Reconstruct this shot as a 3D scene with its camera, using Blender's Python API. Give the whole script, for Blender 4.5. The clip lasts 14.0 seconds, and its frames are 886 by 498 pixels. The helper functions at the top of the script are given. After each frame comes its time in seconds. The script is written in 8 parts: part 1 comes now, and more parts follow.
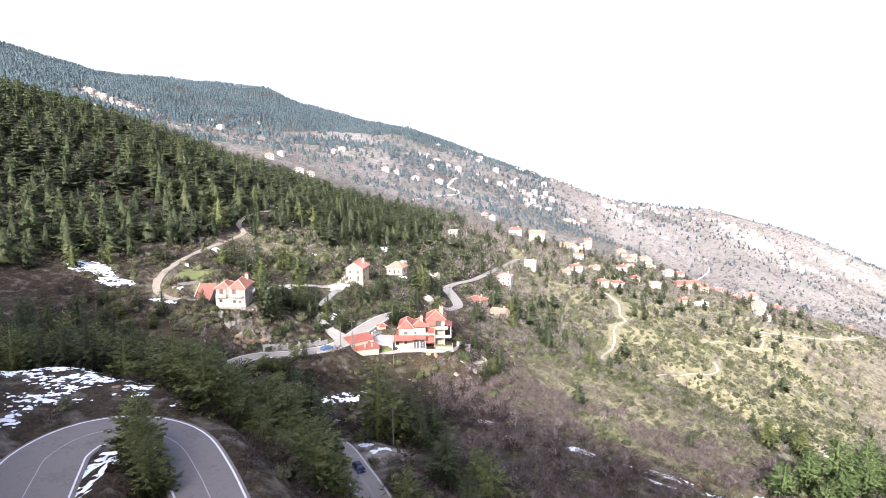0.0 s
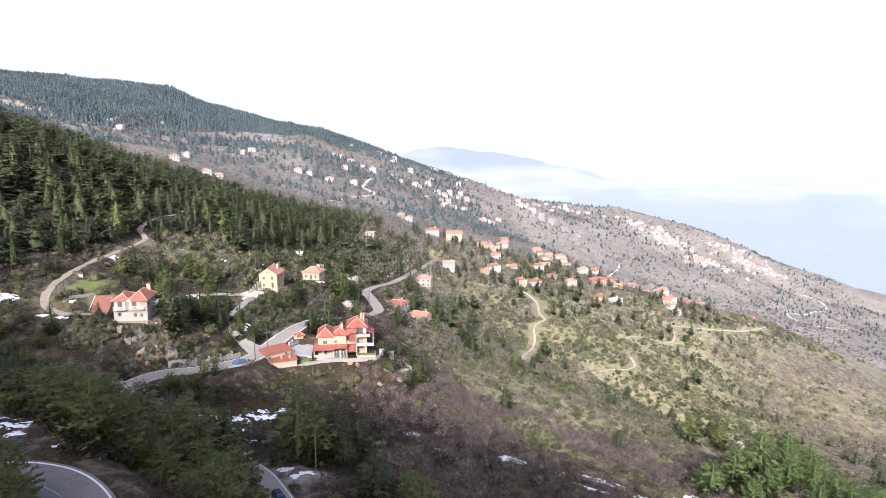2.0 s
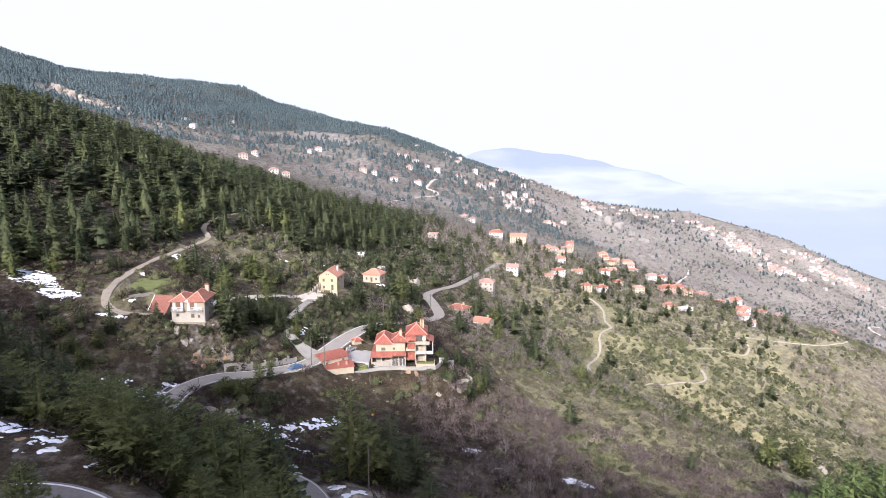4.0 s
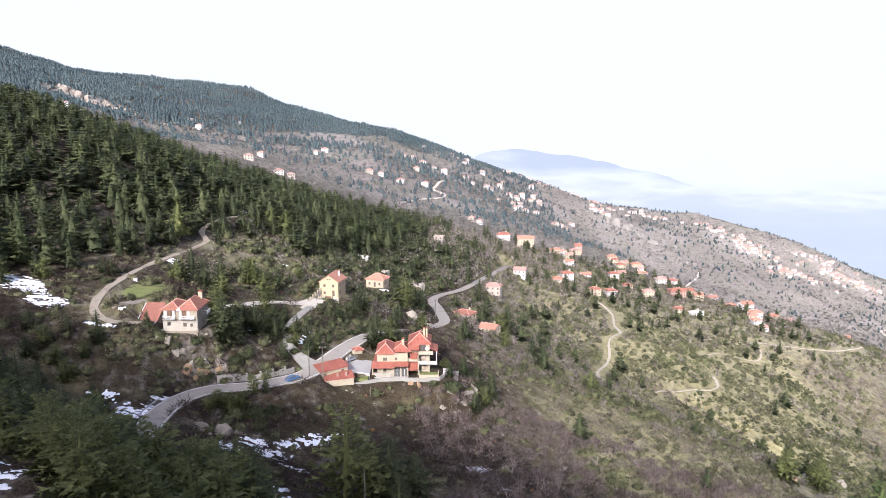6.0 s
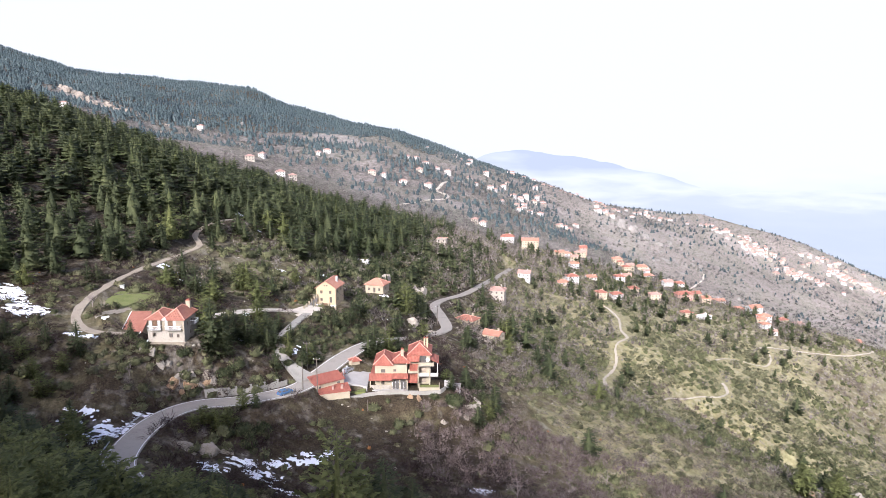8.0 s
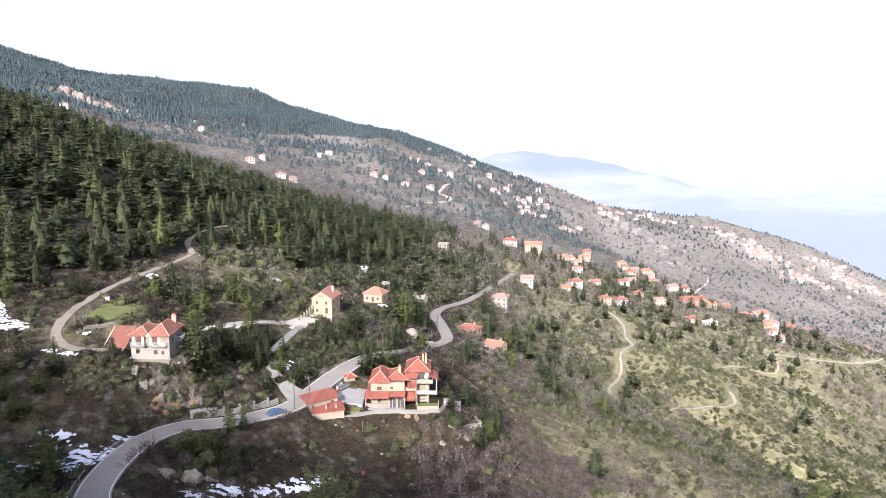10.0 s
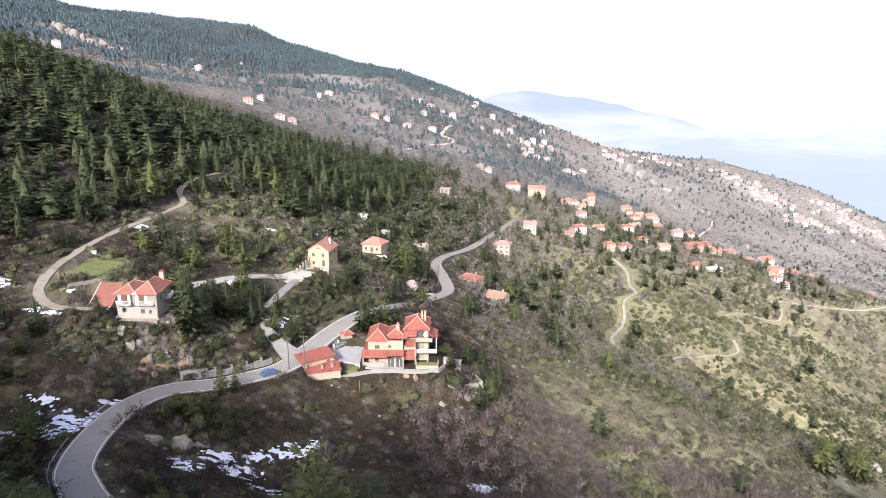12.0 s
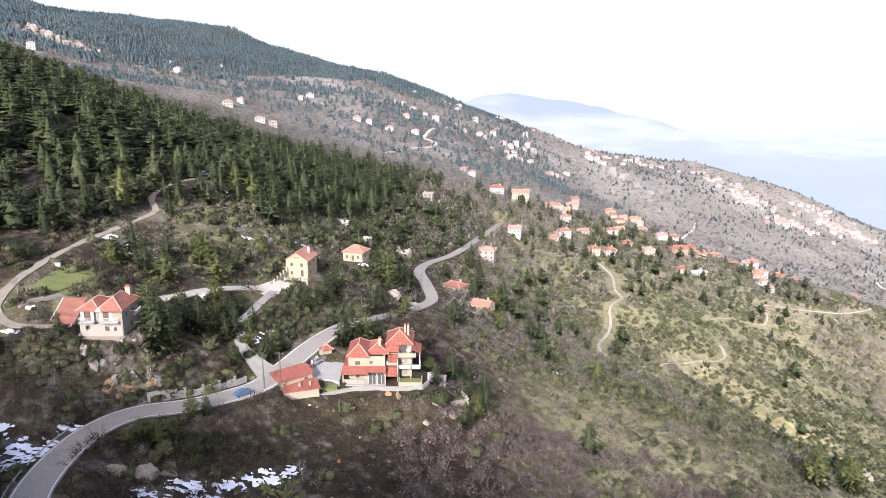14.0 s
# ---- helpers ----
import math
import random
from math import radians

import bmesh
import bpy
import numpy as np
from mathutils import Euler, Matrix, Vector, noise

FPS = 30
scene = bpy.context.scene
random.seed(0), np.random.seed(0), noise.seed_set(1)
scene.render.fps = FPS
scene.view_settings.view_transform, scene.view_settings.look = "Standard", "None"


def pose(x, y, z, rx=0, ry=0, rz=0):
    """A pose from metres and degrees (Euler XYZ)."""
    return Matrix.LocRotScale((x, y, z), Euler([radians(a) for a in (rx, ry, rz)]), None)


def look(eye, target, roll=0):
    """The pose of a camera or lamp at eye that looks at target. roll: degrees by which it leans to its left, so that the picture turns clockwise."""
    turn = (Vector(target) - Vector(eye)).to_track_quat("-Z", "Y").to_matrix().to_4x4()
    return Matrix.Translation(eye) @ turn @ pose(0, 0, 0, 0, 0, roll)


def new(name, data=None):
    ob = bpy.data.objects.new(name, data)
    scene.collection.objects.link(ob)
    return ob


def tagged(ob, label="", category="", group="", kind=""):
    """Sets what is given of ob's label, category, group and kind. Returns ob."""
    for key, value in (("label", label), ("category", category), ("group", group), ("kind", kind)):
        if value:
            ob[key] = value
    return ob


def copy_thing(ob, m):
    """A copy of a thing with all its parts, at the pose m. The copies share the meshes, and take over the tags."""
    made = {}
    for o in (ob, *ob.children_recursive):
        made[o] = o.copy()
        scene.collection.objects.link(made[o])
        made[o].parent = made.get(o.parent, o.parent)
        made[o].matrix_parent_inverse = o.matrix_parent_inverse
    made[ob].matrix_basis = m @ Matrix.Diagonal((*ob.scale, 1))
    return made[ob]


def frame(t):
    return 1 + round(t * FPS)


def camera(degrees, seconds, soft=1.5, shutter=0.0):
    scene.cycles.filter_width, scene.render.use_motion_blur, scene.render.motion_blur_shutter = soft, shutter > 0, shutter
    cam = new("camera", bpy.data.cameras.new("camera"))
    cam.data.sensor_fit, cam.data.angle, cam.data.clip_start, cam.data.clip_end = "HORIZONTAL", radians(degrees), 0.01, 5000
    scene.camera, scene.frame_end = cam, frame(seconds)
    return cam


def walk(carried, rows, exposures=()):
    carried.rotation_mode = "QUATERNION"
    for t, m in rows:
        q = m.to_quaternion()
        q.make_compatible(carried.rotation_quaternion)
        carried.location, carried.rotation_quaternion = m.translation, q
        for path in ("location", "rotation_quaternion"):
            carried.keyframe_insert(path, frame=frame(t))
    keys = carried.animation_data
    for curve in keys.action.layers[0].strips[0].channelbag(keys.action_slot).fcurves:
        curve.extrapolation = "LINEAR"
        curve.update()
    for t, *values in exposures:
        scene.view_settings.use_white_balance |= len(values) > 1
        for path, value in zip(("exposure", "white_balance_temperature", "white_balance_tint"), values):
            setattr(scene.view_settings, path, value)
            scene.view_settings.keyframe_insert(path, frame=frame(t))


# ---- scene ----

cam = camera(62.97, 14.0, soft=0.5)
PATH = [
    (0, (0.03, -36.64, 102.53), (-1.724, 61.614, 83.984), -0.43),
    (0.5, (-1.33, -32.96, 101.67), (7.427, 64.905, 83.084), -0.45),
    (1, (-1.66, -30.57, 101.48), (7.995, 67.220, 82.940), -0.40),
    (1.5, (-1.78, -28.16, 101.28), (7.958, 69.620, 82.740), -0.35),
    (2, (-1.81, -25.95, 101.20), (8.117, 71.817, 82.674), -0.30),
    (2.5, (-1.81, -23.20, 101.15), (8.281, 74.537, 82.571), -0.22),
    (3, (-1.70, -21.02, 101.03), (2.464, 77.175, 82.584), -0.12),
    (3.5, (-1.51, -18.46, 100.93), (0.222, 79.816, 82.509), -0.05),
    (6, (-0.29, -5.67, 100.34), (-0.056, 92.653, 82.084), -0.01),
    (6.5, (-0.01, -3.26, 100.35), (0.072, 95.056, 82.097), 0.01),
    (7, (0.03, -0.00, 99.97), (0.049, 98.322, 81.746), 0.00),
    (7.5, (0.24, 2.70, 99.87), (0.113, 101.027, 81.642), 0.00),
    (8, (0.41, 5.47, 99.72), (0.135, 103.811, 81.590), -0.04),
    (10.5, (1.57, 17.81, 101.20), (0.816, 116.173, 83.207), 0.04),
    (11, (1.76, 20.11, 101.53), (0.919, 117.798, 80.179), 0.01),
    (11.5, (1.75, 22.65, 102.00), (0.861, 119.444, 76.890), 0.14),
    (12, (1.75, 25.43, 102.42), (0.785, 121.997, 76.464), 0.21),
    (12.5, (1.91, 27.72, 102.70), (1.056, 124.288, 76.744), 0.30),
    (13, (1.73, 30.42, 102.40), (3.005, 127.020, 76.600), 0.20),
    (13.5, (1.71, 32.53, 102.43), (3.024, 129.152, 76.683), 0.28),
    (14, (1.65, 34.17, 102.29), (2.981, 130.816, 76.659), 0.30),
]
walk(cam, [(t, look(eye, target, roll)) for t, eye, target, roll in PATH],
     [(0, 2.24, 5860, 15), (0.5, 2.05, 5860, 15), (1.0, 1.89, 5840, 15), (2.0, 1.73, 5840, 15), (3.0, 1.65, 5840, 15), (7.0, 1.65, 5840, 15), (11.0, 1.71, 5860, 15), (14.0, 1.71, 5860, 15)])

# ---------------------------------------------------------------- light
SUN_FROM = Vector((-0.20, -0.86, 0.47)).normalized()
world = bpy.data.worlds.new("world")
scene.world = world
world.use_nodes = True
wn = world.node_tree.nodes
sky = wn.new("ShaderNodeTexSky")
sky.sky_type, sky.sun_disc = "NISHITA", False
sky.sun_elevation = math.asin(SUN_FROM.z)
sky.sun_rotation = math.atan2(SUN_FROM.x, SUN_FROM.y)
sky.altitude, sky.air_density, sky.dust_density = 900, 0.36, 7.0
world.node_tree.links.new(sky.outputs[0], wn["Background"].inputs[0])
wn["Background"].inputs[1].default_value = 0.15

sun = new("sun", bpy.data.lights.new("sun", "SUN"))
sun.data.energy, sun.data.angle, sun.data.color = 2.5, radians(1.2), (1.0, 0.955, 0.89)
sun.matrix_world = look(SUN_FROM * 900, (0, 0, 0))


# ---------------------------------------------------------------- small tools
def rgb(*c):
    return (*c, 1.0)


def material(name, colours, scale=1.0, rough=0.9, bump=0.0, bump_scale=8.0, spread="position", metal=0.0, vary=0.0, detail=6.0, spec=0.3, tiles=0.0, leaf=0.0):
    """A surface whose colour wanders between the given ones by noise at two scales, and optionally from piece to piece."""
    m = bpy.data.materials.new(name)
    m.use_nodes = True
    n, l = m.node_tree.nodes, m.node_tree.links
    b = n["Principled BSDF"]
    b.inputs["Roughness"].default_value, b.inputs["Metallic"].default_value = rough, metal
    b.inputs["Specular IOR Level"].default_value = spec
    where = n.new("ShaderNodeNewGeometry").outputs["Position"] if spread == "position" else n.new("ShaderNodeTexCoord").outputs["Object"]
    big, fine = n.new("ShaderNodeTexNoise"), n.new("ShaderNodeTexNoise")
    big.inputs["Scale"].default_value, fine.inputs["Scale"].default_value = scale, scale * 9
    big.inputs["Detail"].default_value, fine.inputs["Detail"].default_value = detail, 4
    l.new(where, big.inputs["Vector"])
    l.new(where, fine.inputs["Vector"])
    mix = n.new("ShaderNodeMath")
    mix.operation = "MULTIPLY_ADD"
    mix.inputs[1].default_value, mix.inputs[2].default_value = 0.45, 0.0
    l.new(fine.outputs["Fac"], mix.inputs[0])
    add = n.new("ShaderNodeMath")
    add.operation = "MULTIPLY_ADD"
    add.inputs[1].default_value = 0.55
    l.new(big.outputs["Fac"], add.inputs[0])
    l.new(mix.outputs[0], add.inputs[2])
    fac = add.outputs[0]
    if vary:
        piece = n.new("ShaderNodeNewGeometry").outputs["Random Per Island"]
        thing = n.new("ShaderNodeObjectInfo").outputs["Random"]
        both = n.new("ShaderNodeMath")
        both.operation = "ADD"
        l.new(piece, both.inputs[0])
        l.new(thing, both.inputs[1])
        frac = n.new("ShaderNodeMath")
        frac.operation = "FRACT"
        l.new(both.outputs[0], frac.inputs[0])
        more = n.new("ShaderNodeMath")
        more.operation = "MULTIPLY_ADD"
        more.inputs[1].default_value = vary
        l.new(frac.outputs[0], more.inputs[0])
        low = n.new("ShaderNodeMath")
        low.operation = "SUBTRACT"
        low.inputs[1].default_value = vary / 2
        l.new(fac, low.inputs[0])
        l.new(low.outputs[0], more.inputs[2])
        fac = more.outputs[0]
    ramp = n.new("ShaderNodeValToRGB")
    e = ramp.color_ramp.elements
    while len(e) < len(colours):
        e.new(0.5)
    for k, c in enumerate(colours):
        e[k].position = 0.3 + 0.4 * k / max(1, len(colours) - 1)
        e[k].color = rgb(*c)
    l.new(fac, ramp.inputs[0])
    l.new(ramp.outputs[0], b.inputs["Base Color"])
    if leaf:
        # light that passes through thin sprays
        thin, mixer = n.new("ShaderNodeBsdfTranslucent"), n.new("ShaderNodeMixShader")
        mixer.inputs[0].default_value = leaf
        l.new(ramp.outputs[0], thin.inputs[0])
        l.new(b.outputs[0], mixer.inputs[1])
        l.new(thin.outputs[0], mixer.inputs[2])
        l.new(mixer.outputs[0], n["Material Output"].inputs[0])
    if tiles:
        # rows of rounded roof tiles, running both ways over the slopes
        waves = []
        for way in ("X", "Y"):
            w = n.new("ShaderNodeTexWave")
            w.bands_direction = way
            w.inputs["Scale"].default_value, w.inputs["Distortion"].default_value = tiles, 0.6
            l.new(where, w.inputs["Vector"])
            waves.append(w.outputs["Fac"])
        both = n.new("ShaderNodeMath")
        both.operation = "ADD"
        l.new(waves[0], both.inputs[0])
        l.new(waves[1], both.inputs[1])
        bp = n.new("ShaderNodeBump")
        bp.inputs["Strength"].default_value, bp.inputs["Distance"].default_value = 0.7, 0.08
        l.new(both.outputs[0], bp.inputs["Height"])
        l.new(bp.outputs[0], b.inputs["Normal"])
    elif bump:
        t, bp = n.new("ShaderNodeTexNoise"), n.new("ShaderNodeBump")
        t.inputs["Scale"].default_value, t.inputs["Detail"].default_value = bump_scale, 5
        l.new(where, t.inputs["Vector"])
        bp.inputs["Strength"].default_value, bp.inputs["Distance"].default_value = bump, 1.0 / bump_scale
        l.new(t.outputs["Fac"], bp.inputs["Height"])
        l.new(bp.outputs[0], b.inputs["Normal"])
    return m


class Geo:
    """Collects corners and faces of one mesh."""

    def __init__(self):
        self.v, self.f = [], []

    def add(self, verts, faces):
        k = len(self.v)
        self.v += [tuple(p) for p in verts]
        self.f += [tuple(i + k for i in f) for f in faces]
        return self

    def box(self, x0, y0, z0, x1, y1, z1):
        return self.add([(x0, y0, z0), (x1, y0, z0), (x1, y1, z0), (x0, y1, z0), (x0, y0, z1), (x1, y0, z1), (x1, y1, z1), (x0, y1, z1)],
                        [(3, 2, 1, 0), (4, 5, 6, 7), (0, 1, 5, 4), (1, 2, 6, 5), (2, 3, 7, 6), (3, 0, 4, 7)])

    def tube(self, a, b, ra, rb, n=6):
        a, b = Vector(a), Vector(b)
        q = (b - a).to_track_quat("Z", "Y").to_matrix()
        ring = [q @ Vector((math.cos(6.2832 * k / n), math.sin(6.2832 * k / n), 0)) for k in range(n)]
        return self.add([a + r * ra for r in ring] + [b + r * rb for r in ring],
                        [(k, (k + 1) % n, n + (k + 1) % n, n + k) for k in range(n)] + [tuple(range(n - 1, -1, -1)), tuple(range(n, 2 * n))])

    def moved(self, m):
        self.v = [tuple(m @ Vector(p)) for p in self.v]
        return self

    def mesh(self, name, mat, smooth=False):
        me = bpy.data.meshes.new(name)
        me.from_pydata(self.v, [], self.f)
        me.materials.append(mat)
        if smooth:
            me.polygons.foreach_set("use_smooth", [True] * len(me.polygons))
        me.update()
        return me


def part(name, geo, mat, parent=None, label="", smooth=False):
    ob = new(name, geo.mesh(name, mat, smooth))
    ob.parent = parent
    return tagged(ob, label)


def thing(name, m, label, category, group="", kind=""):
    ob = new(name)
    ob.empty_display_size = 0.5
    ob.matrix_world = m
    return tagged(ob, label, category, group, kind)


def big_mesh(name, verts, tris, mat, smooth=False):
    """A mesh straight from arrays of corners and triangles."""
    me = bpy.data.meshes.new(name)
    verts, tris = np.asarray(verts, np.float32), np.asarray(tris, np.int32)
    k = tris.shape[1]
    me.vertices.add(len(verts))
    me.vertices.foreach_set("co", verts.ravel())
    me.loops.add(tris.size)
    me.loops.foreach_set("vertex_index", tris.ravel())
    me.polygons.add(len(tris))
    me.polygons.foreach_set("loop_start", np.arange(0, tris.size, k, dtype=np.int32))
    me.polygons.foreach_set("use_smooth", np.full(len(tris), smooth))
    me.materials.append(mat)
    me.update(calc_edges=True)
    return me


# ---------------------------------------------------------------- the lie of the land
COLUMNS = np.array([-1500, -1000, -620, -430, -250, -130, -75, -40, -10, 30, 80, 150, 260, 340, 480, 800, 1400, 2600.0])
STATIONS, HEIGHTS = [], []


def profile(y, *heights):
    """The height of the hillside along one line across it, from the mountain down to the valley."""
    STATIONS.append(float(y))
    HEIGHTS.append([float(h) for h in heights])


# First two rows: unseen ridge behind the camera, raised to shade the near slope.
profile(-300, 520, 440, 396, 370, 326, 284, 266, 250, 234, 206, 172, 124, 64, 10, -70, -227, -431, -810)
profile(-120, 522, 395, 300, 250, 190, 150, 140, 128, 112, 92, 75, 50, 5, -30, -100, -240, -440, -780)
profile(0, 522, 383, 267, 202, 137, 98, 89, 77, 60, 39, 23, 2, -38, -71, -130, -255, -443, -734)
profile(60, 523, 377, 255, 184, 114, 78, 68, 62, 42, 21, 6, -15, -52, -83, -140, -262, -447, -719)
profile(110, 523, 374, 247, 175, 102, 59, 45, 36, 29, 16, -1, -23, -62, -93, -149, -269, -451, -707)
profile(150, 522, 371, 243, 170, 96, 48, 34, 23, 20, 11, -6, -26, -69, -101, -156, -275, -455, -698)
profile(190, 521, 369, 241, 169, 95, 51, 44, 27, 18, 5, -12, -32, -76, -108, -164, -282, -460, -689)
profile(230, 519, 367, 239, 169, 98, 56, 42, 31, 22, 4, -13, -43, -83, -115, -170, -287, -464, -682)
profile(290, 517, 364, 237, 169, 103, 63, 43, 30, 15, 0, -21, -51, -94, -124, -176, -293, -470, -673)
profile(370, 515, 359, 230, 164, 106, 69, 45, 22, 3, -9, -40, -73, -113, -133, -180, -294, -473, -667)
profile(480, 513, 347, 212, 148, 99, 56, 35, 20, 8, -13, -48, -63, -112, -145, -175, -293, -474, -664)
profile(640, 512, 327, 180, 104, 49, 23, 15, 9, 4, -12, -36, -61, -91, -102, -148, -301, -476, -663)
profile(850, 510, 300, 149, 86, 44, 10, -6, -15, -23, -31, -43, -60, -95, -153, -222, -325, -480, -662)
profile(1300, 498, 253, 123, 77, 50, 32, 19, 8, -2, -18, -41, -77, -138, -174, -231, -341, -491, -658)
profile(1850, 393, 216, 160, 121, 78, 53, 36, 24, 12, -4, -23, -47, -83, -111, -164, -272, -472, -665)
profile(2200, 352, 206, 182, 138, 62, 36, 17, 3, -9, -24, -42, -65, -98, -124, -166, -200, -421, -708)
profile(2700, 198, 152, 70, 39, -7, -50, -73, -89, -102, -117, -133, -151, -181, -250, -330, -480, -800, -1200)
profile(4500, 190, -2, -138, -199, -254, -1189, -1205, -1216, -1225, -1238, -1255, -1279, -1315, -1339, -1376, -1443, -1517, -1548)
STATIONS, HEIGHTS = np.array(STATIONS), np.array(HEIGHTS)
# small hills and hollows: x, y, height, radius
MOUNDS = [(330, 712, 3, 55), (420, 690, 3, 60), (120, 170, 9, 24), (-22, 72, -6, 13), (5, 206, 5, 10), (-88, 150, -4, 14),
          (-30, 150, -3, 12), (125, 480, 5, 25), (315, 520, -5, 30), (-540, 2050, 12, 70), (-450, 2200, -50, 105), (-355, 2160, -26, 90), (1125, 2050, 18, 120)]
# the gully that cuts down the sunlit slope
MOUNDS += [(150 + 17 * k, 425 - 10 * k - 0.9 * k * k, -6 - 1.6 * k, 13) for k in range(6)]


def weights(xs, q):
    n, e = len(xs), np.eye(len(xs))
    h = np.diff(xs)[:, None]
    d = np.diff(e, axis=0) / h
    m = np.concatenate([d[:1], (d[:-1] * h[1:] + d[1:] * h[:-1]) / (h[:-1] + h[1:]), d[-1:]])
    q = np.clip(q, xs[0], xs[-1])
    k = np.clip(np.searchsorted(xs, q) - 1, 0, n - 2)
    w = (xs[k + 1] - xs[k])[:, None]
    s = (q - xs[k])[:, None] / w
    return (2 * s**3 - 3 * s**2 + 1) * e[k] + (s**3 - 2 * s**2 + s) * w * m[k] + (3 * s**2 - 2 * s**3) * e[k + 1] + (s**3 - s**2) * w * m[k + 1]


def wave(x, y, size, seed):
    """Smooth value noise from -1 to 1."""
    r = np.random.RandomState(seed)
    table = r.uniform(-1, 1, (64, 64))
    u, v = x / size, y / size
    i, j = np.floor(u).astype(int), np.floor(v).astype(int)
    a, b = u - i, v - j
    a, b = a * a * (3 - 2 * a), b * b * (3 - 2 * b)
    t = lambda p, q: table[p % 64, q % 64]
    return (t(i, j) * (1 - a) + t(i + 1, j) * a) * (1 - b) + (t(i, j + 1) * (1 - a) + t(i + 1, j + 1) * a) * b


def curve_through(points, step=2.0):
    """A smooth line through x, y, z points, sampled evenly."""
    p = np.array(points, float)
    p = np.concatenate([2 * p[:1] - p[1:2], p, 2 * p[-1:] - p[-2:-1]])
    out = []
    for k in range(1, len(p) - 2):
        n = max(2, int(np.linalg.norm(p[k + 1] - p[k]) / step))
        s = np.linspace(0, 1, n, endpoint=False)[:, None]
        a, b, c, d = p[k - 1], p[k], p[k + 1], p[k + 2]
        out.append(0.5 * (2 * b + (c - a) * s + (2 * a - 5 * b + 4 * c - d) * s**2 + (3 * b - a - 3 * c + d) * s**3))
    return np.concatenate(out + [p[-2:-1]])


def open_ground(x, y):
    """The height of the hillside without its roads and yards."""
    z = np.einsum("ni,nj,ij->n", weights(STATIONS, y), weights(COLUMNS, x), HEIGHTS)
    for mx, my, h, r in MOUNDS:
        z += h * np.exp(-((x - mx) ** 2 + (y - my) ** 2) / r**2)
    far = np.clip((y - 120) / 1500, 0, 1)
    return z + (0.7 + 5 * far) * wave(x, y, 64, 3) + 0.45 * wave(x, y, 11, 5) + far * 9 * wave(x, y, 140, 9)


def draped(points):
    """A line of x, y laid on the open hillside, evened out a little."""
    line = curve_through([(x, y, 0) for x, y in points])
    z = open_ground(line[:, 0], line[:, 1])
    line[:, 2] = np.convolve(np.pad(z, 4, mode="edge"), np.ones(9) / 9, "valid") + 0.2
    return line


# roads: centre line with heights, half width
MAIN_ROAD = curve_through([(6, 48, 28), (-4, 66, 28.6), (-11, 80, 29.2), (-15.6, 91, 29.5), (-20.8, 102, 29.6), (-27.5, 113, 30.2), (-39, 118, 31.6), (-51, 122, 32.8), (-60.3, 131.2, 33.5),
    (-63.7, 137.8, 33), (-65.5, 147.8, 32.4), (-65.4, 158.7, 31.8), (-63.3, 167.2, 31), (-59.2, 172.7, 30.3), (-52, 177.1, 29.3), (-44.2, 184.3, 28.2),
    (-38.8, 191.1, 27.6), (-35.2, 201.7, 27.4), (-31.3, 214.3, 27.4), (-26.6, 226.9, 27), (-21.7, 240.2, 25), (-15.7, 253.7, 21.5), (-8.8, 276.9, 15),
    (-2.3, 295, 11), (1.1, 310.1, 8.8), (-1.7, 334.5, 7.5), (-4.8, 360.8, 5), (-1, 391.6, 0), (12.3, 428.2, -5.5), (25.1, 471.2, -10), (41.7, 551.2, -22), (59.1, 635.4, -34)])
HAIRPIN = curve_through([(-41, 14, 62.5), (-45.5, 28, 61.6), (-49.3, 40, 61.2), (-50.8, 46, 61), (-49.3, 51.3, 61), (-45.4, 53.5, 61), (-40, 52.2, 61), (-35.5, 48.6, 61),
    (-31.2, 42.5, 60.8), (-27, 35.5, 60.4), (-21, 25, 59.6), (-14, 13, 58.5)], 1.0)
SIDE_ROAD = curve_through([(-37.5, 196.5, 27.5), (-41, 199.5, 28.6), (-45.5, 204, 30.8), (-47.8, 208, 32), (-49.6, 215.7, 33.4), (-48.6, 224, 34), (-47.5, 233, 34), (-46.5, 243, 33.6)])
DRIVE = curve_through([(-46.5, 243, 33.6), (-50.2, 244, 34.4), (-55.3, 238.6, 36.2), (-61.1, 230.1, 38.4), (-65.8, 220.3, 40.1), (-70, 212, 41.6)])
TRACK = curve_through([(-80.5, 185.6, 44.6), (-84, 183.8, 45), (-89.6, 183, 45.7), (-94.4, 185.6, 46.8), (-97.9, 192, 48), (-100.4, 202.6, 48.7), (-102.4, 218.9, 48.9), (-102, 237.2, 49.3),
    (-98.6, 262.8, 49.3), (-95.3, 281, 49.8), (-97.5, 287.5, 51), (-101.5, 297, 52.5), (-99.5, 313.5, 54.4), (-93.9, 330.3, 54)])
FOOTPATH = draped([(130, 588.6), (134.3, 577.5), (136.2, 552), (131.4, 524), (130, 500), (117, 478), (110, 449.6), (94.5, 412), (90.4, 386)])
LOWER_PATH = draped([(131.9, 416.4), (140.4, 427.5), (156.5, 436.2), (174.4, 444.5), (186, 457), (189.6, 468), (190, 476)])
SPUR_PATH = draped([(270.6, 603), (281.8, 605.3), (303.1, 604.3), (326, 606.3), (351.3, 612.2), (380.3, 629.6), (392, 640)])
VILLAGE_PATH = draped([(203, 529.6), (218.4, 548), (234.8, 560), (250, 563.5), (263, 568.5), (273, 585), (274.5, 596), (270.6, 603)])
HILL_ROAD = draped([(-60, 940), (-40, 1003), (-24, 1052), (-3, 1086), (5, 1128), (-3, 1146), (-13, 1149), (-9, 1182), (4, 1252), (30, 1330)])
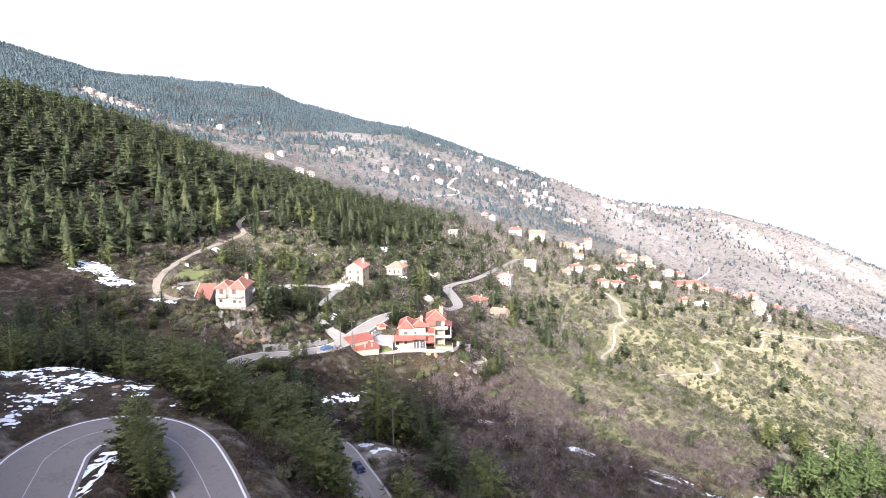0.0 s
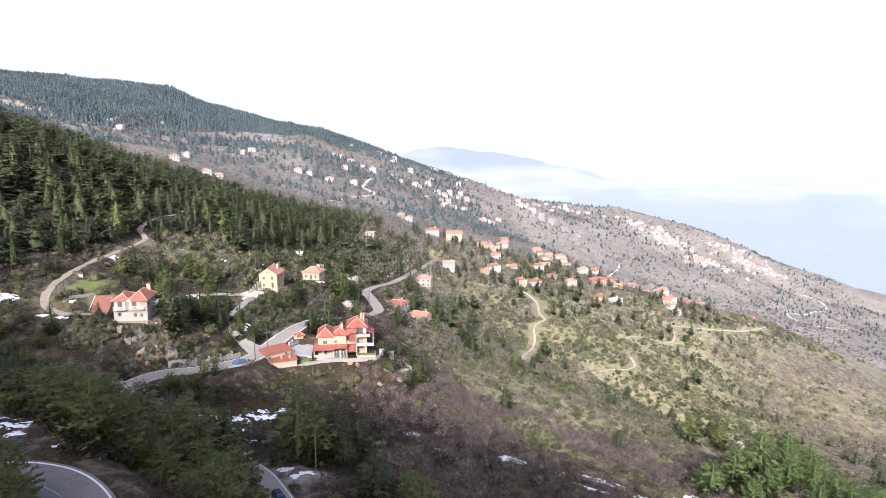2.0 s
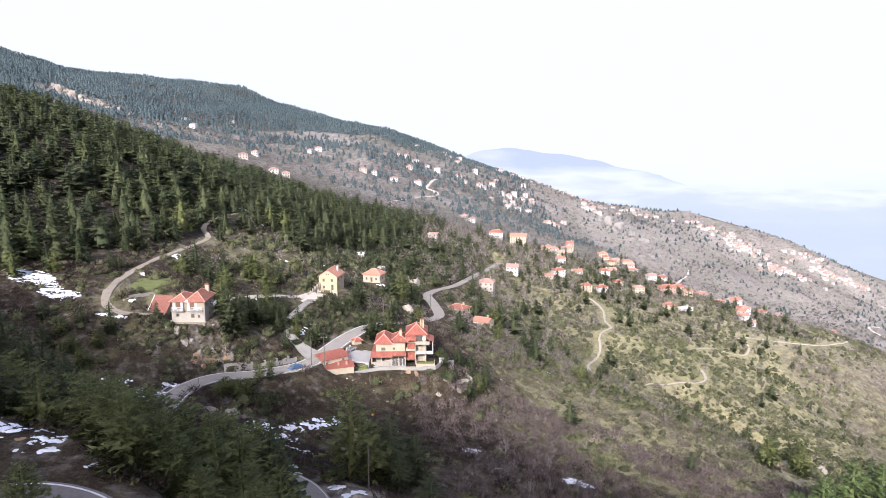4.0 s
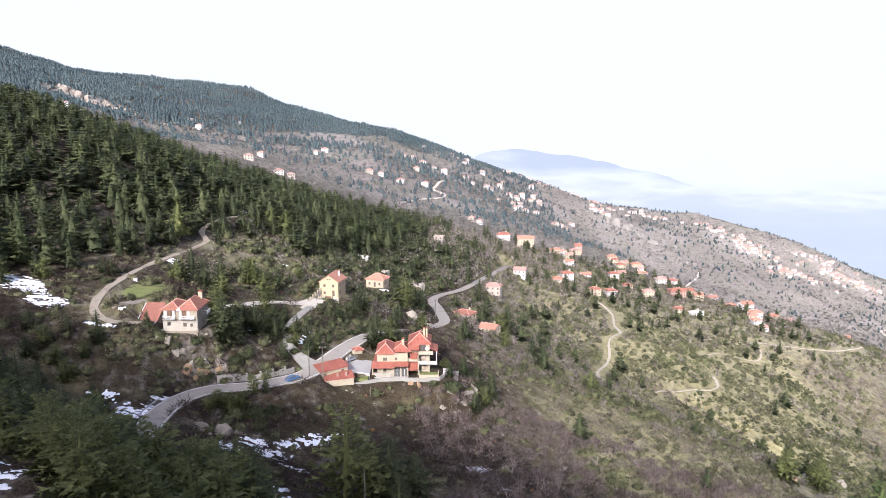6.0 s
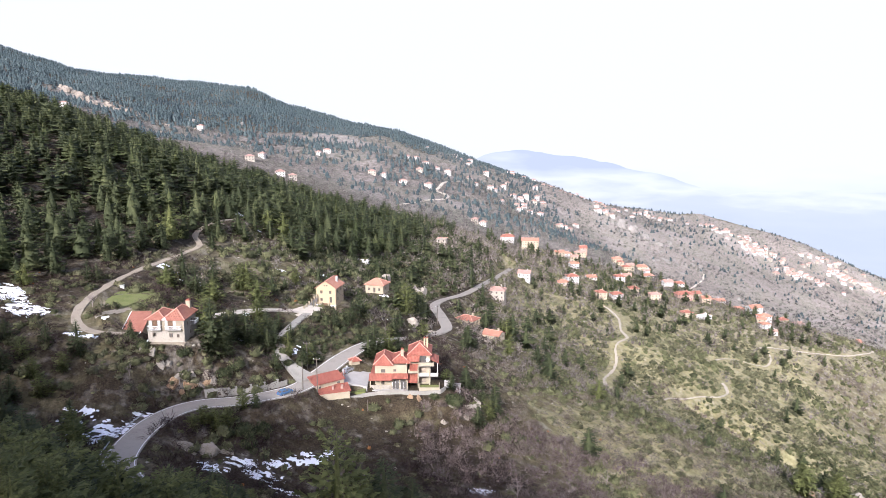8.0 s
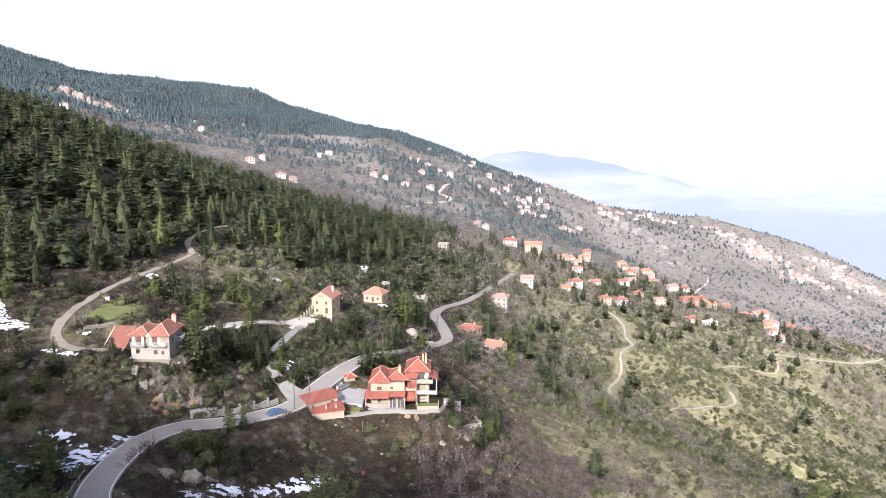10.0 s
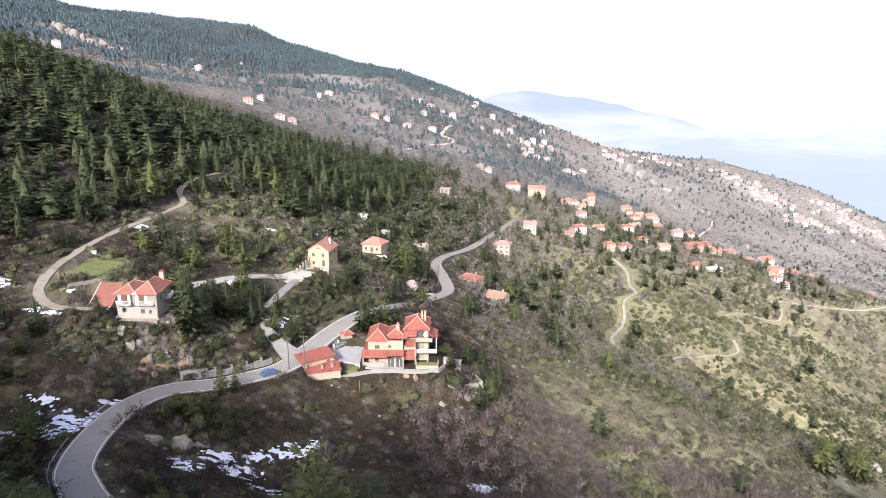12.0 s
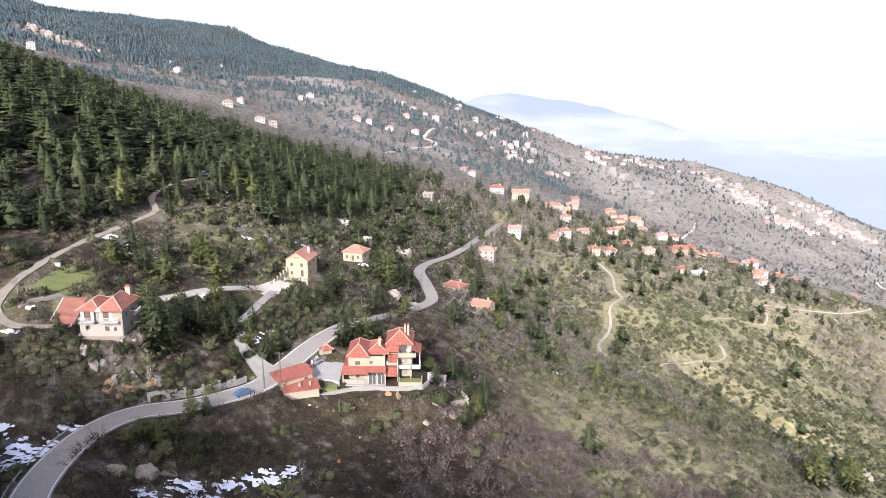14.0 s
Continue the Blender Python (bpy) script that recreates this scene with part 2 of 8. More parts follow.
CLIFF_TRACK = draped([(448, 1305), (463, 1334), (497, 1402), (525, 1449), (552, 1510)])
VALLEY_ROAD = draped([(1160, 1575), (1104, 1560), (1036, 1538), (995, 1545), (1010, 1590), (1076, 1634), (1185, 1718), (1254, 1803), (1270, 1865), (1204, 1853)])
ROADS = [(MAIN_ROAD, 3.4, 8), (HAIRPIN, 5.0, 9), (SIDE_ROAD, 2.3, 5), (DRIVE, 1.9, 5), (TRACK, 1.6, 4), (FOOTPATH, 1.5, 3), (LOWER_PATH, 1.2, 3), (SPUR_PATH, 1.5, 3), (VILLAGE_PATH, 1.0, 3), (HILL_ROAD, 2.6, 12), (CLIFF_TRACK, 2.2, 12), (VALLEY_ROAD, 2.8, 14)]
# level ground cut for yards and houses: x, y, radius, height, margin
YARDS = [(-64, 58, 7, 61.3, 7), (-66, 72, 6, 61.0, 8), (-72, 190, 7.5, 42.4, 4), (-42, 263, 7, 32, 5), (-48.5, 248.5, 5, 33.3, 4), (-29, 310, 7, 25.2, 6), (-31, 194.5, 4.5, 23.9, 4), (-25.5, 204, 5.5, 24.6, 4), (-15, 204, 7.5, 22.9, 4), (-5, 206, 6, 22.7, 4), (-19, 200, 5, 22.9, 4), (-11, 199.5, 5, 22.6, 4), (-3, 201.5, 5, 22.5, 5),
         (-27, 212, 3, 26.6, 3), (-92, 208, 8, 47.6, 7), (-42, 50, 6, 60.9, 7), (-47, 63, 5, 61, 8), (-57, 66, 5, 61.2, 9), (-81.5, 192.5, 4.5, 43.1, 3)]


def ground(x, y):
    """The height of the ground, with its roads and yards."""
    x, y = np.atleast_1d(np.asarray(x, float)), np.atleast_1d(np.asarray(y, float))
    z = open_ground(x, y)
    pull, level = np.zeros(len(x)), np.zeros(len(x))
    for line, half, margin in ROADS:
        near = np.where((x > line[:, 0].min() - 20) & (x < line[:, 0].max() + 20) & (y > line[:, 1].min() - 20) & (y < line[:, 1].max() + 20))[0]
        for some in np.array_split(near, max(1, len(near) // 4000)):
            d = (x[some, None] - line[:, 0]) ** 2 + (y[some, None] - line[:, 1]) ** 2
            k = d.argmin(1)
            s = np.clip((np.sqrt(d[np.arange(len(some)), k]) - half - 0.8) / margin, 0, 1)
            w = 1 - s * s * (3 - 2 * s)
            take = w > pull[some]
            pull[some[take]], level[some[take]] = w[take], line[k[take], 2]
    for yx, yy, r, h, margin in YARDS:
        s = np.clip((np.hypot(x - yx, y - yy) - r) / margin, 0, 1)
        w = 1 - s * s * (3 - 2 * s)
        take = w > pull
        pull[take], level[take] = w[take], h
    return z * (1 - pull) + (level - 0.25) * pull


def ground_at(x, y):
    return float(ground(x, y)[0])


def road_distance(x, y):
    best = np.full(len(x), 1e9)
    for line, half, _ in ROADS:
        for some in np.array_split(np.arange(len(x)), max(1, len(x) // 4000)):
            d = np.sqrt(((x[some, None] - line[:, 0]) ** 2 + (y[some, None] - line[:, 1]) ** 2).min(1)) - half
            best[some] = np.minimum(best[some], d)
    for yx, yy, r, _, _ in YARDS:
        best = np.minimum(best, np.hypot(x - yx, y - yy) - r)
    return best


def spaced(stops):
    """Grid lines: pairs of a place and the spacing there."""
    out, (p, s) = [stops[0][0]], stops[0]
    k = 0
    while out[-1] < stops[-1][0]:
        while k < len(stops) - 2 and out[-1] >= stops[k + 1][0]:
            k += 1
        (a, sa), (b, sb) = stops[k], stops[k + 1]
        out.append(out[-1] + sa + (sb - sa) * np.clip((out[-1] - a) / (b - a), 0, 1))
    return np.array(out)


GX = spaced([(-2400, 120), (-600, 40), (-200, 5), (-110, 2.1), (60, 2.1), (150, 3.2), (350, 5), (700, 14), (1500, 45), (3200, 160)])
GY = spaced([(-400, 40), (0, 6), (30, 2), (110, 2.1), (230, 2.1), (330, 3), (560, 5), (800, 9), (2100, 16), (2700, 60), (4900, 200)])

# ---------------------------------------------------------------- materials
STUCCO = material("cream_stucco", [(0.285, 0.24, 0.165), (0.37, 0.315, 0.225)], 0.8, 0.9, 0.15, 6, "object")
YELLOW = material("yellow_stucco", [(0.345, 0.268, 0.163), (0.415, 0.328, 0.208)], 0.8, 0.9, 0.15, 6, "object")
WHITE = material("white_plaster", [(0.34, 0.325, 0.30), (0.44, 0.425, 0.395)], 0.8, 0.85, 0.1, 6, "object")
STONE = material("pale_stone_wall", [(0.176, 0.154, 0.123), (0.326, 0.290, 0.238), (0.255, 0.224, 0.185)], 1.6, 0.92, 0.5, 4, "object")
CONCRETE = material("weathered_concrete", [(0.21, 0.195, 0.165), (0.31, 0.288, 0.25)], 0.5, 0.92, 0.2, 5)
TILE = material("red_roof_tile", [(0.215, 0.064, 0.042), (0.310, 0.110, 0.075)], 0.7, 0.75, 0.35, 3, "object", tiles=0.75)
RUST_TILE = material("rust_orange_roof_tile", [(0.220, 0.084, 0.055), (0.308, 0.136, 0.095)], 0.7, 0.8, 0.35, 3, "object", tiles=0.75)
SHUTTER = material("beige_roller_shutter", [(0.24, 0.19, 0.135), (0.31, 0.25, 0.185)], 1.2, 0.7, 0.1, 9, "object")
ORANGE_TILE = material("orange_roof_tile", [(0.31, 0.14, 0.09), (0.41, 0.205, 0.14)], 0.7, 0.8, 0.35, 3, "object", tiles=0.75)
# Pale tile; its low saturation also puts haze into the village roofs.
PALE_TILE = material("muted_pale_tile", [(0.27, 0.16, 0.125), (0.36, 0.235, 0.19)], 0.7, 0.8, 0.3, 3, "object")
RIDGE = material("mortared_ridge_tile", [(0.46, 0.21, 0.15), (0.56, 0.31, 0.24)], 1.2, 0.85, 0, 3, "object")
DARK_WOOD = material("dark_stained_wood", [(0.10, 0.058, 0.034), (0.16, 0.095, 0.058)], 3.0, 0.6, 0.1, 12, "object")
GREY_WOOD = material("weathered_pole_wood", [(0.085, 0.07, 0.055), (0.15, 0.125, 0.10)], 2.0, 0.85, 0.1, 12, "object")
PALE_FRAME = material("painted_white_frame", [(0.74, 0.74, 0.72), (0.82, 0.82, 0.80)], 2.0, 0.5, 0, 12, "object")
TAN_STUCCO = material("tan_stucco", [(0.235, 0.195, 0.14), (0.31, 0.262, 0.195)], 0.8, 0.9, 0.15, 6, "object")
PALE_ROCK = material("pale_loose_limestone", [(0.206, 0.183, 0.143), (0.361, 0.327, 0.262)], 0.5, 0.95, 0.4, 3, vary=0.4)
GLASS = material("dark_window_glass", [(0.075, 0.070, 0.064), (0.115, 0.106, 0.096)], 0.5, 0.08, 0, 4, "object", spec=0.6)
ASPHALT = material("worn_asphalt", [(0.205, 0.182, 0.152), (0.298, 0.267, 0.226), (0.246, 0.218, 0.184)], 0.22, 0.9, 0.12, 30)
# Darker mix of ASPHALT, used on the hairpin only.
DARK_ASPHALT = material("dark_hairpin_asphalt", [(0.127, 0.114, 0.102), (0.192, 0.173, 0.154), (0.158, 0.141, 0.126)], 0.22, 0.9, 0.12, 30)
PAINT = material("white_road_paint", [(0.55, 0.55, 0.54), (0.78, 0.78, 0.76)], 0.9, 0.7)
OLD_PAINT = material("faded_road_paint", [(0.27, 0.26, 0.25), (0.42, 0.41, 0.40)], 0.6, 0.8)
DIRT = material("trodden_dirt_track", [(0.155, 0.125, 0.09), (0.29, 0.245, 0.185), (0.22, 0.18, 0.135)], 0.35, 0.95, 0.3, 5)
GRAVEL = material("pale_gravel_track", [(0.38, 0.335, 0.27), (0.54, 0.485, 0.40)], 0.5, 0.95, 0.3, 9)
PATH_DIRT = material("dry_pale_dirt", [(0.20, 0.165, 0.12), (0.40, 0.35, 0.275), (0.30, 0.255, 0.195)], 0.22, 0.95, 0.4, 5)
SNOW = material("old_snow", [(0.76, 0.78, 0.80), (0.88, 0.89, 0.90)], 0.8, 0.6, 0.5, 2.2)
ROCK = material("limestone", [(0.145, 0.125, 0.098), (0.275, 0.242, 0.195), (0.20, 0.172, 0.13)], 0.35, 0.95, 0.6, 1.6)
OCHRE = material("ochre_rock", [(0.17, 0.10, 0.055), (0.30, 0.20, 0.115), (0.24, 0.19, 0.135)], 0.5, 0.95, 0.6, 1.8)
GREY_CLIFF = material("grey_cliff", [(0.09, 0.083, 0.073), (0.20, 0.185, 0.165), (0.13, 0.12, 0.105)], 0.08, 0.95, 0.5, 0.3)
SCAR = material("tan_cliff", [(0.12, 0.10, 0.08), (0.21, 0.18, 0.145), (0.09, 0.085, 0.075)], 0.08, 0.95, 0.5, 0.3)
BARK = material("conifer_bark", [(0.07, 0.05, 0.035), (0.13, 0.095, 0.07)], 3.0, 0.95, 0.3, 10, "object")
PALE_BARK = material("bare_grey_bark", [(0.16, 0.125, 0.105), (0.27, 0.225, 0.20)], 2.0, 0.95, 0, 10, "object", vary=0.4)
FIR = material("fir_needles", [(0.041, 0.049, 0.025), (0.068, 0.080, 0.037), (0.110, 0.120, 0.054)], 0.12, 0.75, 0, 6, "object", vary=0.30, spec=0.15, leaf=0.4)
PINE = material("pine_needles", [(0.071, 0.081, 0.030), (0.132, 0.145, 0.052), (0.207, 0.213, 0.079)], 0.12, 0.75, 0, 6, "object", vary=0.30, spec=0.15, leaf=0.4)
# Lit copy of PINE: sunlight is put into its brighter green.
SUNLIT_PINE = material("sunlit_pine_needles", [(0.063, 0.090, 0.030), (0.121, 0.159, 0.052), (0.190, 0.230, 0.086)], 0.12, 0.75, 0, 6, "object", vary=0.30, spec=0.15, leaf=0.4)
WOOD_PINE = material("lighter_wood_needles", [(0.040, 0.050, 0.021), (0.073, 0.087, 0.036), (0.115, 0.127, 0.053)], 0.12, 0.75, 0, 6, "object", vary=0.30, spec=0.15, leaf=0.4)
MAQUIS = material("evergreen_scrub_leaves", [(0.076, 0.076, 0.043), (0.144, 0.140, 0.077), (0.226, 0.211, 0.122)], 0.06, 0.85, 0.9, 2.6, vary=0.38, spec=0.12, leaf=0.4)
# MAQUIS darkened in colour to offset full sun; also used for dark oaks.
DIMMED_OLIVE = material("dimmed_olive_leaves", [(0.039, 0.047, 0.023), (0.075, 0.086, 0.040), (0.124, 0.130, 0.064)], 0.25, 0.85, 0.9, 2.6, vary=0.45, spec=0.12, leaf=0.4)
OAK = material("dull_green_oak_scrub", [(0.065, 0.070, 0.036), (0.117, 0.121, 0.060), (0.181, 0.180, 0.090)], 0.06, 0.85, 0.9, 2.6, vary=0.38, spec=0.12, leaf=0.4)
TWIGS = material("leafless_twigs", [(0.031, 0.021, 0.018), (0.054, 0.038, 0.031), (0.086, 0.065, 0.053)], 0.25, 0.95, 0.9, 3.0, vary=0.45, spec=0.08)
# Lit copy of TWIGS: sunlight is put into its lighter tan.
SUNLIT_TWIGS = material("sunlit_leafless_twigs", [(0.092, 0.074, 0.056), (0.150, 0.124, 0.095), (0.215, 0.182, 0.143)], 0.25, 0.95, 0.9, 3.0, vary=0.45, spec=0.08)
PURPLE_TWIGS = material("purple_brown_twigs", [(0.078, 0.057, 0.051), (0.135, 0.103, 0.090), (0.200, 0.162, 0.143)], 0.25, 0.95, 0.9, 3.0, vary=0.45, spec=0.08)
GREY_TWIGS = material("grey_leafless_twigs", [(0.093, 0.077, 0.063), (0.152, 0.129, 0.109), (0.232, 0.203, 0.171)], 0.25, 0.95, 0.9, 3.0, vary=0.45, spec=0.08)
STRAW = material("dry_grass_tufts", [(0.051, 0.039, 0.024), (0.085, 0.070, 0.041), (0.119, 0.104, 0.056), (0.068, 0.065, 0.031)], 0.12, 0.95, 0, 6, vary=0.5, spec=0.08)
RUSSET = material("russet_dead_leaves", [(0.20, 0.085, 0.030), (0.30, 0.145, 0.055)], 0.2, 0.9, 0, 6, vary=0.4, spec=0.1)
# Far scrub: distance haze is mixed into its greyed colour.
FAR_SCRUB = material("haze_greyed_scrub", [(0.068, 0.060, 0.055), (0.115, 0.101, 0.092), (0.090, 0.094, 0.068), (0.165, 0.148, 0.135)], 0.006, 0.95, 0, 6, vary=0.4, spec=0.1)
# Far firs: the blue of distance haze is mixed into the needle colour.
FAR_FIR = material("haze_blue_fir_needles", [(0.032, 0.046, 0.050), (0.048, 0.065, 0.067), (0.064, 0.082, 0.079)], 0.008, 0.85, 0, 6, vary=0.4, spec=0.1)
BLUE_CAR = material("blue_car_paint", [(0.060, 0.120, 0.217), (0.075, 0.143, 0.247)], 0.6, 0.22, 0, 4, "object", spec=0.5)
NAVY_CAR = material("navy_car_paint", [(0.012, 0.022, 0.06), (0.016, 0.028, 0.075)], 0.6, 0.22, 0, 4, "object", spec=0.5)
SILVER_CAR = material("silver_car_paint", [(0.42, 0.43, 0.45), (0.5, 0.51, 0.53)], 0.6, 0.25, 0, 4, "object", metal=0.6)
RUBBER = material("tyre_rubber", [(0.02, 0.02, 0.02), (0.035, 0.035, 0.035)], 2.0, 0.85)
METAL = material("galvanised_steel", [(0.40, 0.41, 0.42), (0.52, 0.53, 0.54)], 1.5, 0.45, 0, 4, metal=0.8)
LAMP_GLASS = material("lamp_glass", [(0.6, 0.6, 0.58), (0.75, 0.74, 0.7)], 2.0, 0.15)
RED_LAMP = material("red_lamp_glass", [(0.35, 0.02, 0.02), (0.45, 0.03, 0.03)], 2.0, 0.15)
CABLE = material("black_cable", [(0.03, 0.03, 0.03), (0.05, 0.05, 0.05)], 2.0, 0.6)
PAVING = material("pale_paving", [(0.27, 0.255, 0.235), (0.36, 0.34, 0.315)], 0.35, 0.9, 0.1, 8)
LAWN = material("mown_grass", [(0.085, 0.100, 0.027), (0.135, 0.150, 0.044), (0.165, 0.165, 0.064)], 0.25, 0.95, 0.4, 6)


def ground_material():
    """Grass, leaf litter and bare stone, shared out by the land cover stored in the ground's corners; far slopes are
    paled for haze.
    """
    m = bpy.data.materials.new("hillside_ground")
    m.use_nodes = True
    n, l = m.node_tree.nodes, m.node_tree.links
    b = n["Principled BSDF"]
    b.inputs["Roughness"].default_value, b.inputs["Specular IOR Level"].default_value = 0.97, 0.1
    pos = n.new("ShaderNodeNewGeometry").outputs["Position"]

    def noise_at(scale, detail=6):
        t = n.new("ShaderNodeTexNoise")
        t.inputs["Scale"].default_value, t.inputs["Detail"].default_value = scale, detail
        l.new(pos, t.inputs["Vector"])
        return t.outputs["Fac"]

    def ramp(fac, stops):
        r = n.new("ShaderNodeValToRGB")
        e = r.color_ramp.elements
        while len(e) < len(stops):
            e.new(0.5)
        for k, (p, c) in enumerate(stops):
            e[k].position, e[k].color = p, rgb(*c)
        l.new(fac, r.inputs[0])
        return r.outputs[0]

    def mixed(fac, a, c):
        x = n.new("ShaderNodeMix")
        x.data_type = "RGBA"
        l.new(fac, x.inputs[0])
        l.new(a, x.inputs[6])
        l.new(c, x.inputs[7])
        return x.outputs[2]

    def mask(name, breakup, gain):
        a = n.new("ShaderNodeAttribute")
        a.attribute_name = name
        s = n.new("ShaderNodeMath")
        s.operation = "MULTIPLY_ADD"
        s.inputs[1].default_value, s.inputs[2].default_value = gain, -gain / 2
        l.new(breakup, s.inputs[0])
        t = n.new("ShaderNodeMath")
        t.operation, t.use_clamp = "ADD", True
        l.new(a.outputs["Fac"], t.inputs[0])
        l.new(s.outputs[0], t.inputs[1])
        return t.outputs[0]

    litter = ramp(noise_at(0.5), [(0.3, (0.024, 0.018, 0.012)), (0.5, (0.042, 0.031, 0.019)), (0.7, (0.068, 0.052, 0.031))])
    grass = ramp(noise_at(0.35), [(0.3, (0.17, 0.155, 0.075)), (0.5, (0.255, 0.23, 0.118)), (0.7, (0.325, 0.29, 0.168))])
    stone = ramp(noise_at(0.6), [(0.3, (0.23, 0.205, 0.17)), (0.55, (0.36, 0.325, 0.275)), (0.7, (0.44, 0.405, 0.35))])
    # Far-slope tones, paled and greyed in colour for distance haze.
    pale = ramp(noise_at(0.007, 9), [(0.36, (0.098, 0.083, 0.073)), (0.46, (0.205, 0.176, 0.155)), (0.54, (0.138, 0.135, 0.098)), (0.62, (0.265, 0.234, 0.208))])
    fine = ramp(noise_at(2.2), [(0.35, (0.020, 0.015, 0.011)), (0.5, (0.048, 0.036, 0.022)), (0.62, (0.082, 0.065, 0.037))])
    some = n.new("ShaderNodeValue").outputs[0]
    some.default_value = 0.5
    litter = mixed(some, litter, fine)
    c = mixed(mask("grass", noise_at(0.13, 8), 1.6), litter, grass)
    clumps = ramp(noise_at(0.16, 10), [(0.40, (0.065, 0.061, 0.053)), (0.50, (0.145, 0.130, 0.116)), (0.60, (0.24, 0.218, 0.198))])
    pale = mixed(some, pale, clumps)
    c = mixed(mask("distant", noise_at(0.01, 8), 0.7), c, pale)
    c = mixed(mask("stone", noise_at(0.3, 10), 1.5), c, stone)
    l.new(c, b.inputs["Base Color"])
    bump = n.new("ShaderNodeBump")
    bump.inputs["Strength"].default_value, bump.inputs["Distance"].default_value = 1.0, 0.6
    l.new(noise_at(1.3, 8), bump.inputs["Height"])
    l.new(bump.outputs[0], b.inputs["Normal"])
    return m


GROUND = ground_material()


def smoothstep(a, b, v):
    s = np.clip((v - a) / (b - a), 0, 1)
    return s * s * (3 - 2 * s)


def bump_at(x, y, cx, cy, r):
    return np.exp(-((x - cx) ** 2 + (y - cy) ** 2) / r**2)


def wood_edge(x):
    """Where the fir wood begins, going away from the road."""
    return np.interp(x, [-400, -160, -130, -112, -88, -62, -30, 0, 20, 40], [110, 160, 202, 245, 316, 344, 374, 414, 448, 560])


def in_wood(x, y):
    return (y > wood_edge(x) + 10 * wave(x, y, 40, 21)) & (y < 680) & (x < np.interp(y, [340, 420, 500, 650], [-52, -36, -22, -6]) + 9 * wave(x, y, 25, 22))


def high_wood(x, y):
    """Where fir forest covers the far ridge."""
    line = np.interp(x, [-1500, -690, -570, -520, -480, -400, -335, -240, -130, -30, 33, 200], [1000, 1150, 1230, 1260, 1350, 1440, 1440, 1490, 1505, 1545, 1800, 2150])
    scar = np.hypot((x + 640) / 80, (y - 1335) / 45) < 1
    return ((y > line + 60 * wave(x, y, 110, 71)) & ~scar) * 0.97 + 0.03


def beyond_gully(x, y):
    """The dry brown slope on the far side of the gully."""
    return smoothstep(275, 312, x + 8 * wave(x, y, 20, 67)) * (1 - smoothstep(560, 620, y)) * smoothstep(300, 360, y)


def grassiness(x, y):
    g = 0.05 + 0.2 * smoothstep(10, 40, x) + 0.55 * smoothstep(15, 60, x) * smoothstep(150, 240, y + 0.3 * x) * (1 - smoothstep(600, 800, y))
    g += 0.08 * bump_at(x, y, -22, 186, 10) + 0.6 * bump_at(x, y, -90, 208, 14) + 0.4 * bump_at(x, y, 230, 560, 90) + 0.35 * bump_at(x, y, -65, 265, 30)
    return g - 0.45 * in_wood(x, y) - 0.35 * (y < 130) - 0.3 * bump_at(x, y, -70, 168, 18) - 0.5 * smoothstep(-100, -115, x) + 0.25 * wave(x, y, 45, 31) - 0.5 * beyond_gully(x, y)


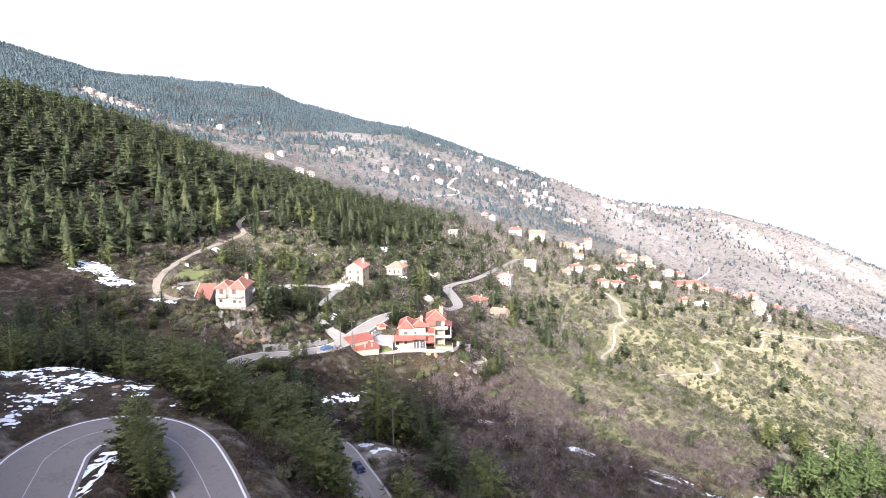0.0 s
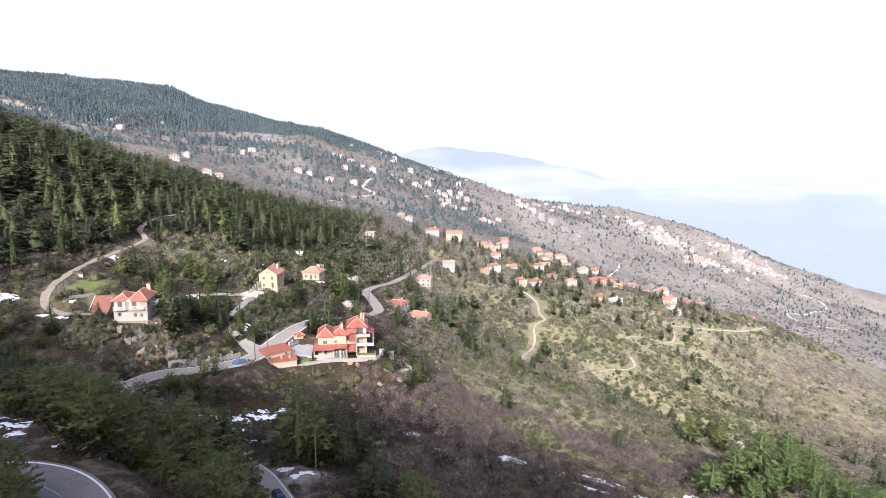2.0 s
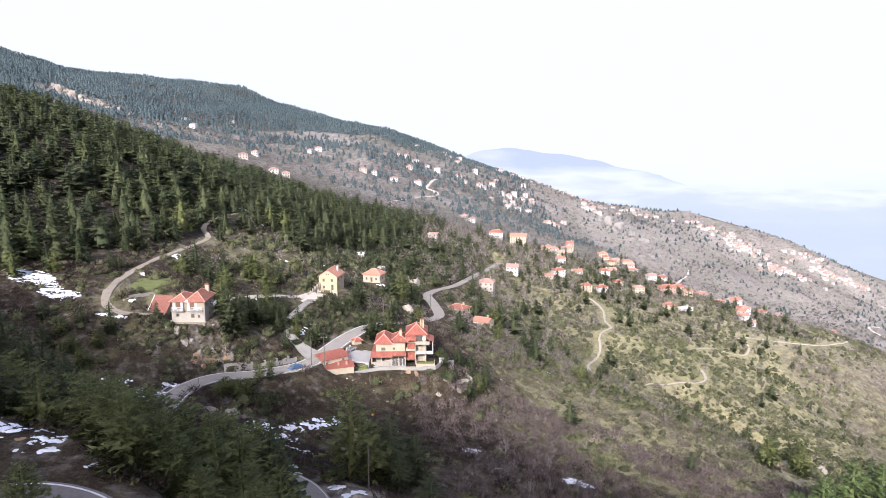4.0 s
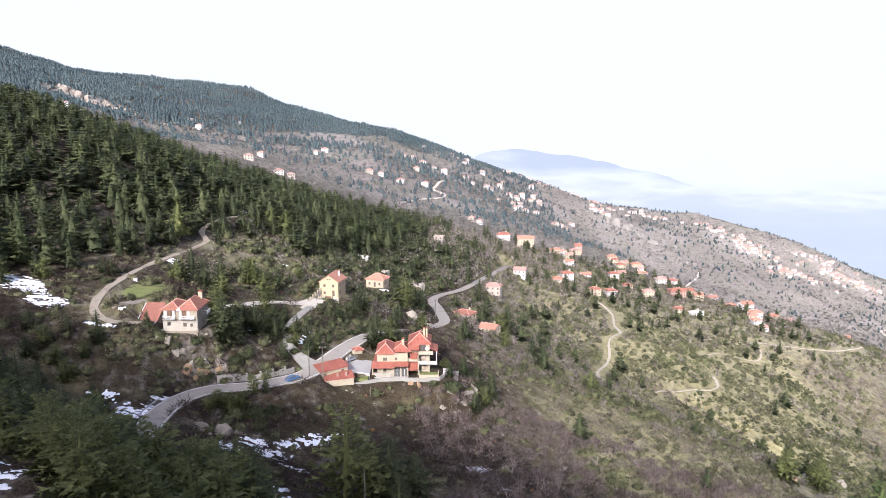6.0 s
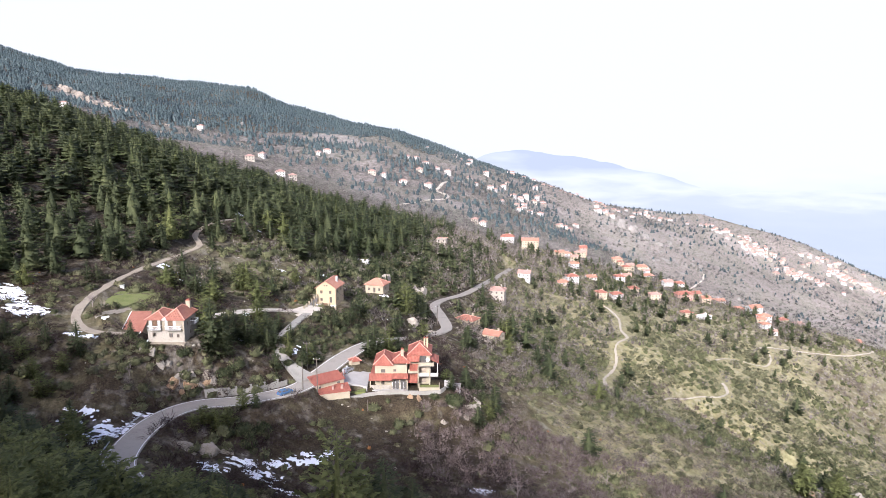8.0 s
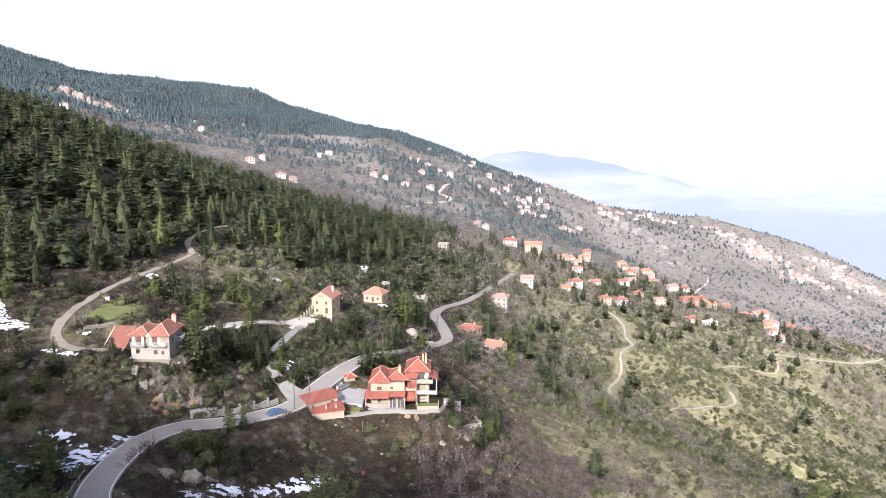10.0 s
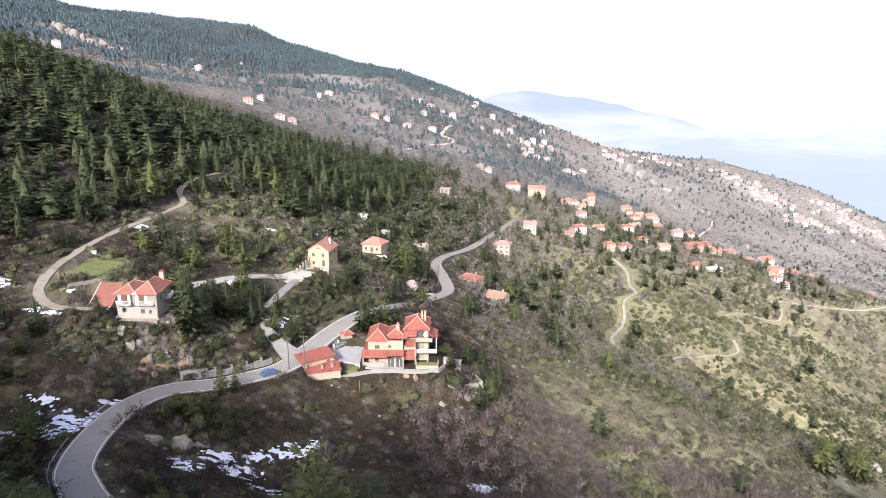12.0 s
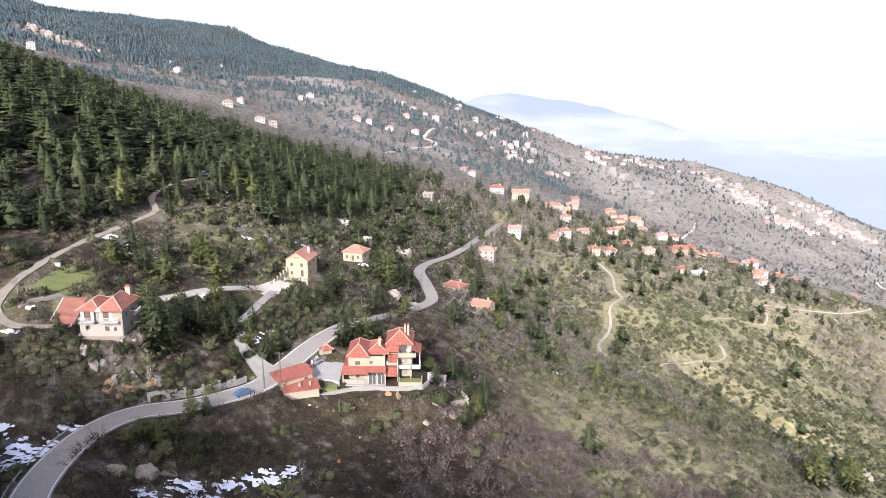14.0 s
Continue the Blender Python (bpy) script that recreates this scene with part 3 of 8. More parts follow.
# old snow: x, y, half length, half width, turn, cover
SNOWS = [(-57.4, 45.5, 1.3, 5, 22, 0.5), (-60.4, 52.5, 1.6, 6, 18, 0.3), (-62.4, 60, 1.6, 6, 2, 0.15), (-61.4, 68.5, 1.3, 5.5, -12, 0.1), (-67.5, 66, 3.0, 2.4, 10, -0.1), (-70, 77, 5, 2.2, 10, 0.0), (-56, 63.6, 3, 0.9, 14, 0.0), (-49, 66.3, 3.0, 1.0, 8, 0.15), (-66, 72, 3, 2, 10, 0.1), (-61, 73.6, 4.6, 2.0, 5, 0.0), (-59, 68.6, 3.2, 1.1, 12, 0.0), (-75, 76, 4, 2.4, 0, 0.1), (-47.5, 71, 2.6, 1.0, 0, 0.1), (-60, 71, 5.5, 4.0, 20, -0.2), (-66, 76, 6, 4, 0, -0.15), (-62, 66, 4, 1.2, 20, -0.1), (-70, 82, 7, 4, 10, 0.05), (-56, 74, 4.5, 3, 10, 0.0), (-62, 63, 4, 3, 30, -0.05), (-49.5, 69.5, 3.2, 1.8, 20, 0.0), (-42.4, 41.2, 1.9, 6.4, 12, 0.75), (-68, 88, 7, 3, 0, -0.1), (-40.3, 62.6, 1.6, 0.8, 10, 0.1),
         (-124, 203, 9, 5, -20, 0.4), (-111, 192, 7, 3.6, -20, 0.35), (-116, 198, 4, 2, 0, 0), (-72.5, 153, 4, 6, -20, 0.0), (-78, 148, 6, 3.5, 10, 0.1), (-88, 146, 6, 4, 0, 0), (-69.5, 163, 2, 3.5, -30, 0), (-82, 157, 5, 3, 0, -0.1),
         (-45, 155.5, 4, 2, 20, 0.1), (-38.6, 159, 4.5, 2.2, 20, 0.15), (-32, 163, 5, 2.4, 15, 0.2), (-39.5, 153.5, 5, 2, 10, 0), (-50, 150, 4, 2.2, 10, 0), (-28, 166, 3, 1.6, 0, 0), (-34, 150, 4, 1.6, 0, 0),
         (-32, 121, 3, 1.5, 0, 0.1), (-29, 117.5, 2.5, 1.2, -20, 0.1), (-16, 111, 3, 1.5, 10, 0), (-20, 113.5, 2, 1, 0, 0), (-23, 125, 2.5, 1.5, 0, 0), (9, 158, 3.4, 2.0, 20, 0.25), (35, 153, 5, 2.6, 10, 0.15), (62, 157, 8, 2.4, 10, 0.0), (50, 152, 6, 2.2, 0, 0.0), (74, 152, 6, 2.5, 10, -0.05), (56, 146, 6, 2.2, 0, -0.05), (88, 158, 5, 2.5, 20, 0.05), (14, 149, 2, 1, 0, 0),
         (-42.5, 212.5, 2.6, 1.6, 40, 0.2), (-44.5, 208.8, 1.6, 1.2, 20, 0.2), (-91, 180.5, 5, 1.4, -5, 0.25), (-86, 190, 4, 1.2, 10, 0), (-78, 186, 3, 1.2, 0, 0.1), (-96, 250, 6, 2.5, 0, 0), (-85, 246, 5, 2, 10, 0), (-63, 225, 5, 1.2, -55, 0.1), (-97, 343, 5, 3, 0, 0.2), (-125, 320, 6, 3, 0, 0.1),
         (-48, 300, 6, 2, 0, -0.1), (-62, 286, 5, 1.8, 0, -0.1), (-30, 322, 3, 1.2, 0, 0), (-25, 303, 2.5, 1, 0, 0.1), (44, 262, 3.2, 1.1, 0, 0), (-60.5, 203, 4, 1.4, 0, 0.1), (-86, 330, 3, 1.5, 0, 0)]


def off_tarmac(x, y, gap):
    """Whether a place lies clear of the roads themselves."""
    ok = np.ones(len(x), bool)
    for line, half, _ in ROADS:
        for some in np.array_split(np.arange(len(x)), max(1, len(x) // 4000)):
            ok[some] &= np.sqrt(((x[some, None] - line[:, 0]) ** 2 + (y[some, None] - line[:, 1]) ** 2).min(1)) > half + gap
    return ok


def off_snow(x, y):
    """Whether a place lies clear of the snow patches."""
    ok = np.ones(len(x), bool)
    for sx, sy, rx, ry, turn, _ in SNOWS:
        c, s = math.cos(radians(turn)), math.sin(radians(turn))
        u, v = (x - sx) * c + (y - sy) * s, (y - sy) * c - (x - sx) * s
        ok &= (u / rx) ** 2 + (v / ry) ** 2 > 0.8
    return ok


# ---------------------------------------------------------------- ground
gx, gy = np.meshgrid(GX, GY)
gz = ground(gx.ravel(), gy.ravel())
cols, rows = len(GX), len(GY)
idx = np.arange(cols * rows).reshape(rows, cols)
quads = np.stack([idx[:-1, :-1], idx[:-1, 1:], idx[1:, 1:], idx[1:, :-1]], -1).reshape(-1, 4)
land = new("ground", big_mesh("ground", np.stack([gx.ravel(), gy.ravel(), gz], -1), quads, GROUND, True))
tagged(land, "steep mountainside of dry grass, leaf litter and pale stone, haze-paled far off", "hillside", kind="structure")
flat_x, flat_y = gx.ravel(), gy.ravel()
zz = gz.reshape(rows, cols)
steep = np.hypot(np.gradient(zz, GX, axis=1), np.gradient(zz, GY, axis=0)).ravel()
# Last term adds pale stone tone far right, standing in for haze.
stony = 0.05 * smoothstep(0.9, 1.5, steep) - 0.15 * bump_at(flat_x, flat_y, 0, 188, 22) + 0.22 * bump_at(flat_x, flat_y, -63, 179, 7) + 0.4 * bump_at(flat_x, flat_y, 420, 1640, 120) + 0.5 * bump_at(flat_x, flat_y, -645, 1338, 55) + 0.6 * bump_at(flat_x, flat_y, -16, 110.5, 7) + 0.25 * bump_at(flat_x, flat_y, 150, 268, 25) + 0.2 * smoothstep(60, 420, flat_x) * smoothstep(800, 1100, flat_y)
# 'distant' blends in the haze-paled tones, less so under the far wood.
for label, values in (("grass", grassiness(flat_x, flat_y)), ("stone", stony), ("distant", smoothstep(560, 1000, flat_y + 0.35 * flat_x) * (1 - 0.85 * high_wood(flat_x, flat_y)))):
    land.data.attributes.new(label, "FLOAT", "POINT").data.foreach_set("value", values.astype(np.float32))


# ---------------------------------------------------------------- roads
def strip(name, line, left, right, lift, mat, label, category, thick=0.12, parent=None, ragged=0.0):
    """A flat band that follows a line between two offsets from it (positive to the right)."""
    d = np.gradient(line[:, :2], axis=0)
    d /= np.linalg.norm(d, axis=1)[:, None]
    side = np.stack([d[:, 1], -d[:, 0]], 1)
    n = len(line)
    lo, hi = (np.broadcast_to(v, n)[:, None] for v in (left, right))
    if ragged:
        along = np.arange(n) * 1.0
        lo, hi = lo - ragged * wave(along, along, 2.3, 81)[:, None], hi + ragged * wave(along, along, 2.7, 82)[:, None]
    a, b = line[:, :2] + side * lo, line[:, :2] + side * hi
    top = line[:, 2:] + lift
    v = np.concatenate([np.c_[a, top], np.c_[b, top], np.c_[a, top - thick], np.c_[b, top - thick]])
    k = np.arange(n - 1)
    f = np.concatenate([np.stack([k, k + n, k + n + 1, k + 1], 1), np.stack([k + 2 * n, k, k + 1, k + 1 + 2 * n], 1), np.stack([k + n, k + 3 * n, k + 1 + 3 * n, k + 1 + n], 1)])
    ob = new(name, big_mesh(name, v, f, mat))
    ob.parent = parent
    return tagged(ob, label, category, kind="structure") if label else ob


ROAD_HALF = np.interp(MAIN_ROAD[:, 1], [215, 262], [3.3, 2.5])
road = strip("road", MAIN_ROAD, -ROAD_HALF, ROAD_HALF, 0.0, ASPHALT, "winding grey asphalt mountain road with white edge lines", "road", 0.5)
MARKED = int((MAIN_ROAD[:, 1] < 238).sum())
for a, b in ((-ROAD_HALF + 0.3, -ROAD_HALF + 0.48), (ROAD_HALF - 0.48, ROAD_HALF - 0.3)):
    strip("edge_line", MAIN_ROAD[:MARKED], a[:MARKED], b[:MARKED], 0.012, PAINT, "", "", 0.008, road)
strip("centre_line", MAIN_ROAD[: 42], -0.22, -0.10, 0.012, OLD_PAINT, "", "", 0.008, road)
strip("centre_line", MAIN_ROAD[: 42], 0.10, 0.22, 0.012, OLD_PAINT, "", "", 0.008, road)
s = np.linspace(0, 1, len(HAIRPIN))
INNER, OUTER = np.interp(s, [0, 0.35, 0.55, 1], [6.0, 5.6, 4.0, 3.0]), -np.interp(s, [0, 0.35, 0.6, 1], [5.2, 5.2, 4.6, 3.9])
bend = strip("road", HAIRPIN, OUTER, INNER, 0.0, DARK_ASPHALT, "grey asphalt hairpin bend with white edge lines", "road", 0.5)
strip("edge_line", HAIRPIN, OUTER + 0.35, OUTER + 0.6, 0.012, PAINT, "", "", 0.008, bend)
strip("edge_line", HAIRPIN, INNER - 0.7, INNER - 0.45, 0.012, PAINT, "", "", 0.008, bend)
MIDDLE_LINE = (INNER + OUTER) / 2
strip("centre_line", HAIRPIN, MIDDLE_LINE - 0.06, MIDDLE_LINE + 0.06, 0.012, OLD_PAINT, "", "", 0.008, bend)
flare = np.interp(np.arange(len(SIDE_ROAD)), [0, 2, 5], [3.6, 2.4, 1.45])
strip("road", SIDE_ROAD, -flare, flare, 0.16, CONCRETE, "narrow pale concrete side road climbing from the main road", "side road", 0.4)
strip("road", DRIVE, -2.6, 2.6, 0.0, GRAVEL, "pale gravel drive to the yellow house", "driveway", 0.4, None, 0.6)
strip("path", TRACK, -1.2, 1.2, 0.0, DIRT, "dirt track curving uphill into the fir wood", "dirt track", 0.3, None, 0.5)
strip("path", FOOTPATH, -0.8, 0.8, 0.2, PATH_DIRT, "pale dirt track down the scrub slope", "dirt track", 0.3, None, 0.5)
strip("path", LOWER_PATH, -0.75, 0.75, 0.22, PATH_DIRT, "pale dirt track ending on the slope", "dirt track", 0.3, None, 0.5)
strip("path", SPUR_PATH, -1.0, 1.0, 0.2, PATH_DIRT, "pale dirt track along the spur", "dirt track", 0.3, None, 0.5)
strip("path", VILLAGE_PATH, -0.65, 0.65, 0.2, PATH_DIRT, "pale dirt track below the village", "dirt track", 0.3, None, 0.4)

strip("road", HILL_ROAD, -2.6, 2.6, 0.9, GRAVEL, "pale winding road on the far mountainside", "road", 2.5)
strip("path", CLIFF_TRACK, -1.8, 1.8, 0.9, GRAVEL, "pale track below the grey cliff", "dirt track", 2.5)
strip("road", VALLEY_ROAD, -2.6, 2.6, 1.2, GRAVEL, "pale road winding down into the valley", "road", 3.0)


# ---------------------------------------------------------------- sky and distance
def backdrop_material(name, stops, z0, z1, cloud=0.0):
    m = bpy.data.materials.new(name)
    m.use_nodes = True
    n, l = m.node_tree.nodes, m.node_tree.links
    n.remove(n["Principled BSDF"])
    e = n.new("ShaderNodeEmission")
    l.new(e.outputs[0], n["Material Output"].inputs[0])
    pos = n.new("ShaderNodeNewGeometry").outputs["Position"]
    xyz = n.new("ShaderNodeSeparateXYZ")
    l.new(pos, xyz.inputs[0])
    span = n.new("ShaderNodeMapRange")
    span.inputs[1].default_value, span.inputs[2].default_value = z0, z1
    l.new(xyz.outputs[2], span.inputs[0])
    fac = span.outputs[0]
    if cloud:
        t, add, scaled = n.new("ShaderNodeTexNoise"), n.new("ShaderNodeMath"), n.new("ShaderNodeMapping")
        scaled.inputs["Scale"].default_value = (1, 1, 5)
        l.new(pos, scaled.inputs[0])
        l.new(scaled.outputs[0], t.inputs["Vector"])
        t.inputs["Scale"].default_value, t.inputs["Detail"].default_value = 0.0011, 5
        add.operation, add.use_clamp = "MULTIPLY_ADD", True
        add.inputs[1].default_value = cloud
        off = n.new("ShaderNodeMath")
        off.operation = "SUBTRACT"
        off.inputs[1].default_value = cloud / 2
        l.new(fac, off.inputs[0])
        l.new(t.outputs["Fac"], add.inputs[0])
        l.new(off.outputs[0], add.inputs[2])
        fac = add.outputs[0]
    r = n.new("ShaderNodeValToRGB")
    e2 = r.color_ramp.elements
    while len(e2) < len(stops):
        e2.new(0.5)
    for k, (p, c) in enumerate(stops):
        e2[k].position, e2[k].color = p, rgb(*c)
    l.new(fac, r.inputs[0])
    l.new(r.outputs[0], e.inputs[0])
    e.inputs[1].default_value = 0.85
    return m


def curtain(name, radius, low, high, mat, label):
    """A wide curved sheet far away: low and high give its edges by the angle from straight ahead."""
    a = np.radians(np.linspace(-75, 75, 301))
    x, y = radius * np.sin(a), radius * np.cos(a)
    v = np.concatenate([np.c_[x, y, low(np.degrees(a))], np.c_[x, y, high(np.degrees(a))]])
    k = np.arange(300)
    ob = new(name, big_mesh(name, v, np.stack([k, k + 301, k + 302, k + 1], 1), mat))
    return tagged(ob, label, "backdrop", kind="structure")


SKY = backdrop_material("white_hazy_sky", [(0.1, (0.268, 0.291, 0.331)), (0.6, (0.368, 0.377, 0.382)), (0.75, (0.385, 0.39, 0.392))], -700, -60, 0.9)
# Haze and cloud are painted into this glowing ridge sheet.
HILLS = backdrop_material("haze_blue_hills", [(0.1, (0.28, 0.302, 0.34)), (0.38, (0.30, 0.318, 0.35)), (0.55, (0.372, 0.38, 0.383)), (0.7, (0.315, 0.332, 0.356)), (0.85, (0.262, 0.285, 0.325))], -640, -120, 1.5)
curtain("backdrop_sky", 4850, lambda a: -1500 + 0 * a, lambda a: 1900 + 0 * a, SKY, "white hazy sky turning pale blue over the valley")
flat = lambda a: -900 + 0 * a
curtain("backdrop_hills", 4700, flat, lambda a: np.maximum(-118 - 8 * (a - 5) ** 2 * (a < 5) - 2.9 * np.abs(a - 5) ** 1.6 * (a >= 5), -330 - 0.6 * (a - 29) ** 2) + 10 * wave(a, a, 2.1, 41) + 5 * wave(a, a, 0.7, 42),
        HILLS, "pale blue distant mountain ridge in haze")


# ---------------------------------------------------------------- plants: shapes
def triangles(centre, along, across):
    """One slim triangle per row: a base as wide as across, a tip at along."""
    v = np.stack([centre - across, centre + across, centre + along], 1)
    return v.reshape(-1, 3), np.arange(len(v) * 3).reshape(-1, 3)


def facing(v, f, lift):
    """Turns every triangle of a plant outwards."""
    t = v[f]
    out = t.mean(1) - [0, 0, lift]
    out[:, 2] *= 0.6
    away = (np.cross(t[:, 1] - t[:, 0], t[:, 2] - t[:, 0]) * out).sum(1) < 0
    f = f.copy()
    f[away] = f[away][:, ::-1]
    return v, f


def soft_normals(v, f, lift, up, weight=1.1):
    """Normals that lean towards the round of the whole plant, so that sprays shade as one mass."""
    own = np.zeros_like(v)
    flat = np.cross(v[f[:, 1]] - v[f[:, 0]], v[f[:, 2]] - v[f[:, 0]])
    flat /= np.linalg.norm(flat, axis=1)[:, None] + 1e-9
    for k in range(3):
        np.add.at(own, f[:, k], flat)
    own /= np.linalg.norm(own, axis=1)[:, None] + 1e-9
    n = v - [0, 0, lift]
    r = np.hypot(n[:, 0], n[:, 1]) + 1e-4
    n = np.c_[n[:, :2] / r[:, None], np.full(len(n), up)] if up else n + [0, 0, 0.05]
    n = n / (np.linalg.norm(n, axis=1)[:, None] + 1e-6) * weight + own
    return n / (np.linalg.norm(n, axis=1)[:, None] + 1e-6)


def fir_crown(seed, tiers, arms, pairs, slim=0.26, start=0.06, ragged=0.3, upturn=0.06, full=0.8, core=0.36):
    """Crown of a conifer of height 1: tiers of boughs round an inner cone, each bough a ridged blade or, with pairs, a feather of sprays."""
    r = np.random.RandomState(seed)
    vs, fs = [], []

    def tri(a, b, c):
        k = len(vs)
        vs.extend((a, b, c))
        fs.append((k, k + 1, k + 2))

    up = np.array([0.0, 0.0, 1.0])
    lopsided = r.uniform(0, 6.283)
    for i in range(tiers):
        t = (i + r.uniform(-0.3, 0.3)) / tiers
        h = start + (0.97 - start) * max(t, 0)
        reach = slim * (max(1 - t, 0) ** full + 0.025) * (0.72 + 0.28 * min(1, 4.0 * max(t, 0)))
        n = max(4, int(round(arms * (1 - 0.5 * t))))
        first = r.uniform(0, 6.283)
        for j in range(n):
            az = first + 6.283 * (j + r.uniform(-0.35, 0.35)) / n
            out = np.array([math.cos(az), math.sin(az), 0])
            side = np.array([-out[1], out[0], 0])
            long = reach * r.uniform(1 - 1.3 * ragged, 1 + 0.6 * ragged) * (1 + 0.15 * math.cos(az - lopsided))
            drop = r.uniform(-0.38, -0.12) + 0.75 * t
            wide = min(0.62 * long, 2.4 * long / n) * r.uniform(0.8, 1.15)
            p0 = out * long * 0.08 + up * (h + 0.12 * long)
            tip = out * long + up * (h + (drop + upturn) * long)
            if not pairs:
                mid = out * long * 0.58 + up * (h + (0.5 * drop + 0.04) * long)
                a, b = mid + side * wide - up * 0.30 * wide, mid - side * wide - up * 0.30 * wide
                k = len(vs)
                vs.extend((p0, a, tip, b))
                fs.extend(((k, k + 1, k + 2), (k, k + 2, k + 3)))
                continue
            for q in range(pairs):
                s = 0.18 + 0.72 * (q + r.uniform(0.2, 0.8)) / pairs
                at = p0 + (tip - p0) * s + up * (0.10 * long * s * (1 - s)) + up * r.uniform(-0.012, 0.012)
                for hand in (-1, 1):
                    spray = wide * (1.45 - 0.85 * s) * r.uniform(0.65, 1.25)
                    way = out * r.uniform(0.35, 0.85) + side * hand * r.uniform(0.55, 0.9) + up * r.uniform(-0.3, 0.25 + upturn)
                    back = out * 0.42 * long / pairs + up * r.uniform(-0.3, 0.3) * long / pairs
                    tri(at - back, at + back, at + way * spray)
            back = side * 0.22 * wide
            tri(tip - out * 0.28 * long - back, tip - out * 0.28 * long + back, tip + up * 0.04 * long)
    if core:
        ring = 7
        k = len(vs)
        for lev, (z, w) in enumerate(((start, 0.75), (start + 0.25 * (1 - start), 0.78), (0.7, 0.34))):
            for j in range(ring):
                a = 6.283 * (j + 0.5 * lev) / ring
                m = slim * core * w * r.uniform(0.75, 1.2)
                vs.append(np.array([math.cos(a) * m, math.sin(a) * m, z + r.uniform(-0.03, 0.03)]))
        vs.append(np.array([0, 0, 0.985]))
        for j in range(ring):
            e = (j + 1) % ring
            for lev in (0, 1):
                a = k + lev * ring
                fs.extend(((a + j, a + e, a + ring + j), (a + e, a + ring + e, a + ring + j)))
            fs.append((k + 2 * ring + j, k + 2 * ring + e, k + 3 * ring))
    tri(np.array([-0.006, 0, 0.93]), np.array([0.006, 0, 0.93]), np.array([0, 0, 1.0]))
    tri(np.array([0, -0.006, 0.93]), np.array([0, 0.006, 0.93]), np.array([0, 0, 1.0]))
    return facing(np.array(vs), np.array(fs), 0.4)


def far_fir(seed, slim, skirts=2):
    """A fir seen from afar, of height 1: two uneven skirts under a point."""
    r = np.random.RandomState(seed)
    vs, fs = [], []
    for low, high, w in [(0.08 + 0.8 * q / skirts, min(1.0, 0.62 + q / skirts), (1 - q / skirts) ** 0.75) for q in range(skirts)]:
        k = len(vs)
        for j in range(6):
            a = 6.283 * (j + r.uniform(-0.3, 0.3)) / 6
            m = slim * w * r.uniform(0.6, 1.25)
            vs.append((math.cos(a) * m, math.sin(a) * m, low + r.uniform(-0.06, 0.08)))
        vs.append((r.uniform(-0.02, 0.02), r.uniform(-0.02, 0.02), high))
        fs += [(k + j, k + (j + 1) % 6, k + 6) for j in range(6)]
    return np.array(vs), np.array(fs)


def leafy_dome(seed, count, size, flat=0.8):
    """An uneven evergreen shrub of radius about 1: leaf clumps over several lobes."""
    r = np.random.RandomState(seed)
    lobes = np.c_[r.uniform(-0.55, 0.55, (5, 2)), r.uniform(0.15, 0.65, 5)]
    pick = lobes[r.randint(0, 5, count)]
    d = r.normal(size=(count, 3))
    d /= np.linalg.norm(d, axis=1)[:, None]
    d[:, 2] = np.abs(d[:, 2]) * 0.9 - 0.25
    p = pick + d * r.uniform(0.3, 0.62, (count, 1))
    p[:, 2] = np.maximum(p[:, 2], 0.0) * flat
    way = (d + r.normal(size=(count, 3)) * 0.7 + [0, 0, 0.35]) * size
    across = np.cross(way, r.normal(size=(count, 3)))
    across *= size * 0.55 / (np.linalg.norm(across, axis=1)[:, None] + 1e-6)
    return triangles(p, way, across)


def twig_mound(seed, count, size, slim=0.16):
    """A fuzzy leafless bush of radius about 1: fine twigs pointing up and out over several lobes."""
    v, f = leafy_dome(seed, count, size, 0.95)
    v = v.reshape(-1, 3, 3)
    mid = (v[:, 0] + v[:, 1]) / 2
    half = (v[:, 1] - v[:, 0]) / 2 * slim / 0.55
    tip = v[:, 2]
    return np.stack([mid - half, mid + half, tip], 1).reshape(-1, 3), f


BALL_V, BALL_F = [], []
for level in (0, 1):
    bm = bmesh.new()
    bmesh.ops.create_icosphere(bm, subdivisions=level + 1, radius=1.0)
    BALL_V.append(np.array([v.co for v in bm.verts]))
    BALL_F.append(np.array([[v.index for v in f.verts] for f in bm.faces]))
    bm.free()


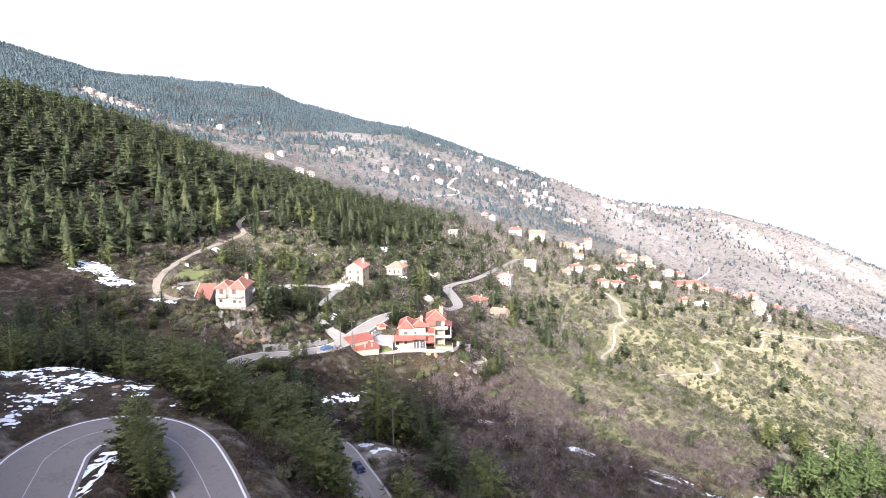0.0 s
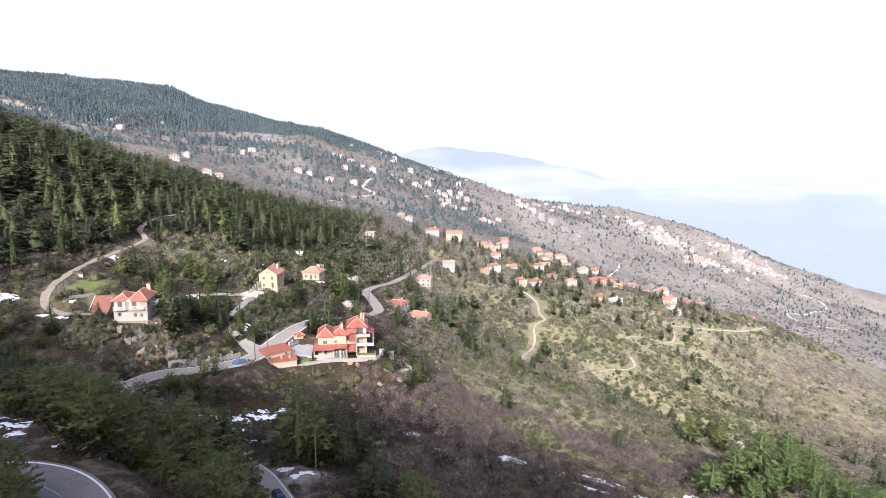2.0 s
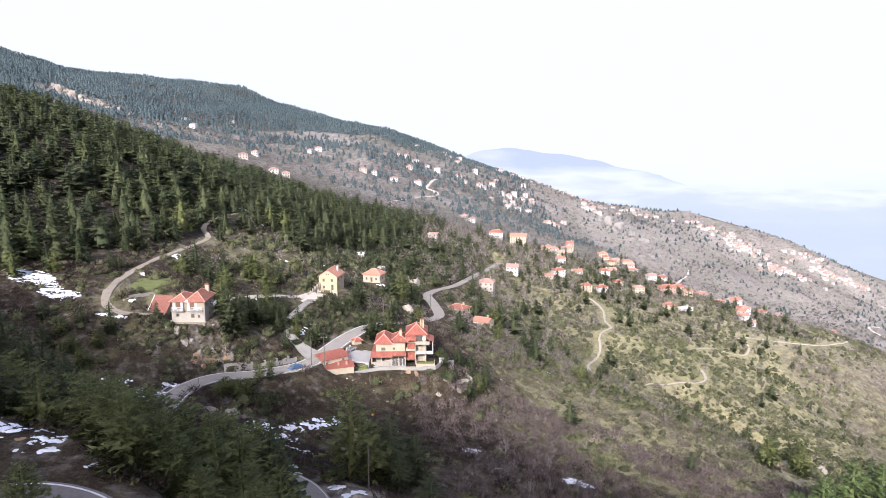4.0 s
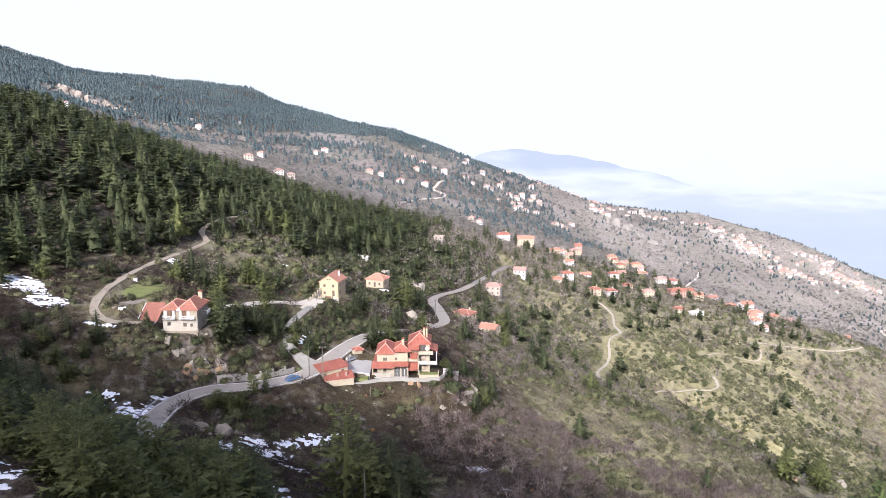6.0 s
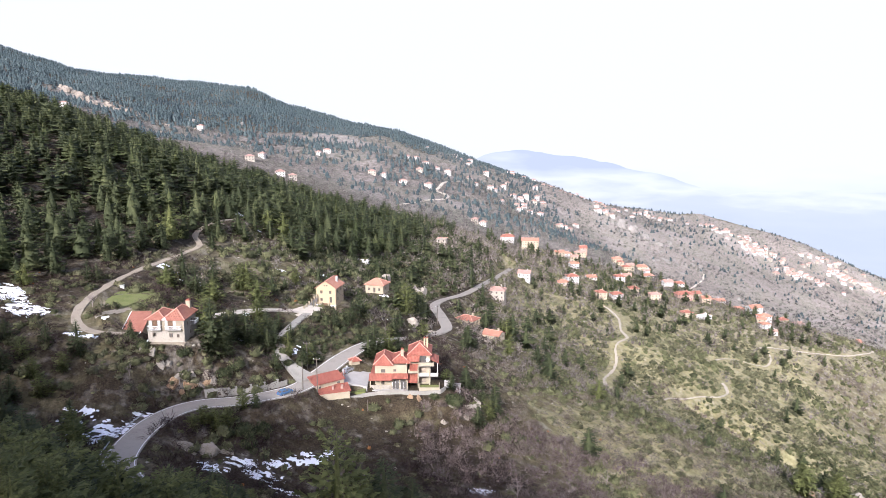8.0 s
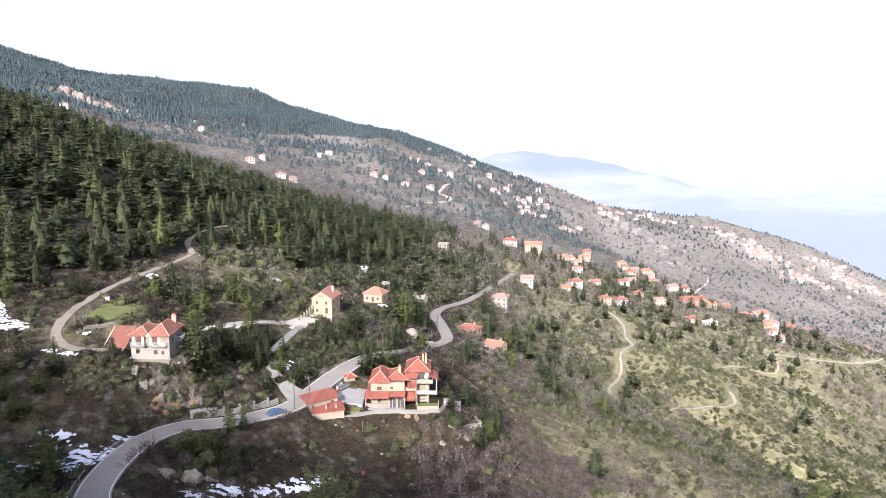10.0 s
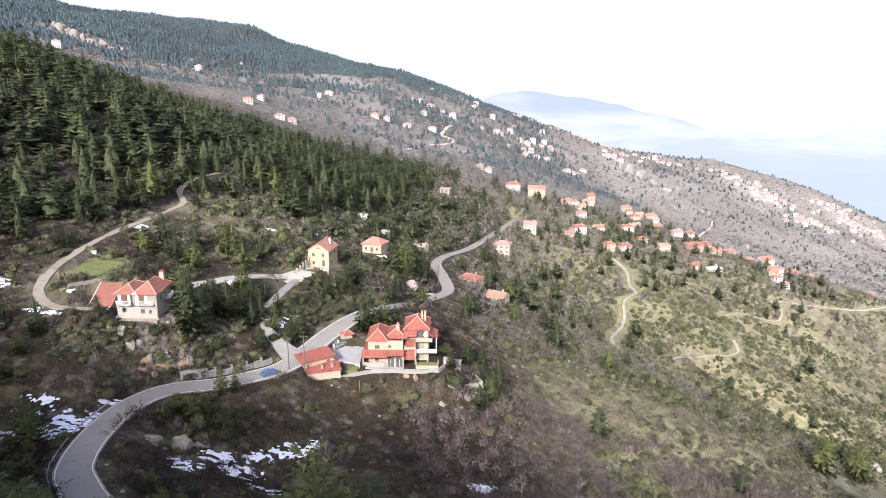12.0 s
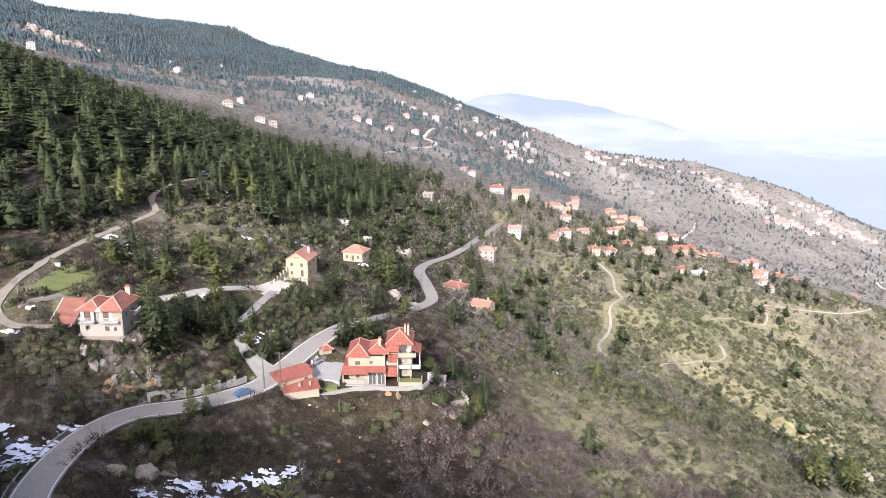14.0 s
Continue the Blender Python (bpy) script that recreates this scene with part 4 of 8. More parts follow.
def bush(seed, lobes, level, leaves, size, slim=0.5, core=0.62, flat=0.85):
    """A rounded shrub of radius about 1: uneven leafy lobes with sprays standing out all over them."""
    r = np.random.RandomState(seed)
    mids = np.c_[r.uniform(-0.5, 0.5, (lobes, 2)), r.uniform(0.1, 0.5, lobes)] if lobes > 1 else np.array([[0, 0, 0.25]])
    wide = r.uniform(0.45, 0.68, lobes) if lobes > 1 else np.array([0.85])
    vs, fs, base = [], [], 0
    for m, w in zip(mids, wide):
        v = BALL_V[level] * w * (core / 0.62) * r.uniform(0.72, 1.18, (len(BALL_V[level]), 1)) + m
        v[:, 2] *= flat
        vs.append(v), fs.append(BALL_F[level] + base)
        base += len(v)
    pick = r.randint(0, lobes, leaves)
    d = r.normal(size=(leaves, 3))
    d /= np.linalg.norm(d, axis=1)[:, None]
    d[:, 2] = np.abs(d[:, 2]) * 0.95 - 0.15
    p = mids[pick] + d * wide[pick][:, None] * r.uniform(0.8, 1.15, (leaves, 1))
    p[:, 2] = np.maximum(p[:, 2], 0.0) * flat
    way = (d + r.normal(size=(leaves, 3)) * 0.6 + [0, 0, 0.25]) * size
    across = np.cross(way, r.normal(size=(leaves, 3)))
    across *= size * slim / (np.linalg.norm(across, axis=1)[:, None] + 1e-6)
    v, f = triangles(p, way, across)
    v, f = facing(v, f, 0.1)
    return np.concatenate(vs + [v]), np.concatenate(fs + [f + base])


def strewn(name, shapes, places, mat, label, category, smooth=False, lift=None, up=0.0):
    """Many plants in one mesh. Places: rows of x, y, z, turn, radius, height."""
    if not len(places):
        return None
    places = np.asarray(places, float)
    r = np.random.RandomState(len(places))
    which = r.randint(0, len(shapes), len(places))
    vs, fs, ns, base = [], [], [], 0
    for k, (v, f) in enumerate(shapes):
        p = places[which == k]
        if not len(p):
            continue
        co, si = np.cos(p[:, 3])[:, None], np.sin(p[:, 3])[:, None]
        x = (v[None, :, 0] * co - v[None, :, 1] * si) * p[:, 4:5] + p[:, 0:1]
        y = (v[None, :, 0] * si + v[None, :, 1] * co) * p[:, 4:5] + p[:, 1:2]
        z = v[None, :, 2] * p[:, 5:6] + p[:, 2:3]
        n = len(v)
        vs.append(np.stack([x, y, z], -1).reshape(-1, 3))
        fs.append((f[None] + (np.arange(len(p)) * n)[:, None, None]).reshape(-1, 3) + base)
        base += n * len(p)
        if lift is not None:
            q = soft_normals(v, f, lift, up)
            ns.append(np.stack([q[None, :, 0] * co - q[None, :, 1] * si, q[None, :, 0] * si + q[None, :, 1] * co, q[None, :, 2] + 0 * co], -1).reshape(-1, 3))
    me = big_mesh(name, np.concatenate(vs), np.concatenate(fs), mat, smooth or lift is not None)
    if lift is not None:
        me.normals_split_custom_set_from_vertices(np.concatenate(ns).astype(np.float32))
    ob = new(name, me)
    return tagged(ob, label, category, kind="stuff")


def scattered(seed, count, x0, x1, y0, y1, keep, gap=0.0):
    """Random places in a rectangle, thinned by keep(x, y), which gives odds from 0 to 1."""
    r = np.random.RandomState(seed)
    x, y = r.uniform(x0, x1, count), r.uniform(y0, y1, count)
    ok = r.uniform(0, 1, count) < keep(x, y)
    x, y = x[ok], y[ok]
    if gap:
        seen, good = {}, []
        for i, (a, b) in enumerate(zip(x, y)):
            cell = (int(a // gap), int(b // gap))
            if not any((a - x[j]) ** 2 + (b - y[j]) ** 2 < gap * gap for u in (-1, 0, 1) for v in (-1, 0, 1) for j in seen.get((cell[0] + u, cell[1] + v), ())):
                seen.setdefault(cell, []).append(i)
                good.append(i)
        x, y = x[good], y[good]
    return x, y


def planted(x, y, r, low, high, tall=(0.8, 1.2), sink=0.1):
    s = r.uniform(low, high, len(x))
    return np.c_[x, y, ground(x, y) - sink, r.uniform(0, 6.283, len(x)), s, s * r.uniform(*tall, len(x))]


FIR_FINE = [fir_crown(k, 17, 11, 3, slim=0.33 + 0.03 * (k % 3), ragged=0.3, full=0.75, core=0.2) for k in range(4)]
PINE_FINE = [fir_crown(20 + k, 14, 11, 4, slim=0.40, start=0.05, ragged=0.42, upturn=0.3, full=0.58, core=0.16) for k in range(4)]
PINE_NEAR = [fir_crown(25 + k, 22, 12, 6, slim=0.40, start=0.04, ragged=0.36, upturn=0.3, full=0.6, core=0.14) for k in range(4)]
FIR_MID = [fir_crown(40 + k, 14, 10, 2, slim=0.32 + 0.03 * (k % 4), ragged=0.35, full=0.75) for k in range(5)]
PINE_MID = [fir_crown(60 + k, 12, 10, 2, slim=0.38, start=0.08, ragged=0.45, upturn=0.25, full=0.6) for k in range(4)]
FIR_LOW = [fir_crown(80 + k, 10, 10, 0, slim=0.33 + 0.03 * (k % 4), ragged=0.42, full=0.72 - 0.1 * (k % 3)) for k in range(8)]
FIR_WOOD = [fir_crown(90 + k, 10, 10, 2, slim=0.34 + 0.03 * (k % 4), ragged=0.45, full=0.70 - 0.1 * (k % 3), upturn=0.12, core=0.5) for k in range(8)]
FIR_SLIGHT = [far_fir(110 + k, 0.28 + 0.03 * k, 4) for k in range(5)]
FIR_TINY = [far_fir(100 + k, 0.26 + 0.03 * k) for k in range(5)]


def trunk_geo(top=0.9):
    return Geo().tube((0, 0, -0.03), (0, 0, 0.25), 0.020, 0.015).tube((0, 0, 0.25), (0, 0, top), 0.015, 0.002)


TRUNK = trunk_geo().mesh("trunk", BARK)
CROWNS = {}
for kind, shapes, mat in (("fir_fine", FIR_FINE, FIR), ("pine_fine", PINE_FINE, PINE), ("pine_near", PINE_NEAR, PINE), ("pine_sunlit", PINE_FINE, SUNLIT_PINE), ("fir", FIR_MID, FIR), ("pine", PINE_MID, PINE)):
    CROWNS[kind] = []
    for v, f in shapes:
        me = big_mesh("crown", v, f, mat, True)
        me.normals_split_custom_set_from_vertices(soft_normals(v, f, 0.0, 0.9).astype(np.float32))
        CROWNS[kind].append(me)


def tree(kind, x, y, height, wide=1.0, turn=0.0, which=0, label="", group="", lean=0.0, base=None):
    """A conifer of its own: trunk and crown."""
    m = Matrix.Translation((x, y, (ground_at(x, y) if base is None else base) - 0.15)) @ Euler((lean, lean * 0.5, turn)).to_matrix().to_4x4()
    ob = thing("tree", m, label or ("dark green fir on the hillside" if "fir" in kind else "pine at the foot of the slope, coloured bright for sunlight" if kind == "pine_sunlit" else "yellow-green pine on the hillside"), "conifer", group)
    for name, me in (("trunk", TRUNK), ("crown", CROWNS[kind][which % len(CROWNS[kind])])):
        o = new(name, me)
        o.parent = ob
        o.scale = (height * wide, height * wide, height)
    return ob


# ---------------------------------------------------------------- plants: where they grow
rng = np.random.RandomState(7)
LOWER_STAND = [  # kind, x, y, height, width
    ("pine_fine", -34.4, 37.5, 7, 1.3), ("pine_fine", -38.6, 45, 9, 1.25), ("pine_fine", -36.4, 41.2, 7.5, 1.3), ("pine_fine", -24.4, 58, 7.3, 1.23), ("pine_fine", -29.2, 64, 8.4, 1.23),
    ("pine_fine", -14, 66, 8, 1.2), ("pine_fine", -26, 67, 8.5, 1.25), ("pine_fine", -20.9, 68, 9.5, 1.23), ("pine_fine", -33, 71, 8.5, 1.25),
    ("pine_fine", -27.4, 74, 10.6, 1.23), ("pine_fine", -37.4, 76, 9.5, 1.23), ("pine_fine", -4.7, 76, 7.3, 1.23), ("pine_fine", -19, 76, 10, 1.2),
    ("pine_fine", -32.1, 79, 11.2, 1.23), ("pine_fine", -23.1, 79, 12.3, 1.12), ("pine_fine", -47, 82, 9.5, 1.2), ("pine_fine", -38, 84, 11.6, 1.12),
    ("fir_fine", 2.3, 84, 9.4, 1.23), ("fir_fine", -23, 84, 12, 1.1), ("fir_fine", -53, 85, 11, 1.1), ("fir_fine", -44.3, 88, 11.8, 1.23),
    ("fir_fine", -26.4, 88, 14.6, 1.12), ("pine_fine", -9, 88, 8.4, 1.23)]
HAIRPIN_STAND = [  # kind, x, y, height, width
    ("pine_fine", -34, 88, 11, 1.15), ("fir_fine", -41, 91, 11, 1.1), ("fir_fine", -50.2, 92, 13.4, 1.12), ("pine_fine", 6.7, 92, 11.5, 1.12),
    ("pine_fine", -57, 92, 12, 1.1), ("pine_fine", -29, 93, 12, 1.1), ("fir_fine", -36.8, 96, 11.5, 1.12), ("fir_fine", -1.9, 96, 12.9, 1.23),
    ("fir_fine", -85, 96, 11, 1.1), ("fir_fine", -31.8, 98, 13.2, 1.12), ("fir_fine", -43.7, 98, 9.6, 1.23), ("fir_fine", -62.9, 99, 14, 1.12),
    ("pine_fine", -51, 99, 10.6, 1.12), ("fir_fine", -73, 100, 12, 1.1), ("pine_fine", 4, 102, 9, 1.2), ("pine_fine", -57.2, 103, 11.3, 1.23),
    ("fir_fine", -36.3, 104, 10.6, 1.23), ("pine_fine", -45, 104, 8.5, 1.2), ("pine_fine", -66, 104, 12, 1.15), ("fir_fine", -90, 105, 12.3, 1.12),
    ("pine_fine", -80.6, 105, 14, 1.12), ("pine_fine", -40.5, 105, 9.6, 1.23)]
ROADSIDE_STAND = [  # kind, x, y, height, width
    ("fir_fine", -62.3, 107, 14.6, 1.12), ("fir_fine", -50, 108, 6.5, 1.1), ("fir_fine", -69.9, 110, 13.4, 1.12), ("fir_fine", -96, 110, 14, 1),
    ("pine_fine", -79, 112, 13, 1.1), ("fir_fine", -70.7, 115, 16.2, 1.12), ("pine_fine", -17.7, 118, 19.4, 1.06), ("fir_fine", -76.3, 118, 17.4, 1.01),
    ("fir_fine", -8, 118, 9, 1.3), ("fir_fine", -92, 120, 17.4, 1.12), ("pine_fine", -14, 121, 12, 1.2), ("fir_fine", -100, 122, 16, 1),
    ("fir_fine", -10.2, 124, 15.7, 1.34), ("fir_fine", -83.5, 125, 19, 1.01), ("fir_fine", -5.7, 126, 11.9, 1.34), ("fir_fine", -90, 128, 20.2, 1.01),
    ("fir_fine", -110, 142, 14, 1), ("fir_fine", -95, 146, 12, 1), ("fir_fine", -103, 152, 12, 1), ("pine_fine", 104, 152, 10, 1.2),
    ("pine_fine", 124, 152, 11, 1.2)]
HOUSE_STAND = [  # kind, x, y, height, width
    ("fir_fine", -107, 175, 6, 1.4), ("pine_fine", -100, 169, 5.5, 1.5), ("fir_fine", -97, 174.6, 6, 1.4), ("pine_fine", -89.5, 167.5, 5, 1.5), ("fir_fine", -102, 164, 6.5, 1.4), ("pine_fine", -94.5, 164, 5.5, 1.5), ("fir_fine", -95.7, 156.4, 7, 1.4), ("pine_fine", -91, 160, 6, 1.5), ("pine_fine", 150, 165, 12, 1.4), ("pine_fine", 161, 176, 13, 1.4), ("pine_fine", 172, 187, 13, 1.4), ("pine_fine", 157, 197, 12, 1.4), ("pine_fine", 182, 202, 13, 1.4), ("pine_fine", 166, 208, 12, 1.3), ("pine_fine", 148, 178, 12, 1.4), ("pine_fine", 136, 152, 11, 1.4), ("pine_fine", 158, 156, 12, 1.4), ("pine_fine", 174, 170, 13, 1.4), ("pine_fine", 112, 158, 11, 1.2), ("pine_fine", 95.9, 160, 11.8, 1.34),
    ("pine_fine", 140, 160, 12, 1.2), ("pine_fine", 121, 163, 13.4, 1.23), ("pine_fine", 105, 165, 13.4, 1.23),
    ("pine_fine", 133, 168, 12, 1.2), ("pine_fine", 115.8, 170, 15.7, 1.23), ("pine_fine", -49, 172.4, 5.4, 1.1), ("fir_fine", -88.4, 173, 9.5, 1.1),
    ("fir_fine", -46.5, 174.5, 5, 1.1), ("pine_fine", 128.2, 176, 16.8, 1.23), ("pine_fine", 139.6, 180, 16.8, 1.23), ("fir_fine", -79.2, 181.6, 5.2, 1.1),
    ("fir_fine", -60.8, 187.6, 16, 1.0), ("pine_fine", 146, 190, 13, 1.2), ("fir_fine", -58.4, 189.5, 13, 1.0), ("fir_fine", -59.5, 195, 9.5, 1.1),
    ("pine_fine", -64.6, 195, 11, 1.1), ("fir_fine", -46.8, 197, 6.4, 1.1)]
SLOPE_STAND = [  # kind, x, y, height, width
    ("fir_fine", -58.3, 199.9, 10.8, 1.1), ("fir_fine", -55.8, 201.1, 10.9, 1.1), ("fir_fine", 2.3, 202.8, 5.5, 1.1), ("fir_fine", -40.5, 204.5, 6.5, 1.1),
    ("fir_fine", -54.1, 205, 8.5, 1.1), ("fir_fine", -51, 206.7, 8.7, 1.1), ("pine_fine", -39.8, 208.5, 7, 1.1), ("pine_fine", -54.7, 212.3, 7.3, 1.1),
    ("fir_fine", -23.2, 217, 9.8, 1.1), ("fir_fine", 7, 217, 8.8, 1.1), ("fir_fine", -21.4, 219.5, 11.5, 1.1), ("fir_fine", 16.1, 220.3, 7.2, 1.1),
    ("fir_fine", -108.8, 220.7, 7.3, 1.1), ("fir_fine", -51.5, 222.7, 6.8, 1.1), ("fir_fine", -106.8, 223, 6.4, 1.1),
    ("pine_fine", -17.2, 224.9, 9.3, 1.1), ("fir_fine", -14.6, 228.3, 6.9, 1.1), ("fir_fine", -76.6, 231.1, 7.2, 1.1), ("fir_fine", -80, 232.7, 11, 1.1),
    ("fir_fine", -87.4, 232.8, 7.4, 1.1), ("fir_fine", -36.1, 236, 7, 1.1)]
FAR_STAND = [  # kind, x, y, height, width
    ("fir_fine", -31.7, 246.8, 9.3, 1.1), ("fir_fine", -79.3, 247.5, 9.6, 1.1), ("pine_fine", 131, 250, 13.4, 1.23), ("pine_fine", 131, 250, 12, 1.1),
    ("pine_fine", -70.5, 250.4, 9.7, 1.1), ("fir_fine", -30.7, 258.2, 11, 1.1), ("pine_fine", 150.8, 262, 14.6, 1.34), ("pine_fine", 150.8, 262, 13, 1.1),
    ("pine_fine", -56.6, 272.6, 7.3, 1.1), ("pine_fine", -55.8, 162.6, 4.6, 1.6), ("pine_fine", -53, 163.4, 5.2, 1.6), ("pine_fine", -51, 166.4, 4.4, 1.6), ("pine_fine", -57, 159.4, 3.8, 1.6), ("fir_fine", 6.8, 221, 7.5, 1.3), ("fir_fine", 11.4, 224.5, 6, 1.3), ("pine_fine", 0.8, 217.4, 5, 1.5), ("fir_fine", -49.8, 210, 9, 1.2), ("fir_fine", -54, 217.8, 8.5, 1.2), ("pine_fine", -58, 222.6, 7, 1.4),
    ("fir_fine", -18.2, 262, 9.5, 1.2), ("pine_fine", -7.5, 262, 7, 1.3), ("pine_fine", -77.5, 147, 7.5, 1.5), ("pine_fine", -74.8, 143, 6.5, 1.5), ("fir_fine", -80, 151.5, 8, 1.4), ("fir_fine", 9.5, 196, 7.5, 1.25), ("pine_fine", 13, 202, 6.5, 1.4), ("fir_fine", 15.5, 207, 8, 1.2),
    ("fir", -50.5, 289.9, 7.7, 1.1), ("pine_fine", -15.6, 296.9, 14, 1.1), ("fir", -19.5, 298.4, 13, 1.1),
    ("fir", 74.5, 300, 8, 1.1), ("fir", -11.8, 309, 11, 1.1), ("fir", -7.5, 324, 8, 1.1), ("fir", -58.5, 330, 12, 1.1), ("pine_fine", 29.2, 331.5, 11.6, 1.1),
    ("fir", 32.6, 335.7, 15, 1.1), ("fir", 20, 341, 11, 1.1), ("pine_fine", -44.6, 206.2, 4.2, 1.2), ("pine_fine", -46.2, 211.5, 4.6, 1.3), ("fir_fine", -46.6, 217.5, 5.2, 1.2), ("fir", 22.4, 415.3, 15, 1.1), ("fir", 17.3, 453.2, 15, 1.1), ("fir", 33, 492, 11.4, 1.1)]
THICKET_LOW = [  # kind, x, y, height, width
    ("pine_fine", -36.8, 62.5, 10.2, 1.22), ("fir_fine", -21.8, 62.6, 12.6, 1.11), ("pine_fine", -34, 66, 11.5, 1.11), ("fir_fine", -40.3, 66.8, 9.2, 1.29),
    ("pine_fine", -44.2, 70.9, 8.7, 1.29), ("pine_fine", -38.8, 71.6, 11.2, 1.18), ("fir_fine", -23, 71.9, 9.5, 1.28), ("pine_fine", -43.5, 75.7, 11.3, 1.23),
    ("pine_fine", -27.4, 78.7, 10, 1.2), ("fir_fine", -41.1, 79.3, 11.2, 1.3), ("fir_fine", -64.1, 82.6, 10.9, 1.21), ("fir_fine", -68.7, 82.7, 10.4, 1.11),
    ("pine_fine", -77.6, 82.9, 9.1, 1.22), ("fir_fine", -73.1, 83.1, 10.2, 1.18), ("pine_fine", -57.9, 83.1, 10.1, 1.28), ("pine_fine", -29.7, 83.5, 11.7, 1.29),
    ("pine_fine", -42.9, 83.8, 11.7, 1.31), ("fir_fine", -89.8, 84.9, 6.3, 1.11), ("pine_fine", -84.6, 85.3, 8, 1.23), ("fir_fine", -61.3, 86.3, 10.5, 1.15),
    ("pine_fine", -49.1, 86.9, 12.1, 1.2), ("pine_fine", -76.3, 87.4, 9.7, 1.11), ("pine_fine", -66, 89.4, 12.4, 1.33), ("pine_fine", -80.2, 89.6, 9.3, 1.28),
    ("pine_fine", -72.7, 90.4, 11.1, 1.25)]
THICKET_MIDDLE = [  # kind, x, y, height, width
    ("fir_fine", -61.4, 91, 12, 1.21), ("fir_fine", -87, 91.1, 7.5, 1.2), ("fir_fine", -93.4, 92.4, 6.2, 1.33), ("pine_fine", -34, 92.4, 11.3, 1.13),
    ("pine_fine", -45, 93.6, 11.3, 1.15), ("pine_fine", -70, 94.5, 11.6, 1.33), ("fir_fine", -65, 94.9, 12.7, 1.27), ("pine_fine", -77.1, 95.2, 10.4, 1.11),
    ("pine_fine", -89.5, 95.5, 7, 1.17), ("pine_fine", -54.2, 95.8, 10.5, 1.26), ("fir_fine", -96.6, 96.5, 6.3, 1.12), ("pine_fine", -58.9, 97.1, 12.7, 1.11),
    ("pine_fine", -68.1, 99.1, 9.7, 1.18), ("pine_fine", -78, 99.7, 10.8, 1.11), ("pine_fine", -39.5, 99.9, 10.5, 1.22), ("pine_fine", -82.6, 100.1, 9, 1.26),
    ("pine_fine", -88.8, 100.8, 8, 1.21), ("pine_fine", -96.3, 101.2, 6.1, 1.19), ("pine_fine", -30.7, 102.7, 11.6, 1.12), ("fir_fine", -75.9, 103.6, 11.3, 1.33),
    ("pine_fine", -85.1, 103.7, 8.6, 1.3), ("pine_fine", -51.4, 103.8, 9.8, 1.15), ("fir_fine", -98.1, 105.4, 6.1, 1.21), ("pine_fine", -72.3, 106, 12.6, 1.14),
    ("fir_fine", -55.5, 107.2, 7.8, 1.27)]
THICKET_HIGH = [  # kind, x, y, height, width
    ("pine_fine", -83.6, 108.4, 8.9, 1.11), ("fir_fine", -32.2, 108.6, 12.3, 1.21), ("pine_fine", -38.3, 109.3, 12, 1.19), ("pine_fine", -91.2, 110.7, 6.9, 1.1),
    ("fir_fine", -74.4, 110.9, 12.3, 1.2), ("fir_fine", -42.8, 111.3, 9.8, 1.22), ("pine_fine", -64.4, 112.1, 10.2, 1.24), ("pine_fine", -52.5, 112.2, 6.5, 1.26),
    ("pine_fine", -86.6, 112.4, 8.7, 1.32), ("pine_fine", -47.5, 113, 9.2, 1.17), ("fir_fine", -58.7, 113.5, 6, 1.22), ("pine_fine", -94.7, 114.2, 6.4, 1.32),
    ("pine_fine", -90, 115.2, 7.1, 1.27), ("pine_fine", -81.7, 115.7, 9.7, 1.18), ("pine_fine", -61.4, 118.2, 5.2, 1.34), ("pine_fine", -57.1, 118.6, 5.1, 1.18),
    ("fir_fine", -68.3, 119.2, 10.8, 1.15), ("fir_fine", -87.4, 119.7, 8.2, 1.24), ("fir_fine", -82.6, 120.2, 9.7, 1.23), ("fir_fine", -72.5, 122.4, 10.2, 1.22),
    ("pine_fine", -61, 122.6, 5.2, 1.15), ("fir_fine", -35.2, 123, 5.2, 1.15), ("fir_fine", -77.2, 123.5, 10.8, 1.18), ("fir_fine", -94.5, 124.2, 6.1, 1.23),
    ("fir_fine", -65.1, 124.5, 4, 1.32)]
THICKET_TOP = [  # kind, x, y, height, width
    ("pine_fine", -40.7, 125.2, 4, 1.26), ("pine_fine", -35.6, 127.9, 4.7, 1.19), ("pine_fine", -69.4, 128.1, 4, 1.12), ("fir_fine", -74.8, 129.1, 8.9, 1.28),
    ("pine_fine", -85.4, 129.1, 8.4, 1.32), ("fir_fine", -79.5, 129.2, 8.9, 1.19), ("fir_fine", -40.9, 129.7, 4, 1.27), ("pine_fine", -45.8, 130, 4, 1.31),
    ("pine_fine", -93.6, 131.2, 6, 1.34), ("fir_fine", -50, 132.2, 4, 1.19), ("pine_fine", -89.5, 132.9, 7.1, 1.17), ("pine_fine", -36.8, 133.2, 4, 1.13),
    ("pine_fine", -69.4, 133.4, 4, 1.33), ("pine_fine", -85.3, 133.8, 8.4, 1.31), ("fir_fine", -44.3, 134.3, 4, 1.19), ("pine_fine", -75.5, 134.9, 4, 1.28),
    ("fir_fine", -80.7, 134.9, 8, 1.29), ("pine_fine", -93.2, 135.9, 6.9, 1.17), ("fir_fine", -40.2, 136.7, 4, 1.13), ("pine_fine", -50.8, 137.6, 4, 1.13),
    ("pine_fine", -72.3, 138.2, 4, 1.3), ("fir_fine", -81.3, 139.7, 6.9, 1.22), ("pine_fine", -76.5, 139.9, 4, 1.28), ("fir_fine", -44.6, 140, 4, 1.31)]
